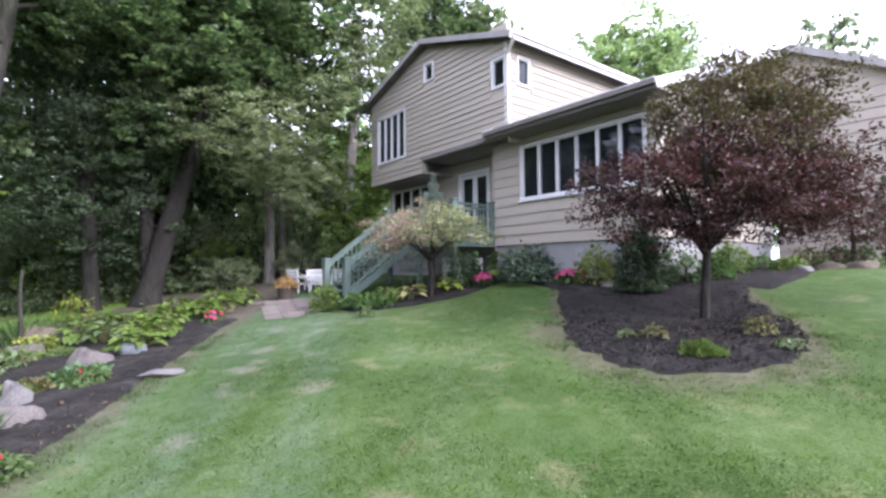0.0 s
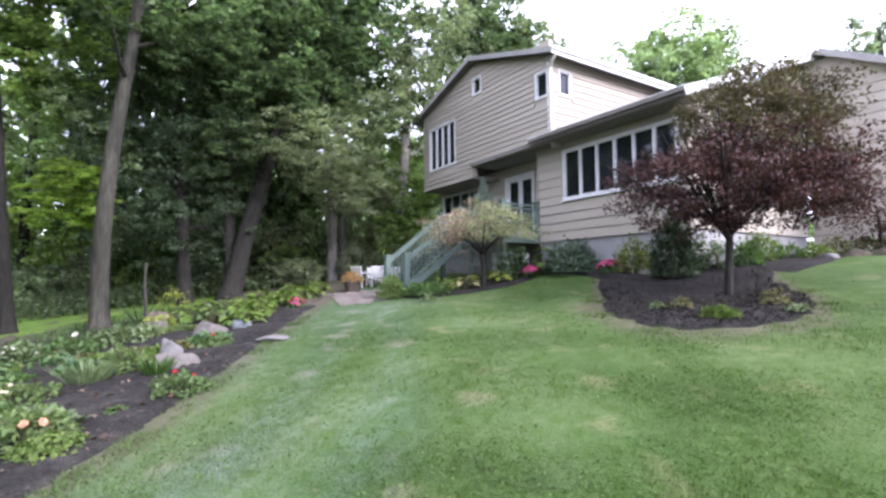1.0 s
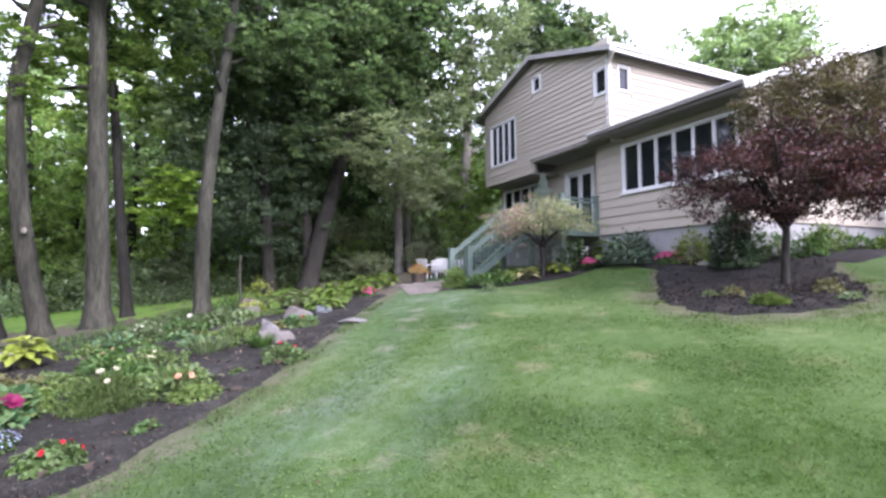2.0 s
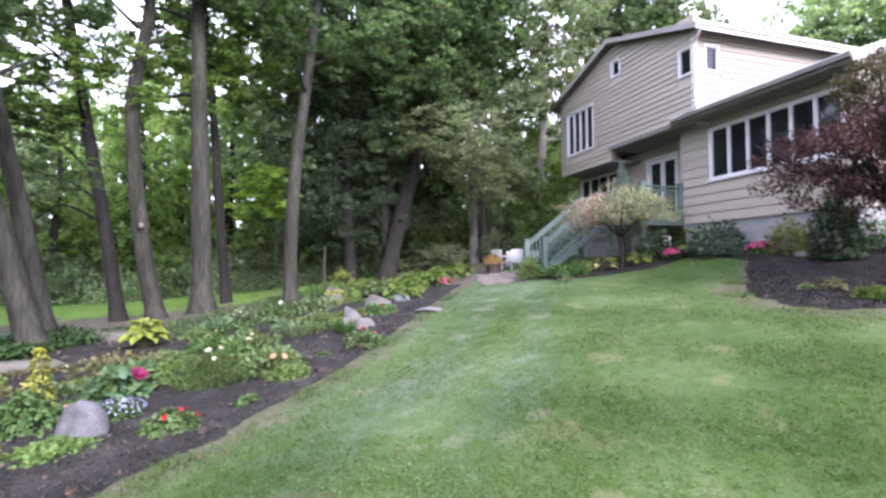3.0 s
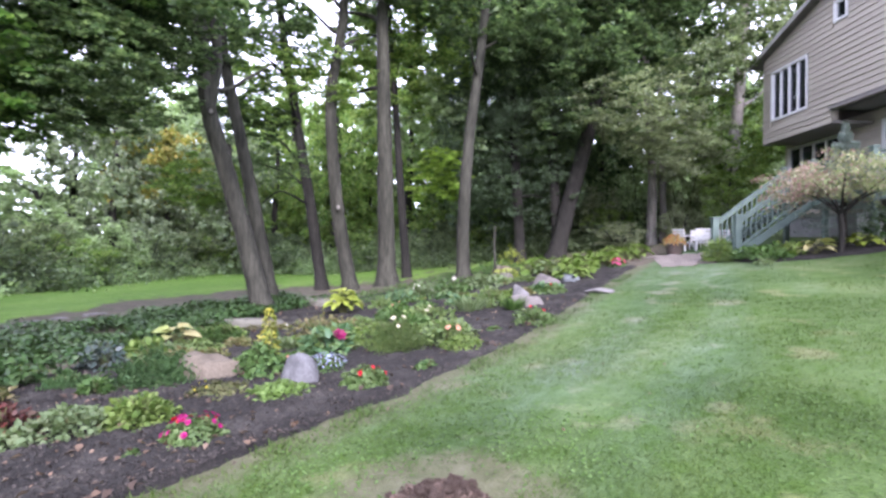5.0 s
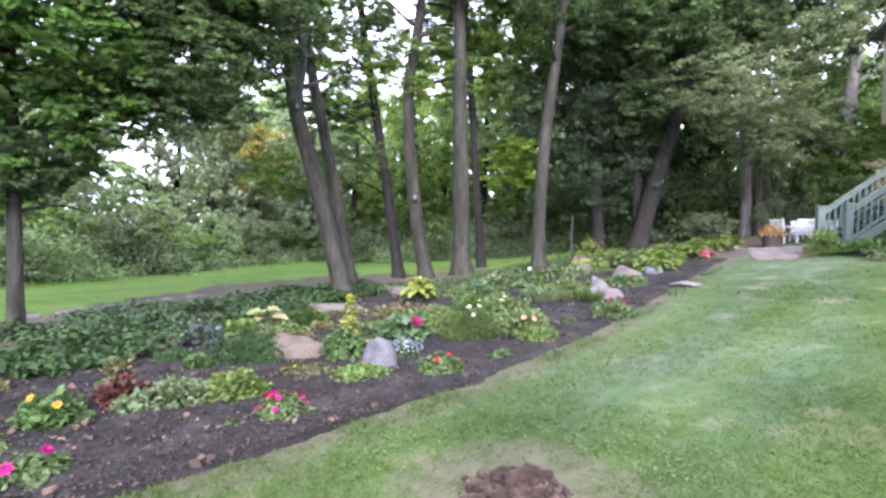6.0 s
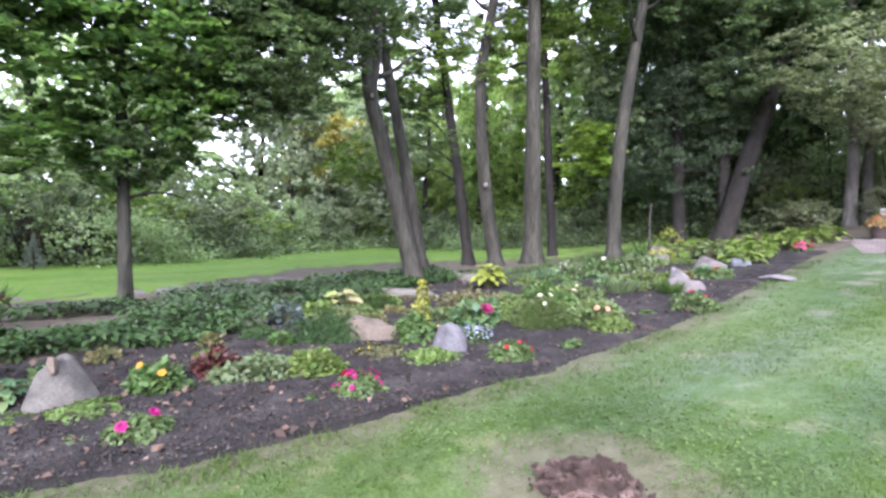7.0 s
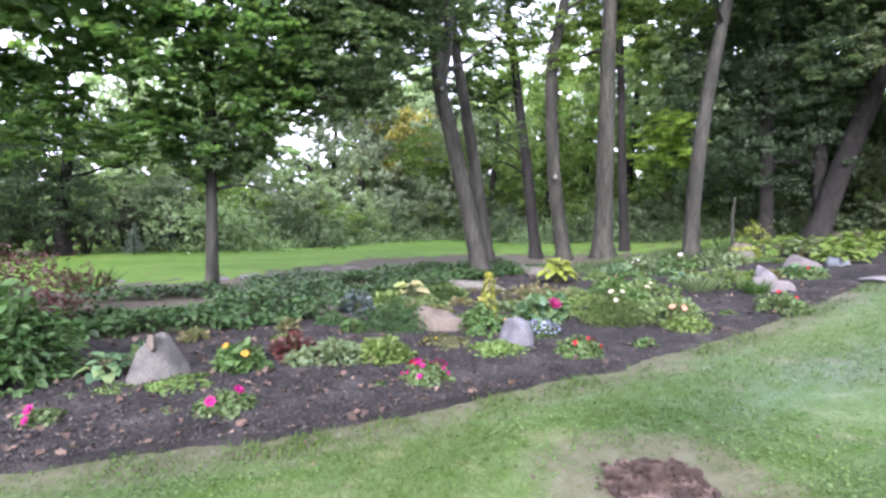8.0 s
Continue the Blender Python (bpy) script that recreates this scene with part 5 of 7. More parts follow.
edge_pts = [(-19.6, -1.2), (-20.2, 1.2), (-21.8, 4.0), (-24.2, 8.0), (-26.0, 12.4), (-25.0, 16.2), (-20.6, 18.9), (-16.4, 20.4), (-12.8, 21.6)]
for k in range(28):
    t = k / 27 * (len(edge_pts) - 1.001)
    i0 = int(t)
    f_ = t - i0
    x = edge_pts[i0][0] * (1 - f_) + edge_pts[i0 + 1][0] * f_ - rt.uniform(0.2, 1.6)
    y = edge_pts[i0][1] * (1 - f_) + edge_pts[i0 + 1][1] * f_ + rt.uniform(-0.5, 0.5)
    mes, words = SHRUBS[(k * 7 + k // 3) % 4]
    far_shrub(x, y, rt.uniform(1.2, 1.9), rt.uniform(1.7, 3.0), mes[k % 2], words)

# trees behind the house
for x, y, h, r, crowns in ((11.8, 33, 16.0, 3.9, (HAZY[0], HAZY[1], HAZY[0])), (2.5, 34, 16, 4.0, (SILVER[1], MA[1])), (22.6, 31, 15.0, 2.6, (MIST[1],)), (-0.3, 28, 16.3, 3.3, (MA[1], SILVER[0], MA[0]))):
    z = 2.0
    tree("backyard_tree", [(x, y, z), (x, y, z + h * 0.3), (x + 0.2, y, z + h * 0.6), (x, y, z + h * 0.9)], 0.3,
         [((x + 0.5 * k, y - 0.4 * k, z + h * (0.78 - 0.03 * k)), (r * (1 - 0.06 * k), r * (1 - 0.06 * k), h * 0.2), me) for k, me in enumerate(crowns)], "round-crowned tree rising behind the house", M_BARK, "trees behind the house", seed=int(h * 7), limb=6)

# far shrubbery: a loose bank of foliage beyond the lawn and deep in the woods
def bank(name, pts, n, size, mat_, label, hgt, wide, seed):
    r = np.random.default_rng(seed)
    P = np.array(pts, dtype=float)
    i = r.integers(0, len(P) - 1, n // 30)
    t = r.uniform(0, 1, len(i))[:, None]
    c = P[i] * (1 - t) + P[i + 1] * t + np.stack([r.normal(0, wide, len(i)), r.normal(0, wide, len(i))], 1)
    hz = r.uniform(0.05, 1, len(i)) ** 1.3 * hgt * (0.68 + 0.3 * np.sin(c[:, 0] * 0.9) * np.cos(c[:, 1] * 0.7) + 0.22 * np.sin(c[:, 0] * 2.3 + c[:, 1] * 1.9))
    cc = np.stack([c[:, 0], c[:, 1], gz(c[:, 0], c[:, 1]) + np.maximum(hz, 0.1)], 1)
    q = (cc[:, None, :] + r.normal(0, 1, (len(cc), 30, 3)) * np.array([0.42, 0.42, 0.16])).reshape(-1, 3)
    return tagged(new(name, leaves(name, q, size, mat_, r, 0.6)), label, "shrubs", kind="stuff")


bank("far_shrubbery", [(-20.6, -1.2), (-19.6, 0.6), (-21.5, 4), (-25, 8), (-28, 14), (-31, 21), (-33, 29)], 33000, 0.15, M_BANK, "low growth along the far lawn edge, light and haze in its pale green", 1.5, 0.9, 5)
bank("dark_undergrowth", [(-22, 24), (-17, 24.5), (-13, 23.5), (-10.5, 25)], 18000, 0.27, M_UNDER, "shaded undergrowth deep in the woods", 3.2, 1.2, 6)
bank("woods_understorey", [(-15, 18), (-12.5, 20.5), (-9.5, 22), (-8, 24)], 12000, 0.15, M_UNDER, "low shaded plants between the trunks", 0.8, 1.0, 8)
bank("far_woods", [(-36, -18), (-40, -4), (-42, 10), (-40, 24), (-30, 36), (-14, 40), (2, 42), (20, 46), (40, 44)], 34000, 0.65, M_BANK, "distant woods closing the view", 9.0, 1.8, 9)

bank("woodland_edge", [(-25, 14.5), (-20, 18.5), (-16.0, 20.4)], 17000, 0.15, M_BANK, "leafy growth behind the shaded lawn, light and haze in its pale green", 1.7, 0.8, 11)
bank("tall_far_woods", [(-41, 14.5), (-37, 21), (-29, 33), (-13, 40), (1, 42)], 45000, 0.6, M_LEAF4, "tall woods in the distance, light and haze in their pale green", 15.5, 1.5, 14)
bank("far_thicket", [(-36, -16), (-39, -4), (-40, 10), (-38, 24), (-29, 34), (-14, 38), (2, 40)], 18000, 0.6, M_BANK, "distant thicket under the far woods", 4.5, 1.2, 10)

# ---- the purple-leaved tree on its mulch bed ----
plum = thing("purple_plum_tree", 4.07, 10.12, "small ornamental tree with purple and bronze leaves", "tree")
bm = bmesh.new()
tube(bm, spline([(0, 0, -0.1), (0.02, -0.02, 0.45), (0.05, -0.03, 0.95), (0.06, -0.03, 1.2)], 5), list(np.linspace(0.075, 0.052, 16)), 12, 0.1, 2)
part("trunk", bm, M_BARK2, plum)
rp = random.Random(5)
for k in range(13):
    bm = bmesh.new()
    a = k * 2.4
    ln = rp.uniform(1.3, 2.3)
    up = rp.uniform(0.35, 1.6)
    st = Vector((0.05, -0.03, rp.uniform(0.95, 1.25)))
    d = Vector((math.cos(a), math.sin(a), up)).normalized()
    pts = [st, st + d * ln * 0.3 + Vector((0, 0, 0.05)), st + d * ln * 0.65 + Vector((0, 0, 0.22)), st + d * ln + Vector((0, 0, 0.5))]
    pts = spline(pts, 4)
    tube(bm, pts, list(np.linspace(0.048, 0.008, len(pts))), 7, 0.1, k)
    for j in (5, 8):
        d2 = Vector((math.cos(a + rp.uniform(-1.2, 1.2)), math.sin(a + rp.uniform(-1.2, 1.2)), rp.uniform(0.2, 1.2))).normalized()
        p = pts[j]
        tube(bm, spline([p, p + d2 * 0.45, p + d2 * 0.9 + Vector((0, 0, 0.15))], 3), list(np.linspace(0.02, 0.005, 7)), 5, 0.1, k * 9 + j)
    part("limb", bm, M_BARK2, plum)
r = np.random.default_rng(8)
c1, _ = sprays(r, 500, 40, (0.15, 0.05, 2.0), (2.0, 2.1, 0.78), 0.3, 0.26, 0.05, 0.85)
c3, _ = sprays(r, 90, 36, (1.45, -0.1, 2.05), (0.9, 0.9, 0.7), 0.2, 0.28, 0.05, 0.5)
c1 = np.concatenate([c1, c3])
put("crown", leaves("crown", c1, 0.076, M_PLUM, r, 0.9, 0.4), plum, "purple-red leaves")
c2, _ = sprays(r, 560, 40, (0.72, 0.1, 2.95), (1.35, 1.3, 1.2), 0.25, 0.22, 0.06, 0.7)
put("crown_top", leaves("crown_top", c2, 0.076, M_PLUM2, r, 0.9, 0.4), plum, "bronze-green upper leaves")


# ---- garden plants ----
M_SHRUB = leafy("shrub_leaf", [(0.0267, 0.064, 0.016), (0.0427, 0.0963, 0.024), (0.064, 0.123, 0.0373), (0.0853, 0.1436, 0.0533)], 0.3, 0.4)
M_PLANT = leafy("green_leaf", [(0.0384, 0.0832, 0.0224), (0.064, 0.122, 0.032), (0.0895, 0.154, 0.0448)], 0.3, 0.5)
M_PETUNIA = leafy("bedding_leaf", [(0.0533, 0.0963, 0.0267), (0.0853, 0.1385, 0.0427), (0.117, 0.1651, 0.064)], 0.3, 0.5)
M_PALE = leafy("pale_leaf", [(0.0853, 0.1281, 0.0533), (0.117, 0.1651, 0.0746), (0.1496, 0.1918, 0.0963)], 0.3, 0.5)
M_LIME = leafy("lime_leaf", [(0.068, 0.12, 0.027), (0.095, 0.158, 0.036), (0.125, 0.19, 0.054)], 0.3, 0.5)
M_LIMEB = leafy("fresh_green_leaf", [(0.0693, 0.123, 0.0267), (0.1118, 0.1703, 0.0373), (0.1436, 0.1969, 0.0533)], 0.3, 0.5)
M_HOSTA = leafy("hosta_leaf", [(0.08, 0.1385, 0.0267), (0.117, 0.1815, 0.0373), (0.1496, 0.2133, 0.0533)], 0.3, 0.45)
M_YLIME = leafy("yellow_lime_leaf", [(0.18, 0.24, 0.034), (0.24, 0.295, 0.046), (0.28, 0.315, 0.07)], 0.3, 0.5)
M_CREAM = leafy("cream_leaf", [(0.2933, 0.2769, 0.1496), (0.3302, 0.2984, 0.1385), (0.1866, 0.2236, 0.0746)], 0.25, 0.5)
M_GOLD = leafy("golden_leaf", [(0.28, 0.255, 0.03), (0.3, 0.29, 0.06), (0.17, 0.215, 0.04), (0.22, 0.24, 0.05)], 0.3, 0.5)
M_DAHLIA = leafy("dahlia_leaf", [(0.0408, 0.0888, 0.0408), (0.0672, 0.134, 0.06), (0.106, 0.18, 0.0792), (0.15, 0.202, 0.0744)], 0.3, 0.45)
M_DILL = leafy("dill_leaf", [(0.044, 0.093, 0.035), (0.066, 0.13, 0.05), (0.092, 0.158, 0.06)], 0.3, 0.6)
M_COSMOS = leafy("cosmos_leaf", [(0.074, 0.124, 0.04), (0.108, 0.163, 0.05), (0.15, 0.198, 0.07)], 0.3, 0.6)
M_BLUE = leafy("blue_grey_leaf", [(0.03, 0.05, 0.042), (0.052, 0.075, 0.066), (0.08, 0.1, 0.094)], 0.2, 0.5)
M_BRONZE = leafy("bronze_leaf", [(0.0853, 0.0903, 0.032), (0.1385, 0.117, 0.0533), (0.0963, 0.1281, 0.0427), (0.1703, 0.1385, 0.0693)], 0.3, 0.55)
M_MOSS = leafy("mossy_leaf", [(0.0587, 0.064, 0.0267), (0.0903, 0.0903, 0.0373), (0.0746, 0.0963, 0.032)], 0.2, 0.7)
M_REDLEAF = leafy("dark_red_leaf", [(0.048, 0.016, 0.0133), (0.0853, 0.024, 0.0213), (0.0533, 0.032, 0.0213), (0.1385, 0.0373, 0.032)], 0.25, 0.5)
M_YEW = leafy("yew_leaf", [(0.022, 0.046, 0.02), (0.038, 0.07, 0.031), (0.06, 0.095, 0.048)], 0.2, 0.5)
M_YSHRUB = leafy("yellow_green_leaf", [(0.09, 0.125, 0.03), (0.14, 0.175, 0.04), (0.19, 0.21, 0.06)], 0.35, 0.5)
M_JUNIPER = leafy("juniper_leaf", [(0.036, 0.07, 0.038), (0.06, 0.1, 0.058), (0.09, 0.135, 0.084)], 0.15, 0.5)
M_DGRASS = leafy("tuft_leaf", [(0.032, 0.0746, 0.016), (0.0533, 0.1066, 0.024), (0.08, 0.1333, 0.0373)], 0.3, 0.5)
M_IVY = leafy("ground_cover_leaf", [(0.016, 0.04, 0.0117), (0.0267, 0.0587, 0.016), (0.04, 0.0773, 0.024), (0.0533, 0.0903, 0.032)], 0.25, 0.42)
M_LITTER = leafy("fallen_leaf", [(0.075, 0.048, 0.033), (0.105, 0.07, 0.048), (0.155, 0.112, 0.08), (0.055, 0.037, 0.027), (0.045, 0.034, 0.026)], 0.15, 0.85)


def petal(name, col):
    return leafy(name, [tuple(c * k for c in col) for k in (0.42, 0.58, 0.72)], 0.12, 0.6, tint=(1, 1, 1))


M_ROSE = petal("rose_petal", (0.56, 0.085, 0.2))
M_PINK, M_RED, M_MAGENTA = petal("pink_petal", (0.4, 0.012, 0.15)), petal("red_petal", (0.55, 0.014, 0.026)), petal("magenta_petal", (0.2, 0.006, 0.06))
M_ORANGE, M_PEACH, M_YFLOWER = petal("orange_petal", (0.75, 0.35, 0.03)), petal("peach_petal", (0.72, 0.36, 0.22)), petal("yellow_petal", (0.7, 0.6, 0.06))
M_PBLUE, M_WHITEFL, M_PALEFL = petal("powder_blue_petal", (0.4, 0.46, 0.6)), petal("white_petal", (0.62, 0.62, 0.5)), petal("pale_petal", (0.56, 0.54, 0.36))


def blades(name, base, d, nor, size, width, material, bend=0.25, fold=0.12):
    """Larger leaves with a midrib, two shoulders and a curved tip."""
    n = len(base)
    size = np.broadcast_to(np.asarray(size, dtype=float), (n,))[:, None]
    d = unit(d)
    nor = unit(nor - d * np.sum(nor * d, axis=1, keepdims=True))
    s = np.cross(nor, d)

    def at(t, w, lift):
        return base + d * size * t + s * size * width * w + nor * size * (lift - bend * t * t)
    v = np.stack([at(0, 0, 0), at(0.33, 0.5, fold), at(0.33, -0.5, fold), at(0.7, 0.36, fold * 0.8), at(0.7, -0.36, fold * 0.8), at(1, 0, 0), at(0.33, 0, 0), at(0.7, 0, 0)], 1)
    tri = np.array([[0, 1, 6], [0, 6, 2], [1, 3, 7], [1, 7, 6], [2, 6, 7], [2, 7, 4], [3, 5, 7], [4, 7, 5]])
    f = (np.arange(n)[:, None, None] * 8 + tri[None]).reshape(-1, 3)
    return mesh_from(name, v.reshape(-1, 3), f, material)


FLOWERS = {}


def flower_mesh(material):
    if material.name not in FLOWERS:
        r = np.random.default_rng(4)
        k = 14
        a = np.linspace(0, 4 * math.pi, k, endpoint=False) + r.uniform(-0.1, 0.1, k)
        up = np.where(np.arange(k) < k // 2, 0.35, 1.0)
        d = np.stack([np.cos(a), np.sin(a), up], 1)
        nor = np.stack([-np.cos(a) * 0.4, -np.sin(a) * 0.4, np.ones(k)], 1)
        FLOWERS[material.name] = blades("flower", np.zeros((k, 3)), d, nor, np.where(np.arange(k) < k // 2, 0.55, 0.4), 0.85, material, 0.2, 0.05)
    return FLOWERS[material.name]


GROW = np.random.default_rng(2024)


def dome(n, r, h, shape=0.8):
    """Places and outward ways on an uneven dome of leaves."""
    u = unit(GROW.normal(0, 1, (n, 3)))
    u[:, 2] = np.abs(u[:, 2])
    k = GROW.uniform(0.45, 1.0, n) ** 0.6
    lump = 1 + 0.18 * np.sin(u[:, 0] * 6 + r * 40) * np.cos(u[:, 1] * 5 + h * 30)
    p = u * (k * lump)[:, None] * np.array([r, r, h])
    p[:, 2] = np.maximum(p[:, 2] * (0.35 + 0.65 * shape), 0.01)
    return p, u


def bloom(e, flowers, r, h, stalk=0.02):
    for material, count, size in flowers:
        for i in range(count):
            a, q = GROW.uniform(0, 6.28), math.sqrt(GROW.uniform(0.05, 0.95)) * 0.95
            if count <= 4:
                at = e.matrix_world.translation
                a = math.atan2(-at.y, -at.x) - e.matrix_world.to_euler().z + GROW.uniform(-1.3, 1.3)
                q = GROW.uniform(0.35, 0.85)
            z = h * math.sqrt(max(0.05, 1 - q * q)) + stalk
            way = Vector((q * math.cos(a) * 1.3 + GROW.normal(0, 0.25), q * math.sin(a) * 1.3 + GROW.normal(0, 0.25), 0.75))
            m = Matrix.Translation((r * q * math.cos(a), r * q * math.sin(a), z)) @ way.to_track_quat("Z", "Y").to_matrix().to_4x4()
            put("flower", flower_mesh(material), e, "bloom in its own colour", m @ Matrix.Rotation(GROW.uniform(0, 6.28), 4, "Z") @ Matrix.Scale(size * GROW.uniform(0.8, 1.15), 4))


def stems(e, r, h, n=7):
    bm = bmesh.new()
    for i in range(n):
        a = GROW.uniform(0, 6.28)
        q = GROW.uniform(0.2, 0.75) * r
        tube(bm, [(0, 0, -0.03), (q * 0.4 * math.cos(a), q * 0.4 * math.sin(a), h * 0.45), (q * math.cos(a), q * math.sin(a), h * 0.85)], [0.008, 0.006, 0.003], 4)
    tagged(part("stem", bm, M_MOSS, e), kind="stuff")


def mound(x, y, r, h, leaf, material, label, n=200, flowers=(), category="plant", z=None):
    e = thing("garden_plant", x, y, label, category, "plants of the garden", z=(float(gz(x, y)) + 0.03) if z is None else z, turn=GROW.uniform(0, 360))
    n = int(n * 1.5)
    p, u = dome(n, r, h)
    if leaf >= 0.055:
        d = u + GROW.normal(0, 0.5, (n, 3)) + np.array([0, 0, 0.1])
        me = blades("foliage", p - unit(d) * leaf * 0.4, d, np.array([0, 0, 1.0]) + u * 0.4 + GROW.normal(0, 0.35, (n, 3)), leaf * GROW.uniform(0.7, 1.25, n), 0.72, material, 0.3)
    else:
        me = leaves("foliage", p, leaf * 1.25, material, GROW, 0.5, 0.75, up=np.array([0, 0, 0.9]) + u * 0.6, direction=u)
    put("foliage", me, e)
    stems(e, r, h)
    bloom(e, flowers, r, h)
    return e


def broad_shrub(x, y, r, h, leaf, material, label, n=300, shape=1.0, category="shrub"):
    e = thing("shrub", x, y, label, category, "shrubs", z=float(gz(x, y)) + 0.02, turn=GROW.uniform(0, 360))
    n = int(n * 1.6)
    p, u = dome(n, r, h, shape)
    p[:, 2] += GROW.uniform(-0.1, 0.05, n) * h
    p[:, 2] = np.maximum(p[:, 2], 0.03)
    d = u * np.array([1, 1, 0.4]) + GROW.normal(0, 0.35, (n, 3))
    me = blades("foliage", p - unit(d) * leaf * 0.5, d, np.array([0, 0, 1.0]) + u * 0.5 + GROW.normal(0, 0.25, (n, 3)), leaf * GROW.uniform(0.7, 1.25, n), 0.55, material, 0.3)
    put("foliage", me, e)
    stems(e, r, h, 12)
    return e


LEAF_MESH = {}


def leaf_mesh(material):
    """One large folded leaf of unit length, shared by all the leaves of its kind."""
    if material.name not in LEAF_MESH:
        LEAF_MESH[material.name] = blades("leaf", np.zeros((1, 3)), np.array([[1.0, 0, 0]]), np.array([[0, 0, 1.0]]), 1.0, 0.78, material, 0.35, 0.12)
    return LEAF_MESH[material.name]


def hosta(x, y, r, h, material, label, leaf=0.25, n=20):
    e = thing("hosta", x, y, label, "plant", "hostas", z=float(gz(x, y)) + 0.03, turn=GROW.uniform(0, 360))
    a = GROW.uniform(0, 2 * math.pi, n)
    k = np.linspace(0.15, 1, n)
    out = np.stack([np.cos(a), np.sin(a), np.zeros(n)], 1)
    base = out * (k * max(r - leaf * 0.6, 0.04))[:, None] + np.array([0, 0, 1.0]) * (h * (1.0 - 0.62 * k))[:, None]
    d = out + np.array([0, 0, 1.0]) * (0.55 - 0.75 * k)[:, None] + GROW.normal(0, 0.12, (n, 3))
    d = unit(d)
    nor = np.array([0, 0, 1.0]) + GROW.normal(0, 0.15, (n, 3))
    nor = unit(nor - d * np.sum(nor * d, axis=1, keepdims=True))
    side = np.cross(nor, d)
    for i in range(n):
        m = Matrix((d[i], side[i], nor[i])).transposed().to_4x4()
        put("leaf", leaf_mesh(material), e, m=Matrix.Translation(base[i]) @ m @ Matrix.Scale(leaf * GROW.uniform(0.75, 1.15), 4))
    bm = bmesh.new()
    for i in range(n):
        tube(bm, [(0, 0, -0.02), tuple(base[i] * 0.5 + np.array([0, 0, 0.02])), tuple(base[i])], [0.008, 0.006, 0.005], 4)
    tagged(part("stem", bm, M_MOSS, e), kind="stuff")
    return e


def feathery(x, y, r, h, material, label, n=600, flowers=()):
    e = thing("garden_plant", x, y, label, "plant", "plants of the garden", z=float(gz(x, y)) + 0.03, turn=GROW.uniform(0, 360))
    n = int(n * 2.6)
    p, u = dome(n, r, h, 0.9)
    p *= GROW.uniform(0.55, 1.12, (n, 1))
    me = leaves("foliage", p, 0.085, material, GROW, 0.9, 0.1, up=u, direction=u * np.array([0.7, 0.7, 1]) + np.array([0, 0, 0.5]))
    put("foliage", me, e)
    stems(e, r, h, 14)
    bloom(e, flowers, r, h, 0.05)
    return e


def irises(x, y, r, h, material, label, n=100, width=0.07):
    e = thing("grass_clump", x, y, label, "plant", "plants of the garden", z=float(gz(x, y)) + 0.03, turn=GROW.uniform(0, 360))
    a = GROW.uniform(0, 2 * math.pi, n)
    q = np.sqrt(GROW.uniform(0, 1, n)) * r * 0.5
    out = np.stack([np.cos(a), np.sin(a), np.zeros(n)], 1)
    d = out * GROW.uniform(0.1, 0.7, n)[:, None] + np.array([0, 0, 1.0])
    me = blades("foliage", out * q[:, None], d, out + np.array([0, 0, 0.2]), h * GROW.uniform(0.7, 1.2, n), width, material, -0.25, 0.02)
    put("foliage", me, e)
    return e


def spike(x, y, r, h, material, label):
    e = thing("garden_plant", x, y, label, "plant", "plants of the garden", z=float(gz(x, y)) + 0.03)
    n = 230
    t = GROW.uniform(0, 1, n)
    a = GROW.uniform(0, 6.28, n)
    q = r * (1.05 - 0.75 * t) * GROW.uniform(0.4, 1.1, n)
    p = np.stack([q * np.cos(a), q * np.sin(a), 0.06 + t * h], 1)
    u = np.stack([np.cos(a), np.sin(a), np.full(n, 0.5)], 1)
    put("foliage", leaves("foliage", p, 0.07, material, GROW, 0.4, 0.6, up=np.array([0, 0, 1.0]) + u * 0.3, direction=u), e)
    bm = bmesh.new()
    tube(bm, [(0, 0, -0.03), (0, 0, h)], [0.012, 0.005], 6)
    part("stem", bm, M_MOSS, e)
    return e


# ---- stones ----
def stone_material(name, a, b):
    return surface(name, [a, b, tuple((p + q) * 0.55 for p, q in zip(a, b))], 5, 45, 0.85, 0.5, 0.012, 0.3)


M_ST_GREY = stone_material("grey_stone", (0.068, 0.068, 0.07), (0.104, 0.104, 0.107))
M_ST_TAN = stone_material("tan_stone", (0.07, 0.058, 0.042), (0.106, 0.088, 0.065))
M_ST_BOULDER = stone_material("lichened_grey_stone", (0.052, 0.051, 0.042), (0.09, 0.086, 0.071))
M_ST_PINK = stone_material("pinkish_stone", (0.078, 0.07, 0.064), (0.118, 0.106, 0.097))
M_ST_PALE = stone_material("pale_stone", (0.088, 0.085, 0.082), (0.133, 0.127, 0.123))
M_ST_BLUE = stone_material("blue_grey_stone", (0.074, 0.087, 0.094), (0.121, 0.134, 0.141))
M_ST_MOSS = stone_material("mossy_stone", (0.07, 0.068, 0.052), (0.112, 0.108, 0.086))


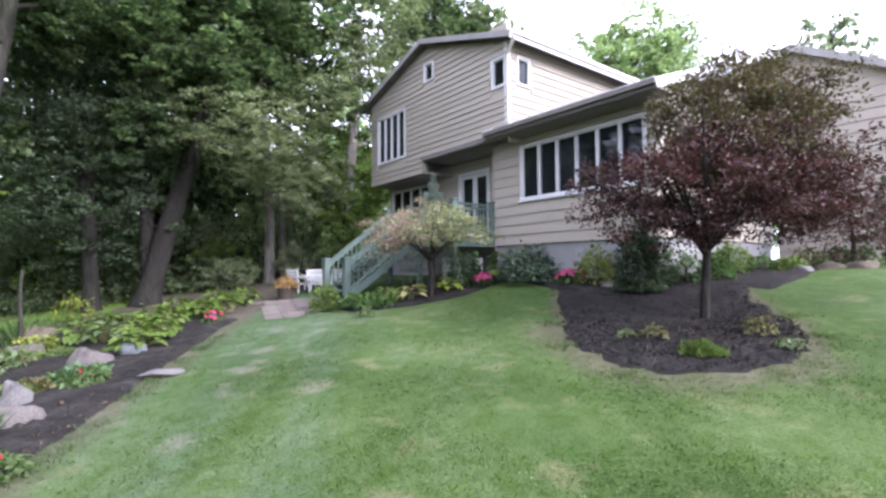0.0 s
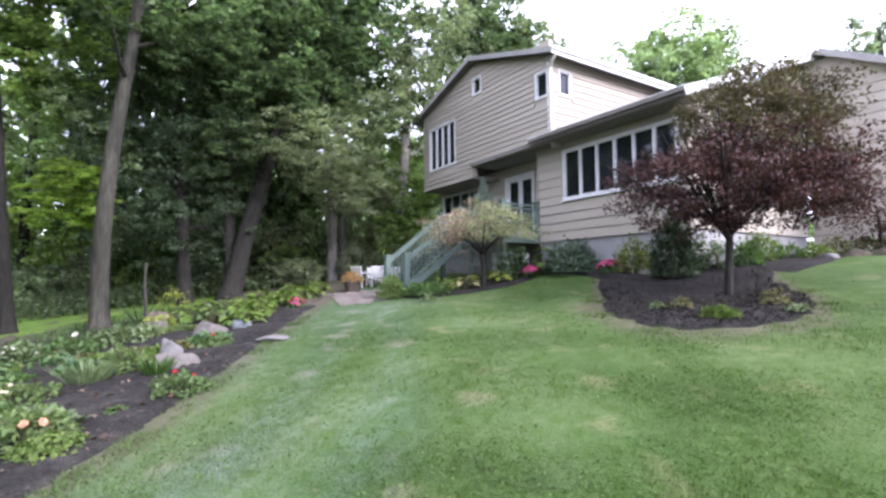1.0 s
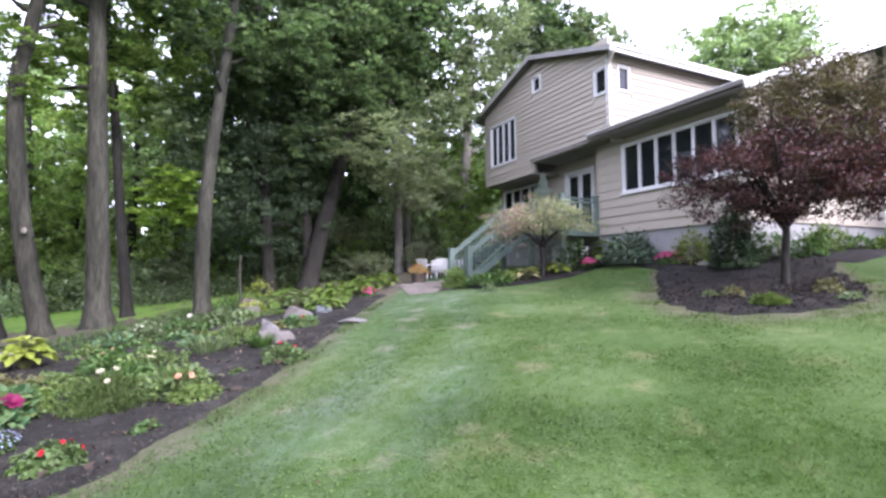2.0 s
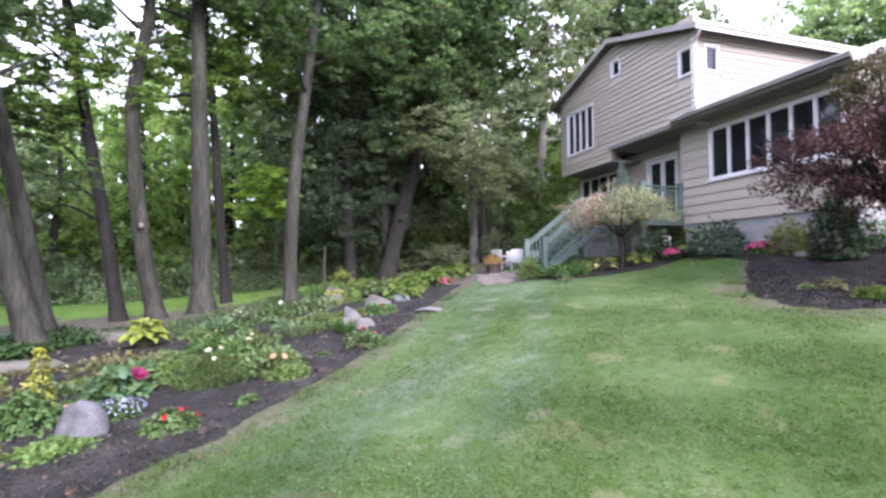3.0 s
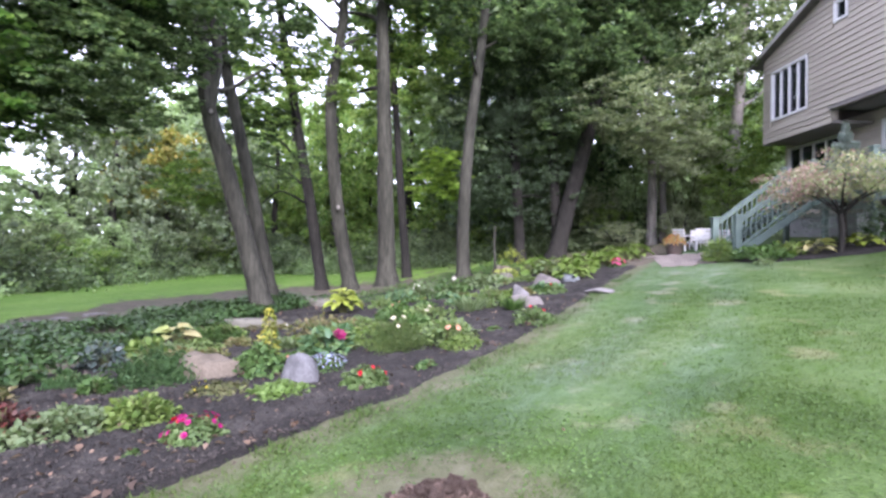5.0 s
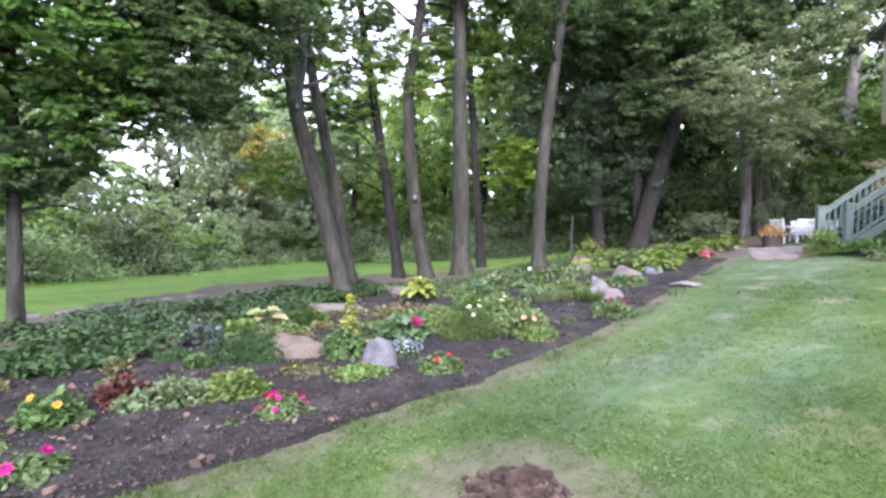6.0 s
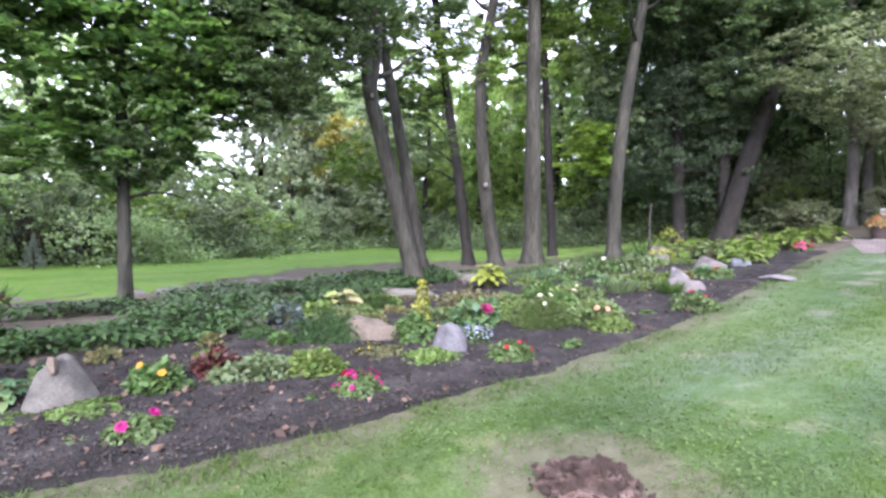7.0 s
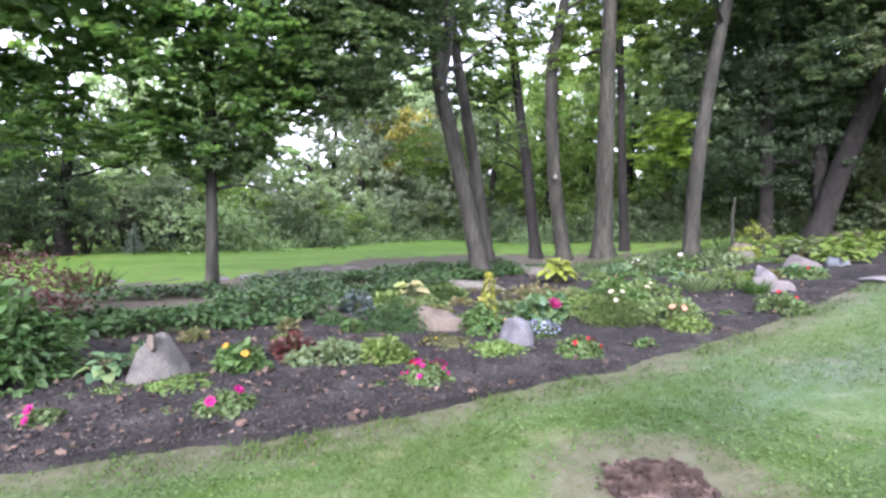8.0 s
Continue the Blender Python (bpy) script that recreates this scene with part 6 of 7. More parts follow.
def stone(x, y, w, d, h, material, label, turn=0.0, seed=1, flat=0.5, point=0.0, sink=0.05, blocky=0.0):
    """A field stone: flattened facets, rounded edges, pitted faces; point pulls it to a ridge."""
    bm = bmesh.new()
    bmesh.ops.create_icosphere(bm, subdivisions=4, radius=1)
    noise.seed_set(seed)
    off = Vector((seed * 3.1, seed * 1.7, seed * 0.9))
    rs = random.Random(seed)
    planes = [(Vector((rs.gauss(0, 1), rs.gauss(0, 1), rs.gauss(0, 0.6))).normalized(), rs.uniform(0.55, 0.8)) for _ in range(9)] + [(Vector((rs.gauss(0, 0.25), rs.gauss(0, 0.25), 1)).normalized(), 0.62)]
    for v in bm.verts:
        p = v.co.copy()
        if blocky:
            p = Vector(math.copysign(abs(c) ** (1 - blocky), c) for c in p)
        for nrm, k in planes[:4] if blocky else planes:
            e = p.dot(nrm) - k
            if e > 0:
                p -= nrm * e * 0.85
        p += p.normalized() * (noise.noise(p * 1.6 + off) * 0.10 + noise.noise(p * 5 + off) * 0.03)
        if point:
            t = max(p.z, 0)
            p.x *= 1 - point * t
            p.y *= 1 - point * 0.7 * t
        p.z = p.z * (1 if p.z > 0 else flat)
        v.co = Vector((p.x * w / 2 * 1.1, p.y * d / 2 * 1.1, p.z * h * 1.08))
    o = solo("stone", bm, material, label, "stone", "stones of the garden", smooth=True)
    o.matrix_world = pose(x, y, float(gz(x, y)) + 0.03 - sink * h, 0, 0, turn)
    return o


stone(-4.98, -0.44, 0.64, 0.48, 0.55, M_ST_BOULDER, "large pointed grey boulder on the mulch", -80, 41, point=0.85)
stone(-4.84, -0.5, 0.11, 0.08, 0.12, M_ST_TAN, "small brownish stone lying on the boulder", 30, 12).location.z += 0.34
stone(-5.72, 2.72, 0.82, 0.55, 0.38, M_ST_TAN, "tan rounded field stone on mulch", 50, 31, point=0.1)
stone(-4.56, 3.1, 0.4, 0.28, 0.31, M_ST_GREY, "smooth upright grey field stone", 50, 34, point=0.1, blocky=0.42)
stone(-8.5, 4.78, 1.7, 0.5, 0.28, M_ST_MOSS, "long flat grey-brown stone slab", 60, 15)
stone(-9.96, 7.55, 1.1, 0.5, 0.32, M_ST_MOSS, "flat weathered stone under the maples", 50, 16)
stone(-5.15, 8.76, 0.42, 0.34, 0.36, M_ST_PALE, "pale rounded field stone on mulch", 30, 17)
stone(-4.6, 8.0, 0.6, 0.42, 0.3, M_ST_PINK, "pinkish flat field stone on mulch", 30, 18)
stone(-5.48, 10.57, 0.66, 0.45, 0.34, M_ST_PINK, "pinkish rounded boulder among plants", 25, 19)
stone(-5.16, 11.19, 0.48, 0.36, 0.26, M_ST_BLUE, "blue-grey field stone among plants", 25, 20)
stone(-3.92, 9.71, 0.6, 0.4, 0.09, M_ST_PALE, "pale flat stepping stone at the lawn edge", 20, 21)
stone(-8.52, 13.39, 0.62, 0.5, 0.48, M_ST_TAN, "tan boulder behind the plants", 20, 22)
stone(-7.4, 11.6, 0.7, 0.5, 0.34, M_ST_MOSS, "mossy flat boulder among plants", 10, 23)
stone(3.62, 12.95, 0.6, 0.4, 0.14, M_ST_MOSS, "rough stone beside the foundation", -20, 24)
stone(4.1, 12.35, 0.75, 0.42, 0.22, M_ST_MOSS, "flat stone beside the foundation", -20, 25)
stone(7.99, 12.66, 0.5, 0.35, 0.18, M_ST_TAN, "flat edging stone by the garage border", -30, 26)
stone(8.5, 12.5, 0.55, 0.35, 0.17, M_ST_TAN, "flat edging stone by the garage border", -30, 27)
stone(7.3, 12.5, 0.4, 0.3, 0.15, M_ST_PALE, "pale edging stone by the garage border", -30, 28)
stone(-5.35, 15.2, 0.6, 0.45, 0.3, M_ST_TAN, "tan stone edging the patio", 15, 29)
for i in range(9):
    stone(-11.5 - 0.16 * i, 0.4 + 0.42 * i + 0.1 * math.sin(i * 2.1), 0.36 + 0.1 * math.sin(i * 3.3), 0.26, 0.09, M_ST_PALE, "pale flat edging stone beside the far lawn", 70, 40 + i)
stone(-11.44, -1.38, 0.22, 0.2, 0.1, M_ST_PALE, "small pale stone at the lawn edge", 0, 60)

# ---- mulch by the house, ground cover, chips, fallen leaves ----
def house_strip(name, s0, s1, o_lo, o_hi, lift, ns=60, no=24):
    c, s = math.cos(radians(HT)), math.sin(radians(HT))
    S = np.linspace(s0, s1, ns)[:, None] + np.zeros((1, no))
    t = np.linspace(0, 1, no)[None, :]
    O_ = o_lo(S) * (1 - t) + o_hi(S) * t
    x, y = HX + S * c - O_ * s, HY + S * s + O_ * c
    rim = np.minimum(np.minimum(t * (o_hi(S) - o_lo(S)), 0.2) / 0.2, 1)
    rim = np.minimum(rim, np.minimum(S - s0, s1 - S) / 0.2 + 0.0)
    z = gz(x, y) - 0.03 + (lift + 0.03) * np.clip(rim, 0, 1) + np.random.default_rng(3).normal(0, 0.01, x.shape)
    ix = np.arange(ns * no).reshape(ns, no)
    f = np.stack([ix[:-1, :-1], ix[1:, :-1], ix[1:, 1:], ix[:-1, 1:]], -1).reshape(-1, 4)
    return tagged(new(name, mesh_from(name, np.stack([x, y, z], -1).reshape(-1, 3), f, M_MULCH_SHADE, True)), "dark mulch bed along the house", "bed", kind="structure")


house_strip("stair_bed", -2.0, 0.98, lambda S: -4.45 + 0.12 * np.sin(S * 3) + np.clip(S - 0.2, 0, 1) * 1.4, lambda S: 0.6 + 0 * S, 0.05)
house_strip("foundation_bed", 0.6, 4.9, lambda S: -1.05 + 0.25 * np.sin(S * 1.1), lambda S: 0.1 + 0 * S, 0.06)
house_strip("front_bed", 4.6, 6.85, lambda S: 0.0 + 0 * S, lambda S: 6.0 + 0 * S, 0.05)


def on_bed(n, rng, y0=-3, y1=14):
    y = rng.uniform(y0, y1, n)
    x = lawn_edge(y) - 0.02 - rng.uniform(0, 1, n) ** 1.3 * (lawn_edge(y) - 0.2 - bed_back(y))
    return x, y


rng = np.random.default_rng(91)
x, y = on_bed(16000, rng, -2.6, 9)
xn, yn = on_bed(14000, rng, -2.6, 3.5)
x, y = np.concatenate([x, xn]), np.concatenate([y, yn])
c = np.stack([x, y, gz(x, y) + 0.062 + rng.uniform(0, 0.012, len(x))], 1)
tagged(new("bark_chips", leaves("bark_chips", c, rng.uniform(0.018, 0.045, len(c)), M_CHIP, rng, 0.5, 0.35, 0.0, fold=0.05)), "dark bark chips strewn over the garden bed", "mulch", kind="stuff")
a, q = rng.uniform(0, 6.28, 9000), np.sqrt(rng.uniform(0, 1, 9000))
rad = np.interp(np.degrees(a), RED_OUT[0], RED_OUT[1], period=360) * q * 0.97
x, y = RED_C[0] + rad * np.cos(a), RED_C[1] + rad * np.sin(a)
c = np.stack([x, y, gz(x, y) + 0.04 + rng.uniform(0, 0.01, len(x))], 1)
tagged(new("bark_chips", leaves("bark_chips", c, 0.045, M_CHIP_SHADE, rng, 0.5, 0.45, 0.0, fold=0.05)), "bark chips strewn under the purple tree, darkened as by its shade", "mulch", kind="stuff")
x, y = on_bed(620, rng, -2.4, 9)
xd, yd = on_bed(480, rng, -2.6, 2.4)
x, y = np.concatenate([x, xd]), np.concatenate([y, yd])
c = np.stack([x, y, gz(x, y) + 0.085], 1)
xl, yl = rng.uniform(-3.3, -1.2, 26), rng.uniform(-1, 6, 26)
c = np.concatenate([c, np.stack([xl, yl, gz(xl, yl) + 0.05], 1)])
xt, yt = 3.4 + rng.normal(0, 0.9, 230), 9.2 + rng.normal(0, 0.85, 230)
c = np.concatenate([c, np.stack([xt, yt, gz(xt, yt) + 0.12], 1)])
tagged(new("fallen_leaves", leaves("fallen_leaves", c, np.where(np.arange(len(c)) < 1100, 0.03 + 0.065 * rng.uniform(0, 1, len(c)) ** 1.8, 0.034), M_LITTER, rng, 0.45, 0.7, 0.12, fold=0.14)), "dry tan and orange fallen leaves", "leaves", kind="stuff")

# broad low ground cover between bed and trees
n = 22000
y = -6 + 14.0 * rng.uniform(0, 1, n) ** 0.9
front = bed_back(y) + 0.35 + 0.25 * np.sin(y * 1.7)
back = np.interp(y, [-6, -2, 0, 2, 4.5, 7, 9.5], [-9.3, -9.3, -10.0, -11.1, -11.6, -12.6, -13.0])
x = front + (back - front) * rng.uniform(0, 1, n) ** 1.1
keep = (np.sin(x * 2.1 + y) * np.sin(y * 1.6 - x * 0.7) > -0.75) & ~((y < 0.2) & (x < -7.9) & (x > -9.0))
x, y = x[keep], y[keep]
hh = 0.06 + 0.22 * rng.uniform(0, 1, len(x)) ** 0.8 * (0.7 + 0.4 * np.sin(x * 3) * np.sin(y * 2.7))
c = np.stack([x, y, gz(x, y) + 0.03 + hh], 1)
az = rng.uniform(0, 6.28, len(c))
d = np.stack([np.cos(az), np.sin(az), rng.uniform(-0.35, 0.25, len(c))], 1)
tagged(new("ground_cover", blades("ground_cover", c, d, np.array([0, 0, 1.0]) + rng.normal(0, 0.25, (len(c), 3)), 0.105 * rng.uniform(0.7, 1.3, len(c)), 0.6, M_IVY, 0.35)), "dense dark green low ground cover", "ground cover", kind="stuff")
# rough grass and weeds under the trees
n = 4500
y = rng.uniform(8, 16, n)
x = rng.uniform(-11.2, -7.2, n)
c = np.stack([x, y, gz(x, y) + 0.02], 1)
az = rng.uniform(0, 6.28, n)
d = np.stack([np.cos(az) * 0.5, np.sin(az) * 0.5, np.ones(n)], 1)
tagged(new("rough_grass", blades("rough_grass", c, d, np.stack([np.cos(az), np.sin(az), np.zeros(n)], 1), rng.uniform(0.08, 0.22, n), 0.1, M_DGRASS, -0.2, 0.02)), "rough grass and weeds under the trees", "grass", kind="stuff")
broad_shrub(-5.3, -1.62, 0.54, 0.82, 0.1, M_SHRUB, "dense green shrub with pointed leaves", n=1250, shape=1.0)
hosta(-5.15, -0.85, 0.26, 0.2, M_DAHLIA, "low plant with large blue-green leaves", leaf=0.13, n=40)
mound(-4.63, -0.28, 0.3, 0.09, 0.03, M_LIME, "low lime green mat plant", n=620)
mound(-4.69, -0.75, 0.21, 0.05, 0.035, M_LIME, "low lime green mat plant", n=300)
mound(-4.92, 0.23, 0.26, 0.29, 0.06, M_PLANT, "leafy green marigold plant with orange bloom", n=420, flowers=[(M_ORANGE, 2, 0.06)])
mound(-3.90, 0.03, 0.22, 0.17, 0.036, M_PETUNIA, "bushy petunia with a magenta pink flower", n=420, flowers=[(M_PINK, 3, 0.075)])
mound(-4.17, -1.14, 0.15, 0.12, 0.036, M_PETUNIA, "small petunia with a magenta pink flower", n=180, flowers=[(M_PINK, 2, 0.07)])
mound(-3.86, 1.68, 0.25, 0.2, 0.036, M_PETUNIA, "petunia covered in magenta pink flowers", n=460, flowers=[(M_PINK, 16, 0.055), (M_RED, 7, 0.042)])
mound(-5.16, 0.76, 0.25, 0.31, 0.065, M_REDLEAF, "dark red-leaved plant on the mulch", n=260)
mound(-4.88, 1.10, 0.35, 0.22, 0.06, M_PALE, "pale green scallop-leaved plant on mulch", n=560)
mound(-4.87, 0.76, 0.17, 0.16, 0.07, M_PALE, "pale green scallop-leaved plant on mulch", n=140)
mound(-4.65, 1.58, 0.27, 0.28, 0.062, M_LIMEB, "bright green leafy plant on mulch", n=540)
feathery(-5.93, 2.19, 0.50, 0.40, M_DILL, "feathery blue-green plant in the bed", n=900)
feathery(-6.50, 1.52, 0.23, 0.16, M_DILL, "feathery blue-green plant in the bed", n=350)
mound(-7.09, 2.04, 0.28, 0.4, 0.075, M_BLUE, "dusky blue-grey leafy plant on mulch", n=170)
mound(-7.33, 2.64, 0.36, 0.32, 0.1, M_LIMEB, "yellow-green leafy plant in the bed", n=170)
hosta(-7.75, 3.17, 0.28, 0.34, M_CREAM, "small cream yellow hosta plant", leaf=0.24, n=16)
feathery(-7.72, 3.80, 0.45, 0.32, M_PLANT, "fine-leaved green plant in the bed", n=420)
mound(-4.93, 2.42, 0.31, 0.13, 0.035, M_MOSS, "mossy olive mat plant", n=420, flowers=[(M_YFLOWER, 5, 0.03)])
mound(-5.20, 3.04, 0.25, 0.48, 0.05, M_PLANT, "leafy green plant beside the stones", n=380)
spike(-5.9, 3.58, 0.17, 0.62, M_GOLD, "golden yellow upright spike of leaves")
mound(-4.39, 2.80, 0.37, 0.11, 0.055, M_LIME, "spreading lime green mat plant", n=480)
mound(-5.52, 4.25, 0.44, 0.42, 0.13, M_DAHLIA, "large-leaved dahlia with a dark magenta flower", n=220, flowers=[(M_MAGENTA, 1, 0.17)])
mound(-6.55, 5.0, 0.62, 0.4, 0.07, M_BRONZE, "bronze and green leafy plant", n=420)
hosta(-8.3, 6.8, 0.4, 0.55, M_YLIME, "yellow-lime hosta with large leaves", leaf=0.22, n=80)
mound(-4.72, 3.6, 0.27, 0.2, 0.04, M_PLANT, "low plant with powder blue flowers", n=160, flowers=[(M_PBLUE, 130, 0.024)])
mound(-3.82, 3.4, 0.26, 0.22, 0.05, M_PETUNIA, "bedding plant with red flowers", n=330, flowers=[(M_RED, 4, 0.05)])
feathery(-4.72, 4.78, 0.45, 0.46, M_COSMOS, "tall feathery grey-green plant with pale flowers", n=1100, flowers=[(M_PALEFL, 3, 0.07)])
mound(-4.22, 5.28, 0.4, 0.42, 0.06, M_COSMOS, "leafy bush with a peach flower", n=380, flowers=[(M_PEACH, 2, 0.085)])
mound(-3.84, 5.10, 0.30, 0.20, 0.045, M_LIMEB, "low green mound plant on mulch", n=330)
mound(-3.64, 4.15, 0.15, 0.13, 0.05, M_PLANT, "small green plant on the mulch", n=70)
mound(-8.05, 8.3, 0.5, 0.4, 0.09, M_DAHLIA, "dark green leafy plant in the bed", n=200)
mound(-6.64, 6.74, 0.26, 0.24, 0.08, M_LIMEB, "small yellow-green plant in the bed", n=80)
mound(-8.35, 9.4, 0.6, 0.36, 0.09, M_PALE, "pale green leafy plant in the bed", n=260, flowers=[(M_WHITEFL, 4, 0.06)])
mound(-7.51, 9.48, 0.51, 0.46, 0.09, M_PLANT, "green leafy plant with a cream flower", n=200, flowers=[(M_WHITEFL, 1, 0.13)])
mound(-5.73, 6.64, 0.5, 0.32, 0.07, M_COSMOS, "grey-green bushy plant with pale flowers", n=400, flowers=[(M_PALEFL, 3, 0.05)])
irises(-5.46, 7.43, 0.42, 0.36, M_PALE, "clump of upright sword-like leaves", n=110)
mound(-5.35, 8.03, 0.39, 0.43, 0.08, M_COSMOS, "grey-green leafy plant in the bed", n=240)
mound(-7.33, 10.68, 0.72, 0.42, 0.1, M_PALE, "pale green leafy plant in the bed", n=240)
irises(-4.62, 7.64, 0.27, 0.26, M_DGRASS, "dark green grassy tuft beside stones", n=150)
mound(-3.70, 6.70, 0.34, 0.27, 0.055, M_PETUNIA, "low bedding plant with a red flower", n=330, flowers=[(M_RED, 2, 0.05)])
mound(-4.72, 9.42, 0.26, 0.24, 0.05, M_PETUNIA, "low bedding plant with a red flower", n=220, flowers=[(M_RED, 1, 0.05)])
irises(-5.20, 9.58, 0.26, 0.23, M_DGRASS, "green grassy tuft among the stones", n=80)
mound(-7.5, 11.95, 0.45, 0.40, 0.06, M_YLIME, "yellow-green ball of small leaves", n=260)
mound(-6.18, -0.15, 0.19, 0.18, 0.06, M_BRONZE, "small bronze-green plant on the mulch", n=110)
mound(-5.75, 0.75, 0.13, 0.12, 0.06, M_LIMEB, "small green plant on the mulch", n=70)
mound(-7.32, 1.32, 0.21, 0.17, 0.06, M_LIMEB, "small green plant on the mulch", n=70)
mound(-3.78, 0.08, 0.06, 0.05, 0.05, M_PALE, "tiny pale plant on the mulch", n=26)
mound(-4.02, -0.34, 0.09, 0.05, 0.05, M_PALE, "tiny pale plant on the mulch", n=30)
mound(-3.95, 1.25, 0.10, 0.05, 0.05, M_PLANT, "tiny green plant on the mulch", n=26)
mound(-4.65, -1.06, 0.09, 0.05, 0.05, M_PALE, "tiny pale plant on the mulch", n=26)
mound(-4.00, 6.09, 0.13, 0.10, 0.05, M_PLANT, "tiny green plant on the mulch", n=30)
irises(-10.3, -1.75, 0.6, 0.5, M_DGRASS, "dark weedy clump on the bare earth", n=90)
mound(-5.0, 13.75, 0.26, 0.25, 0.05, M_PLANT, "bedding plant covered in rosy red flowers", n=140, flowers=[(M_ROSE, 16, 0.09), (M_RED, 6, 0.07)])
irises(-8.9, 13.2, 0.3, 0.8, M_PLANT, "tall thin clump of grass under the maples", n=34, width=0.02)
mound(-10.04, 16.39, 0.52, 0.81, 0.08, M_YLIME, "pale yellow-green plant in the bed", n=140)
broad_shrub(-2.6, 14.2, 0.4, 0.66, 0.085, M_LIMEB, "small green shrub at the stair foot", n=520, shape=0.9)
mound(-1.62, 14.07, 0.71, 0.40, 0.08, M_PLANT, "low green plants by the stairs", n=620)
mound(-1.14, 14.50, 0.40, 0.38, 0.1, M_LIMEB, "low bright green plant by stairs", n=120)
hosta(-0.63, 14.41, 0.41, 0.35, M_CREAM, "cream and green variegated hosta", leaf=0.28, n=16)
hosta(0.23, 15.21, 0.43, 0.36, M_YLIME, "yellow-green hosta under the small tree", leaf=0.28, n=16)
mound(-1.47, 13.04, 0.24, 0.15, 0.08, M_PALE, "tiny pale plant on the mulch", n=40)
mound(1.16, 15.15, 0.30, 0.3, 0.05, M_PLANT, "mound of bright pink flowers by the foundation", n=120, flowers=[(M_ROSE, 60, 0.1)])
mound(2.98, 13.75, 0.36, 0.3, 0.05, M_PLANT, "wide mound of bright pink flowers by the foundation", n=140, flowers=[(M_ROSE, 80, 0.1)])
broad_shrub(0.72, 15.75, 0.6, 1.05, 0.14, M_SHRUB, "green shrub beside the deck", n=420, shape=0.9)
hosta(1.62, 15.35, 0.36, 0.75, M_LIMEB, "lime green leafy plant by the corner", leaf=0.3, n=22)
broad_shrub(2.22, 14.75, 0.8, 0.98, 0.1, M_JUNIPER, "dark green evergreen shrub against the foundation", n=1000, shape=0.9)
mound(3.45, 13.45, 0.45, 0.95, 0.08, M_YSHRUB, "yellow-green shrub against the foundation", n=520)
broad_shrub(4.0, 12.35, 0.5, 1.45, 0.1, M_YEW, "tall dark yew behind the purple tree", n=1500, shape=1.0)
feathery(3.14, 8.4, 0.25, 0.17, M_LIMEB, "low lime green plant on the mulch", n=420)
mound(2.96, 9.33, 0.22, 0.2, 0.05, M_BRONZE, "small pale brownish plant on the mulch", n=70)
mound(2.65, 9.44, 0.12, 0.13, 0.06, M_PALE, "tiny pale plant on the mulch", n=30)
mound(4.23, 9.04, 0.24, 0.26, 0.05, M_BRONZE, "brownish low plant on the mulch", n=90)
mound(4.15, 8.35, 0.18, 0.14, 0.05, M_PALE, "sparse pale plant on the mulch rim", n=60)
mound(6.46, 13.98, 0.39, 0.52, 0.08, M_DAHLIA, "leafy plant in the border by the garage", n=160)
mound(6.85, 13.87, 0.32, 0.56, 0.08, M_LIMEB, "leafy plant in the border by the garage", n=160)
mound(6.84, 13.05, 0.36, 0.40, 0.08, M_PLANT, "leafy plant in the border by the garage", n=160)
mound(7.15, 12.74, 0.35, 0.34, 0.08, M_LIMEB, "leafy plant in the border by the garage", n=160)
mound(7.81, 13.08, 0.36, 0.48, 0.08, M_BRONZE, "leafy plant in the border by the garage", n=160)
mound(8.48, 13.18, 0.36, 0.46, 0.08, M_PLANT, "leafy plant in the border by the garage", n=160)
mound(9.25, 13.38, 0.37, 0.44, 0.08, M_PLANT, "leafy plant in the border by the garage", n=160)
for hx, hy in ((-7.2, 12.6), (-6.6, 13.3), (-7.4, 13.7), (-5.9, 13.6), (-6.7, 14.4), (-5.5, 14.3), (-6.1, 15.0), (-5.3, 15.1), (-6.8, 15.6), (-5.8, 15.9), (-5.2, 16.1), (-6.3, 16.7), (-5.6, 16.9), (-6.4, 12.3), (-5.9, 12.7)):
    pale = GROW.uniform() < 0.3
    hosta(hx, hy, 0.5, 0.42, M_PALE if pale else M_HOSTA, "pale green hosta beside the patio path" if pale else "lime green hosta beside the patio path", leaf=0.22, n=34)
for hx, hy, hr, hh, hm, ht in ((5.0, 12.55, 0.42, 0.75, M_DAHLIA, "dark green shrub against the wing's front"), (5.55, 12.5, 0.4, 0.62, M_SHRUB, "leafy green shrub against the wing's front"), (6.0, 12.85, 0.42, 0.8, M_LIMEB, "fresh green shrub against the wing's front"), (4.7, 12.95, 0.35, 0.9, M_SHRUB, "leafy green shrub at the house corner")):
    broad_shrub(hx, hy, hr, hh, 0.09, hm, ht, n=300, shape=0.9)
for i in range(9):
    hy = 11.3 + 0.5 * i
    if 12.9 < hy < 14.4:
        continue
    hosta(float(lawn_edge(hy)) - 1.0 - 0.25 * (i % 2), hy, 0.45, 0.36, M_HOSTA, "lime green hosta along the bed's edge", leaf=0.2, n=34)
# filler growth between the named plants
fill = random.Random(41)
FILL = ((0.09, M_PALE, "pale green leafy plant in the bed"), (0.08, M_PLANT, "green leafy plant in the bed"), (0.06, M_COSMOS, "grey-green bushy plant in the bed"), (0.07, M_LIMEB, "fresh green plant in the bed"), (0.06, M_BRONZE, "bronze-tinged plant in the bed"), (0.1, M_DAHLIA, "dark green leafy plant in the bed"))
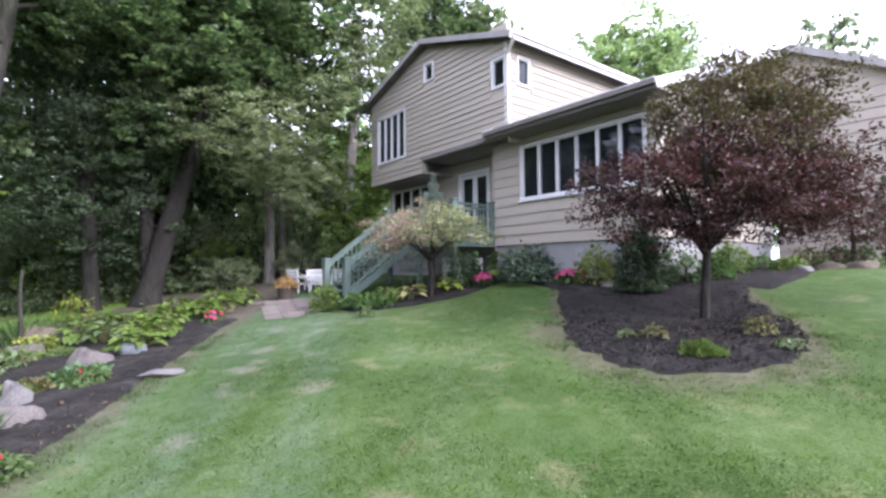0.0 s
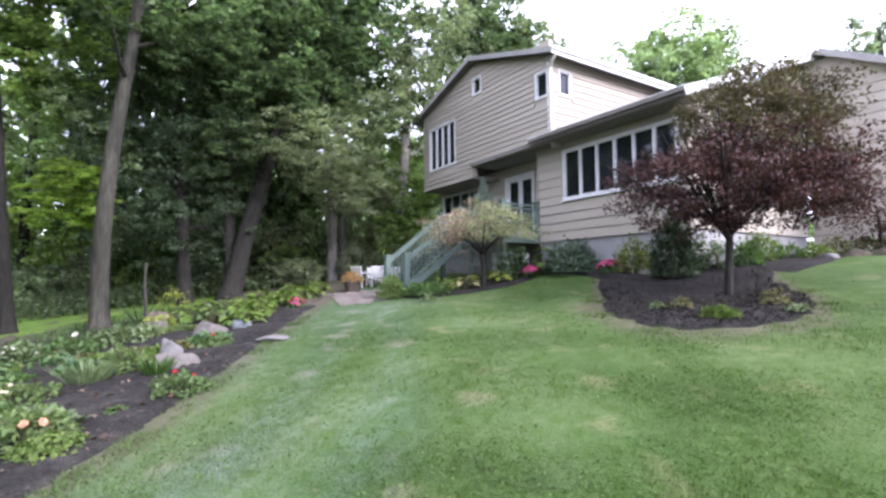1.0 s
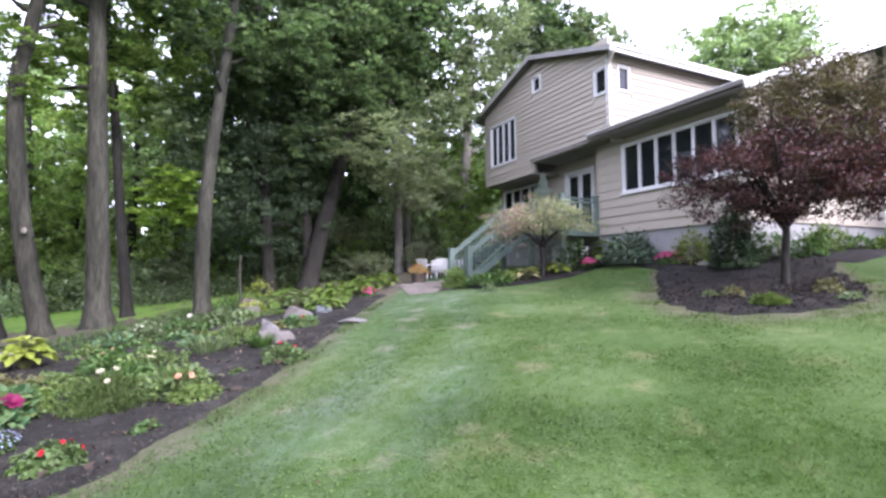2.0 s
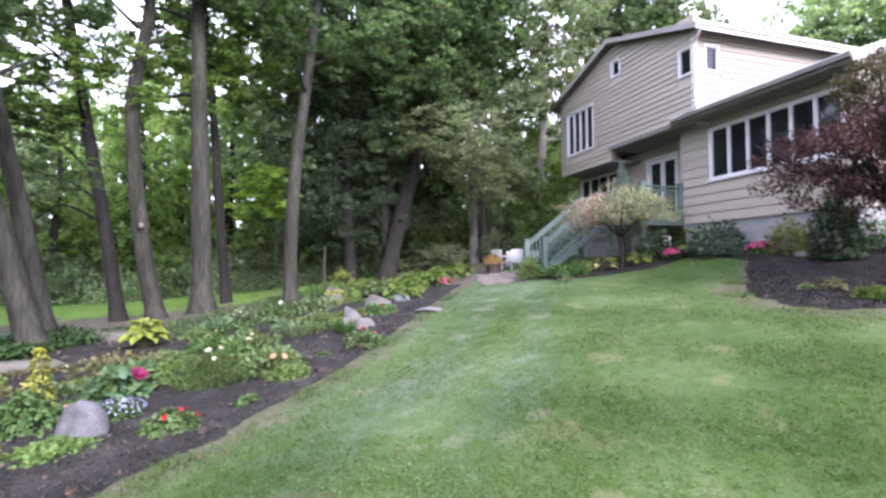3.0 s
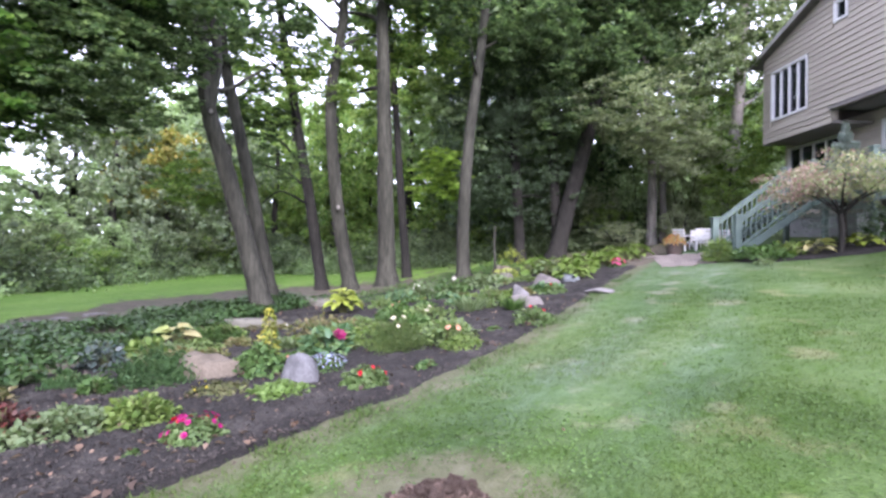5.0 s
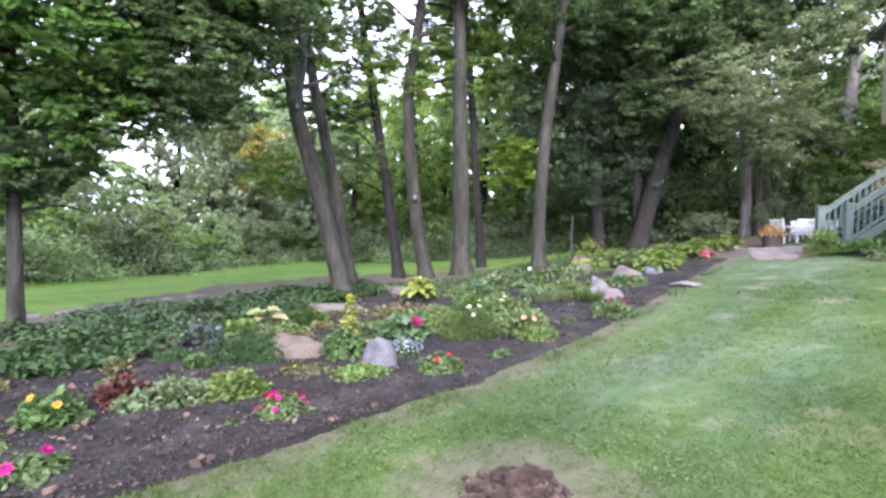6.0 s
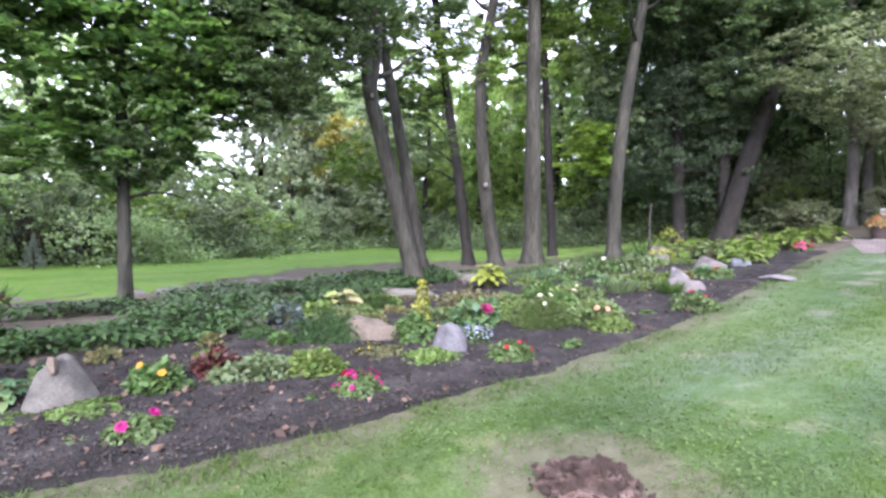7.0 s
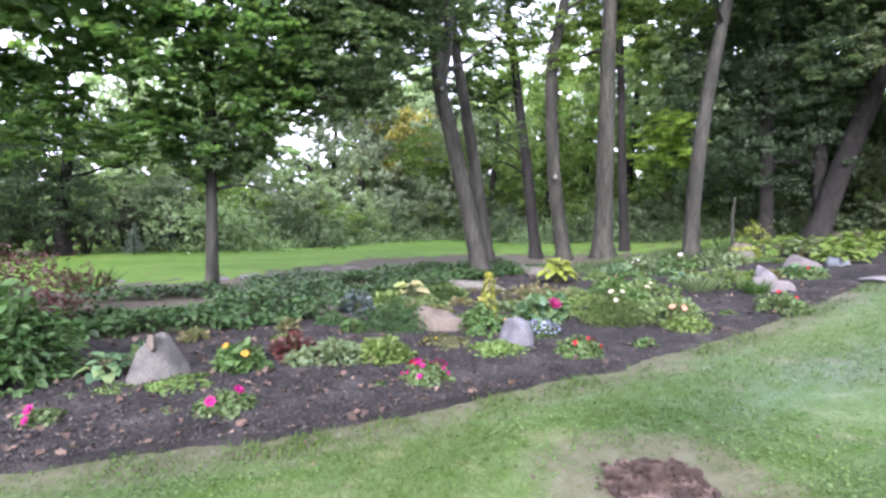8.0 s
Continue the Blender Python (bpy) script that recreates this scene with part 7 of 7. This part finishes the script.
for i in range(62):
    fy = fill.uniform(2.4, 12.2)
    near, far = float(lawn_edge(fy)) - 0.95, max(float(bed_back(fy)) + 0.4, -8.4)
    fx = near + (far - near) * fill.random() ** 0.8
    if (fy < 5.5 and fx > -5.2) or math.hypot(fx + 7.7, fy - 6.3) < 1.1:
        continue
    fl, fm, ft = fill.choice(FILL)
    fr = fill.uniform(0.16, 0.42)
    mound(fx, fy, fr, fr * fill.uniform(0.4, 0.75), fl * fill.uniform(0.8, 1.2), fm, ft, n=int(170 + 300 * fr), flowers=[(fill.choice((M_WHITEFL, M_PALEFL, M_PEACH)), 2, 0.04)] if fill.random() < 0.18 else ())
for fx, fy in ((-6.9, -0.9), (-6.3, 0.9), (-7.9, 2.9), (-6.6, 3.2), (-7.2, 4.4), (-6.2, 4.3), (-8.3, 5.0), (-5.9, 1.6), (-6.4, -1.4), (-5.7, -0.6)):
    fl, fm, ft = fill.choice(FILL)
    mound(fx, fy, fill.uniform(0.12, 0.24), fill.uniform(0.1, 0.22), fl, fm, ft, n=110)

# ---- small trees and shrubs by the house ----
jm = thing("variegated_maple", -0.18, 14.6, "small Japanese maple with pink and cream variegated leaves", "tree")
bm = bmesh.new()
tube(bm, spline([(0, 0, -0.1), (0.03, 0, 0.4), (0.0, 0.03, 0.8), (-0.02, 0.05, 1.1)], 4), list(np.linspace(0.07, 0.05, 13)), 10, 0.1, 4)
part("trunk", bm, M_BARK2, jm)
for k in range(9):
    a = k * 2.4
    bm = bmesh.new()
    tube(bm, spline([(0, 0.04, 0.9), (0.45 * math.cos(a), 0.45 * math.sin(a), 1.3), (1.0 * math.cos(a), 1.0 * math.sin(a), 1.5 + 0.1 * (k % 3))], 4), list(np.linspace(0.03, 0.006, 9)), 6, 0.1, k)
    part("limb", bm, M_BARK2, jm)
r = np.random.default_rng(18)
c1, _ = sprays(r, 150, 30, (0.15, 0.1, 1.85), (1.4, 1.3, 0.55), 0.3, 0.3, 0.035, 0.75)
c3, _ = sprays(r, 46, 26, (-0.85, -0.2, 1.6), (0.7, 0.8, 0.42), 0.2, 0.26, 0.035, 0.7)
west = c1[:, 0] < -0.2 + r.normal(0, 0.45, len(c1))
c1, c3 = c1[~west], np.concatenate([c1[west], c3])
c3[:, 2] -= 0.1 * (c3[:, 0] ** 2 + c3[:, 1] ** 2) / 1.7
M_PINKER = leafy("pink_variegated_leaf", [(0.36, 0.19, 0.18), (0.4, 0.29, 0.25), (0.2, 0.26, 0.11), (0.36, 0.33, 0.22)], 0.4, tint=(1.1, 1.05, 1.0))
put("crown_lobe", leaves("crown_lobe", c3, 0.085, M_PINKER, r, 0.7, 0.45), jm, "pink and cream leaves")
c1[:, 2] -= 0.16 * (c1[:, 0] ** 2 + c1[:, 1] ** 2) / 1.7
put("crown", leaves("crown", c1, 0.085, M_PINKLEAF, r, 0.7, 0.45), jm, "cream and yellow-green leaves")
sp = thing("blue_spruce", -0.12, 15.55, "young blue spruce beside the deck", "tree")
bm = bmesh.new()
tube(bm, [(0, 0, -0.1), (0, 0, 1.5), (0, 0, 2.9)], [0.06, 0.04, 0.01], 8)
part("trunk", bm, M_BARK2, sp)
n = 9000
t = r.uniform(0, 1, n) ** 0.75
whorl = np.round(t * 11) / 11
rad = (1.06 - whorl) * (1.0 + 0.15 * np.sin(whorl * 40)) * r.uniform(0.15, 1, n) ** 0.6
az = r.integers(0, 7, n) / 7 * 6.283 + whorl * 9 + r.normal(0, 0.16, n)
c1 = np.stack([rad * np.cos(az), rad * np.sin(az), 0.25 + whorl * 2.7 + rad * 0.12 + r.normal(0, 0.05, n)], 1)
out = np.stack([np.cos(az), np.sin(az), np.full(n, 0.25)], 1)
put("crown", leaves("crown", c1, 0.075, M_SPRUCE, r, 0.8, 0.17, direction=out), sp)
M_PURPLE = leafy("dark_purple_leaf", [(0.04, 0.019, 0.019), (0.066, 0.027, 0.028), (0.053, 0.034, 0.027), (0.1, 0.038, 0.036)], 0.25, 0.5)
rm = thing("red_maple_shrub", 8.6, 12.9, "dark red weeping Japanese maple by the garage", "shrub")
c1, _ = sprays(r, 130, 24, (0, 0, 0.95), (0.95, 0.95, 0.75), 0.3, 0.24, 0.06, 0.3)
put("crown", leaves("crown", c1, 0.075, M_PURPLE, r, 0.7, 0.4), rm)
bm = bmesh.new()
tube(bm, [(0, 0, -0.1), (0.05, 0, 0.5), (0, 0, 1.1)], [0.05, 0.04, 0.02], 8)
part("trunk", bm, M_BARK2, rm)
sp2 = thing("blue_spruce", 9.6, 13.2, "small blue spruce by the garage wall", "tree")
for nm in ("trunk", "crown"):
    src = [o for o in sp.children if o.name.startswith(nm)][0]
    put(nm, src.data, sp2, m=Matrix.Scale(0.62, 4))
for fx, fy, fs in ((-17.5, -1.65, 0.32), (-18.7, -0.75, 0.37), (-22.4, 3.7, 0.47)):
    far_spruce = thing("blue_spruce", fx, fy, "small blue spruce at the far lawn edge", "tree")
    for nm in ("trunk", "crown"):
        src = [o for o in sp.children if o.name.startswith(nm)][0]
        put(nm, src.data, far_spruce, m=Matrix.Scale(fs, 4))
rs = thing("red_maple_shrub", -7.4, -2.5, "low dark red Japanese maple behind the green shrub", "shrub")
c1, _ = sprays(r, 130, 24, (0, 0.1, 0.62), (1.15, 1.15, 0.5), 0.3, 0.24, 0.05, 0.3)
put("crown", leaves("crown", c1, 0.075, M_PURPLE, r, 0.7, 0.4), rs)
bm = bmesh.new()
tube(bm, [(0, 0, -0.1), (0.05, 0, 0.3), (0, 0, 0.6)], [0.04, 0.03, 0.015], 8)
part("trunk", bm, M_BARK2, rs)
# dead thin stem and pale sapling among the trunks
sl = thing("sapling", -8.19, 12.41, "thin dead sapling trunk among the maples", "tree")
bm = bmesh.new()
tube(bm, spline([(0, 0, -0.1), (0.02, 0, 0.5), (-0.03, 0.02, 1.1), (0.02, 0, 1.6)], 3), list(np.linspace(0.045, 0.025, 10)), 8, 0.1, 3)
part("trunk", bm, M_BARK, sl)

# planted pot on the patio
pot = thing("flower_pot", -4.32, 16.75, "dark glazed pot with orange autumn foliage", "pot", z=1.2)
M_POT = surface("dark_glazed_pot", [(0.05, 0.04, 0.035), (0.09, 0.07, 0.06)], 4, 30, 0.35, 0.1, 0.005, 0.2)
bm = bmesh.new()
prof = [(0.0, 0.02), (0.17, 0.0), (0.21, 0.12), (0.25, 0.3), (0.27, 0.38), (0.29, 0.39), (0.29, 0.44), (0.25, 0.44), (0.24, 0.36), (0.0, 0.36)]
rings = [[bm.verts.new((max(rr, 0.001) * math.cos(k * 2 * math.pi / 24), max(rr, 0.001) * math.sin(k * 2 * math.pi / 24), zz)) for k in range(24)] for rr, zz in prof]
for a_, b_ in zip(rings, rings[1:]):
    for k in range(24):
        bm.faces.new((a_[k], a_[(k + 1) % 24], b_[(k + 1) % 24], b_[k])).smooth = True
part("body", bm, M_POT, pot)
M_AUTUMN = leafy("autumn_leaf", [(0.36, 0.14, 0.04), (0.42, 0.24, 0.07), (0.36, 0.27, 0.13), (0.16, 0.18, 0.07), (0.3, 0.1, 0.05)], 0.3)
p_, u_ = dome(420, 0.34, 0.42)
p_[:, 2] += 0.38
put("foliage", leaves("foliage", p_, 0.085, M_AUTUMN, GROW, 0.5, 0.5, up=u_), pot, "orange and straw coloured foliage")

# freshly dug hole with a heap of clods
heap = thing("soil_heap", -1.66, 2.04, "heap of freshly dug brown soil clods", "soil")
bm = bmesh.new()
bmesh.ops.create_icosphere(bm, subdivisions=4, radius=1)
for v in bm.verts:
    d_ = noise.noise(v.co * 3.3) * 0.3 + noise.noise(v.co * 8) * 0.18
    v.co = Vector((v.co.x * 0.3, v.co.y * 0.27, max(v.co.z, -0.2) * (0.075 - 0.05 * math.exp(-((v.co.x - 0.1) ** 2 + (v.co.y + 0.1) ** 2) / 0.12)))) * (1 + d_)
part("mound", bm, M_SOIL, heap)
clod = bmesh.new()
bmesh.ops.create_icosphere(clod, subdivisions=2, radius=1)
for v in clod.verts:
    v.co *= 1 + noise.noise(v.co * 1.7) * 0.7 + noise.noise(v.co * 4.1) * 0.35
cme = bpy.data.meshes.new("clod")
clod.to_mesh(cme), clod.free()
cme.materials.append(M_SOIL)
for i in range(190):
    a, q = random.uniform(0, 6.28), math.sqrt(random.random()) * 0.35
    k = 0.006 + 0.02 * random.random() ** 1.8
    put("clod", cme, heap, m=pose(q * math.cos(a), q * math.sin(a), 0.085 * max(0, 1 - (q / 0.3) ** 2) + 0.02, random.uniform(0, 360), random.uniform(0, 360), 0) @ Matrix.Diagonal((k, k * 1.2, k * 0.75, 1)))

# ---- grass blades on the lawn, thickest where the camera passes ----
def open_lawn(x, y, u=0.0):
    """True on the lawn: off the beds, the patio and the dug patch."""
    ok = x > lawn_edge(y) - 0.05 + 0.05 * np.sin(y * 9) * np.sin(y * 3.7) + 0.5 * u * u
    a, q = np.degrees(np.arctan2(y - RED_C[1], x - RED_C[0])), np.hypot(x - RED_C[0], y - RED_C[1])
    ok &= q > np.interp(a, RED_OUT[0], RED_OUT[1], period=360) + 0.02 + 0.05 * np.sin(a * 0.31) + np.where((a < -100) | (a > 150), 0.5, 0.2) * u * u
    c, s = math.cos(radians(HT)), math.sin(radians(HT))
    S, O_ = (x - HX) * c + (y - HY) * s, -(x - HX) * s + (y - HY) * c
    ok &= ~((S > -3.2) & (S < 0.98) & (O_ > -4.4)) & ~((S >= 0.6) & (O_ > -0.9)) & (O_ < 3)
    ok &= np.hypot(x + 4.3, y - 18.3) > 2.4
    ok &= ~((y > 13.75) & (x < -2.5))
    ok &= np.hypot((x + 1.68) / 0.5, (y - 2.12) / 0.5) > 1 + 0.35 * np.sin(np.arctan2(y - 2.12, x + 1.68) * 5 + 1) * np.sin(np.arctan2(y - 2.12, x + 1.68) * 11) - 0.35 + 0.9 * u * u
    return ok


def turf(count, seed):
    """Mown blades, thick underfoot and thinning out smoothly with distance."""
    g = np.random.default_rng(seed)
    a = g.uniform(0, 2 * math.pi, count)
    q = g.gamma(2.0, 3.4, count)
    x, y = q * np.cos(a), q * np.sin(a) + 1.5
    k = (q < 18) & (y > -4) & (x < 13) & open_lawn(x, y, g.uniform(0, 1, count))
    x, y, q = x[k], y[k], q[k]
    n = len(x)
    thin = np.sin(x * 2.3 + np.sin(y * 1.9) * 1.2) * np.sin(y * 1.4 - x * 0.8)
    h = 0.021 * g.uniform(0.6, 1.4, n) * (1 + 0.12 * thin)
    az = g.uniform(0, 6.283, n)
    lean = g.uniform(0.6, 1.7, n) * h
    side = np.stack([-np.sin(az), np.cos(az), np.zeros(n)], 1) * ((0.005 + 0.0007 * q) * g.uniform(0.7, 1.4, n) / 2)[:, None]
    base = np.stack([x, y, gz(x, y) - 0.004], 1)
    tip = base + np.stack([np.cos(az) * lean, np.sin(az) * lean, h], 1)
    return np.stack([base - side, base + side, tip], 1).reshape(-1, 3)


v = turf(540000, 1)
turf_mesh = mesh_from("grass", v, np.arange(len(v)).reshape(-1, 3), M_BLADE)
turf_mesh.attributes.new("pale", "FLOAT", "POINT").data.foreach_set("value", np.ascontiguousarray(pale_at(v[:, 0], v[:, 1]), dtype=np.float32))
tagged(new("grass", turf_mesh), "short mown grass blades of the lawn", "grass", kind="stuff")
# longer tufts leaning over the rims of the beds
g = np.random.default_rng(35)
n = 9000
y = g.uniform(-3, 13, n)
x = lawn_edge(y) + g.normal(0.1, 0.1, n)
k = np.sin(y * 5.1) * np.sin(y * 2.3 + 1) + g.normal(0, 0.3, n) > 0.1
x, y = x[k], y[k]
ang = g.uniform(0, 6.283, 9000)
q = np.interp(np.degrees(ang), RED_OUT[0], RED_OUT[1], period=360) + g.normal(0.12, 0.14, 9000)
k = np.sin(ang * 13) * np.sin(ang * 5 + 1) + g.normal(0, 0.5, 9000) > 0.6
x, y = np.concatenate([x, RED_C[0] + (q * np.cos(ang))[k]]), np.concatenate([y, RED_C[1] + (q * np.sin(ang))[k]])
n = len(x)
az, h = g.uniform(0, 6.283, n), g.uniform(0.02, 0.055, n)
side = np.stack([-np.sin(az), np.cos(az), np.zeros(n)], 1) * g.uniform(0.004, 0.008, n)[:, None]
base = np.stack([x, y, gz(x, y) + 0.005], 1)
tip = base + np.stack([np.cos(az) * h * 1.2, np.sin(az) * h * 1.2, h], 1)
v = np.stack([base - side, base + side, tip], 1).reshape(-1, 3)
rim_mesh = mesh_from("rim_grass", v, np.arange(n * 3).reshape(-1, 3), M_BLADE)
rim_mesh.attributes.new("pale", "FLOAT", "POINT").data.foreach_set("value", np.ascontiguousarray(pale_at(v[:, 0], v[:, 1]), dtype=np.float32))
tagged(new("rim_grass", rim_mesh), "ragged grass along the rims of the beds", "grass", kind="stuff")
# clover and broad weeds in the turf
g = np.random.default_rng(33)
n = 60000
q, a = 1.5 + 8.5 * g.uniform(0, 1, n) ** 0.8, g.uniform(radians(40), radians(205), n)
x, y = q * np.cos(a), q * np.sin(a)
k = open_lawn(x, y, g.uniform(0, 1, n)) & (np.sin(x * 1.9 + 2 + np.sin(y)) * np.sin(y * 1.7 + 1 + np.sin(x * 1.2)) + 0.5 * np.sin(x * 4.3) * np.sin(y * 5.1) + g.normal(0, 0.35, n) > 0.15)
x, y = x[k], y[k]
c = np.stack([x, y, gz(x, y) + 0.024], 1)
M_CLOVER = leafy("clover_leaf", [(0.05, 0.09, 0.026), (0.064, 0.11, 0.033), (0.078, 0.126, 0.042), (0.09, 0.14, 0.055)], 0.35, 0.9, 0.03)
tagged(new("clover", leaves("clover", c, 0.025, M_CLOVER, g, 0.3, 0.9)), "clover and broad-leaved weeds in the lawn", "weeds", kind="stuff")


# ---- lap boards of the house ----
board_cache = {}
for parent, face, lo, hi, z0, z1, holes, lap in SIDING:
    z = z0
    while z < z1 - 0.05:
        zt = min(z + lap, z1)
        cuts = sorted((h[0] - 0.085, h[1] + 0.085) for h in holes if h[2] - 0.085 < zt - 0.02 and h[3] + 0.085 > z + 0.02)
        a, segs = lo(zt), []
        for c0, c1 in cuts:
            if c0 > a:
                segs.append((a, c0))
            a = max(a, c1)
        if hi(zt) > a + 0.05:
            segs.append((a, hi(zt)))
        for a0, a1 in segs:
            b0 = lo(z) if abs(a0 - lo(zt)) < 1e-6 else a0
            b1 = hi(z) if abs(a1 - hi(zt)) < 1e-6 else a1
            key = (face[0], round(b1 - b0, 3), round(a0 - b0, 3), round(a1 - b1, 3), round(zt - z, 3))
            if key not in board_cache:
                bm = bmesh.new()
                lower = [(0, -0.02, 0.002), (b1 - b0, -0.02, 0.002), (b1 - b0, -0.02, 0.045), (0, -0.02, 0.045)]
                upper = [(a0 - b0, zt - z, 0.002), (a1 - b0, zt - z, 0.002), (a1 - b0, zt - z, 0.012), (a0 - b0, zt - z, 0.012)]
                k0 = (face[0], 0.0)
                vl = [bm.verts.new(out_of(k0, *p)) for p in lower]
                vu = [bm.verts.new(out_of(k0, *p)) for p in upper]
                bm.faces.new(vl), bm.faces.new(vu)
                for i in range(4):
                    bm.faces.new((vl[i], vl[(i + 1) % 4], vu[(i + 1) % 4], vu[i]))
                bmesh.ops.recalc_face_normals(bm, faces=bm.faces)
                me = bpy.data.meshes.new("board")
                bm.to_mesh(me), bm.free()
                me.materials.append(M_SIDING)
                board_cache[key] = me
            put("board", board_cache[key], parent, m=Matrix.Translation(out_of(face, b0, z, 0)))
        z += lap
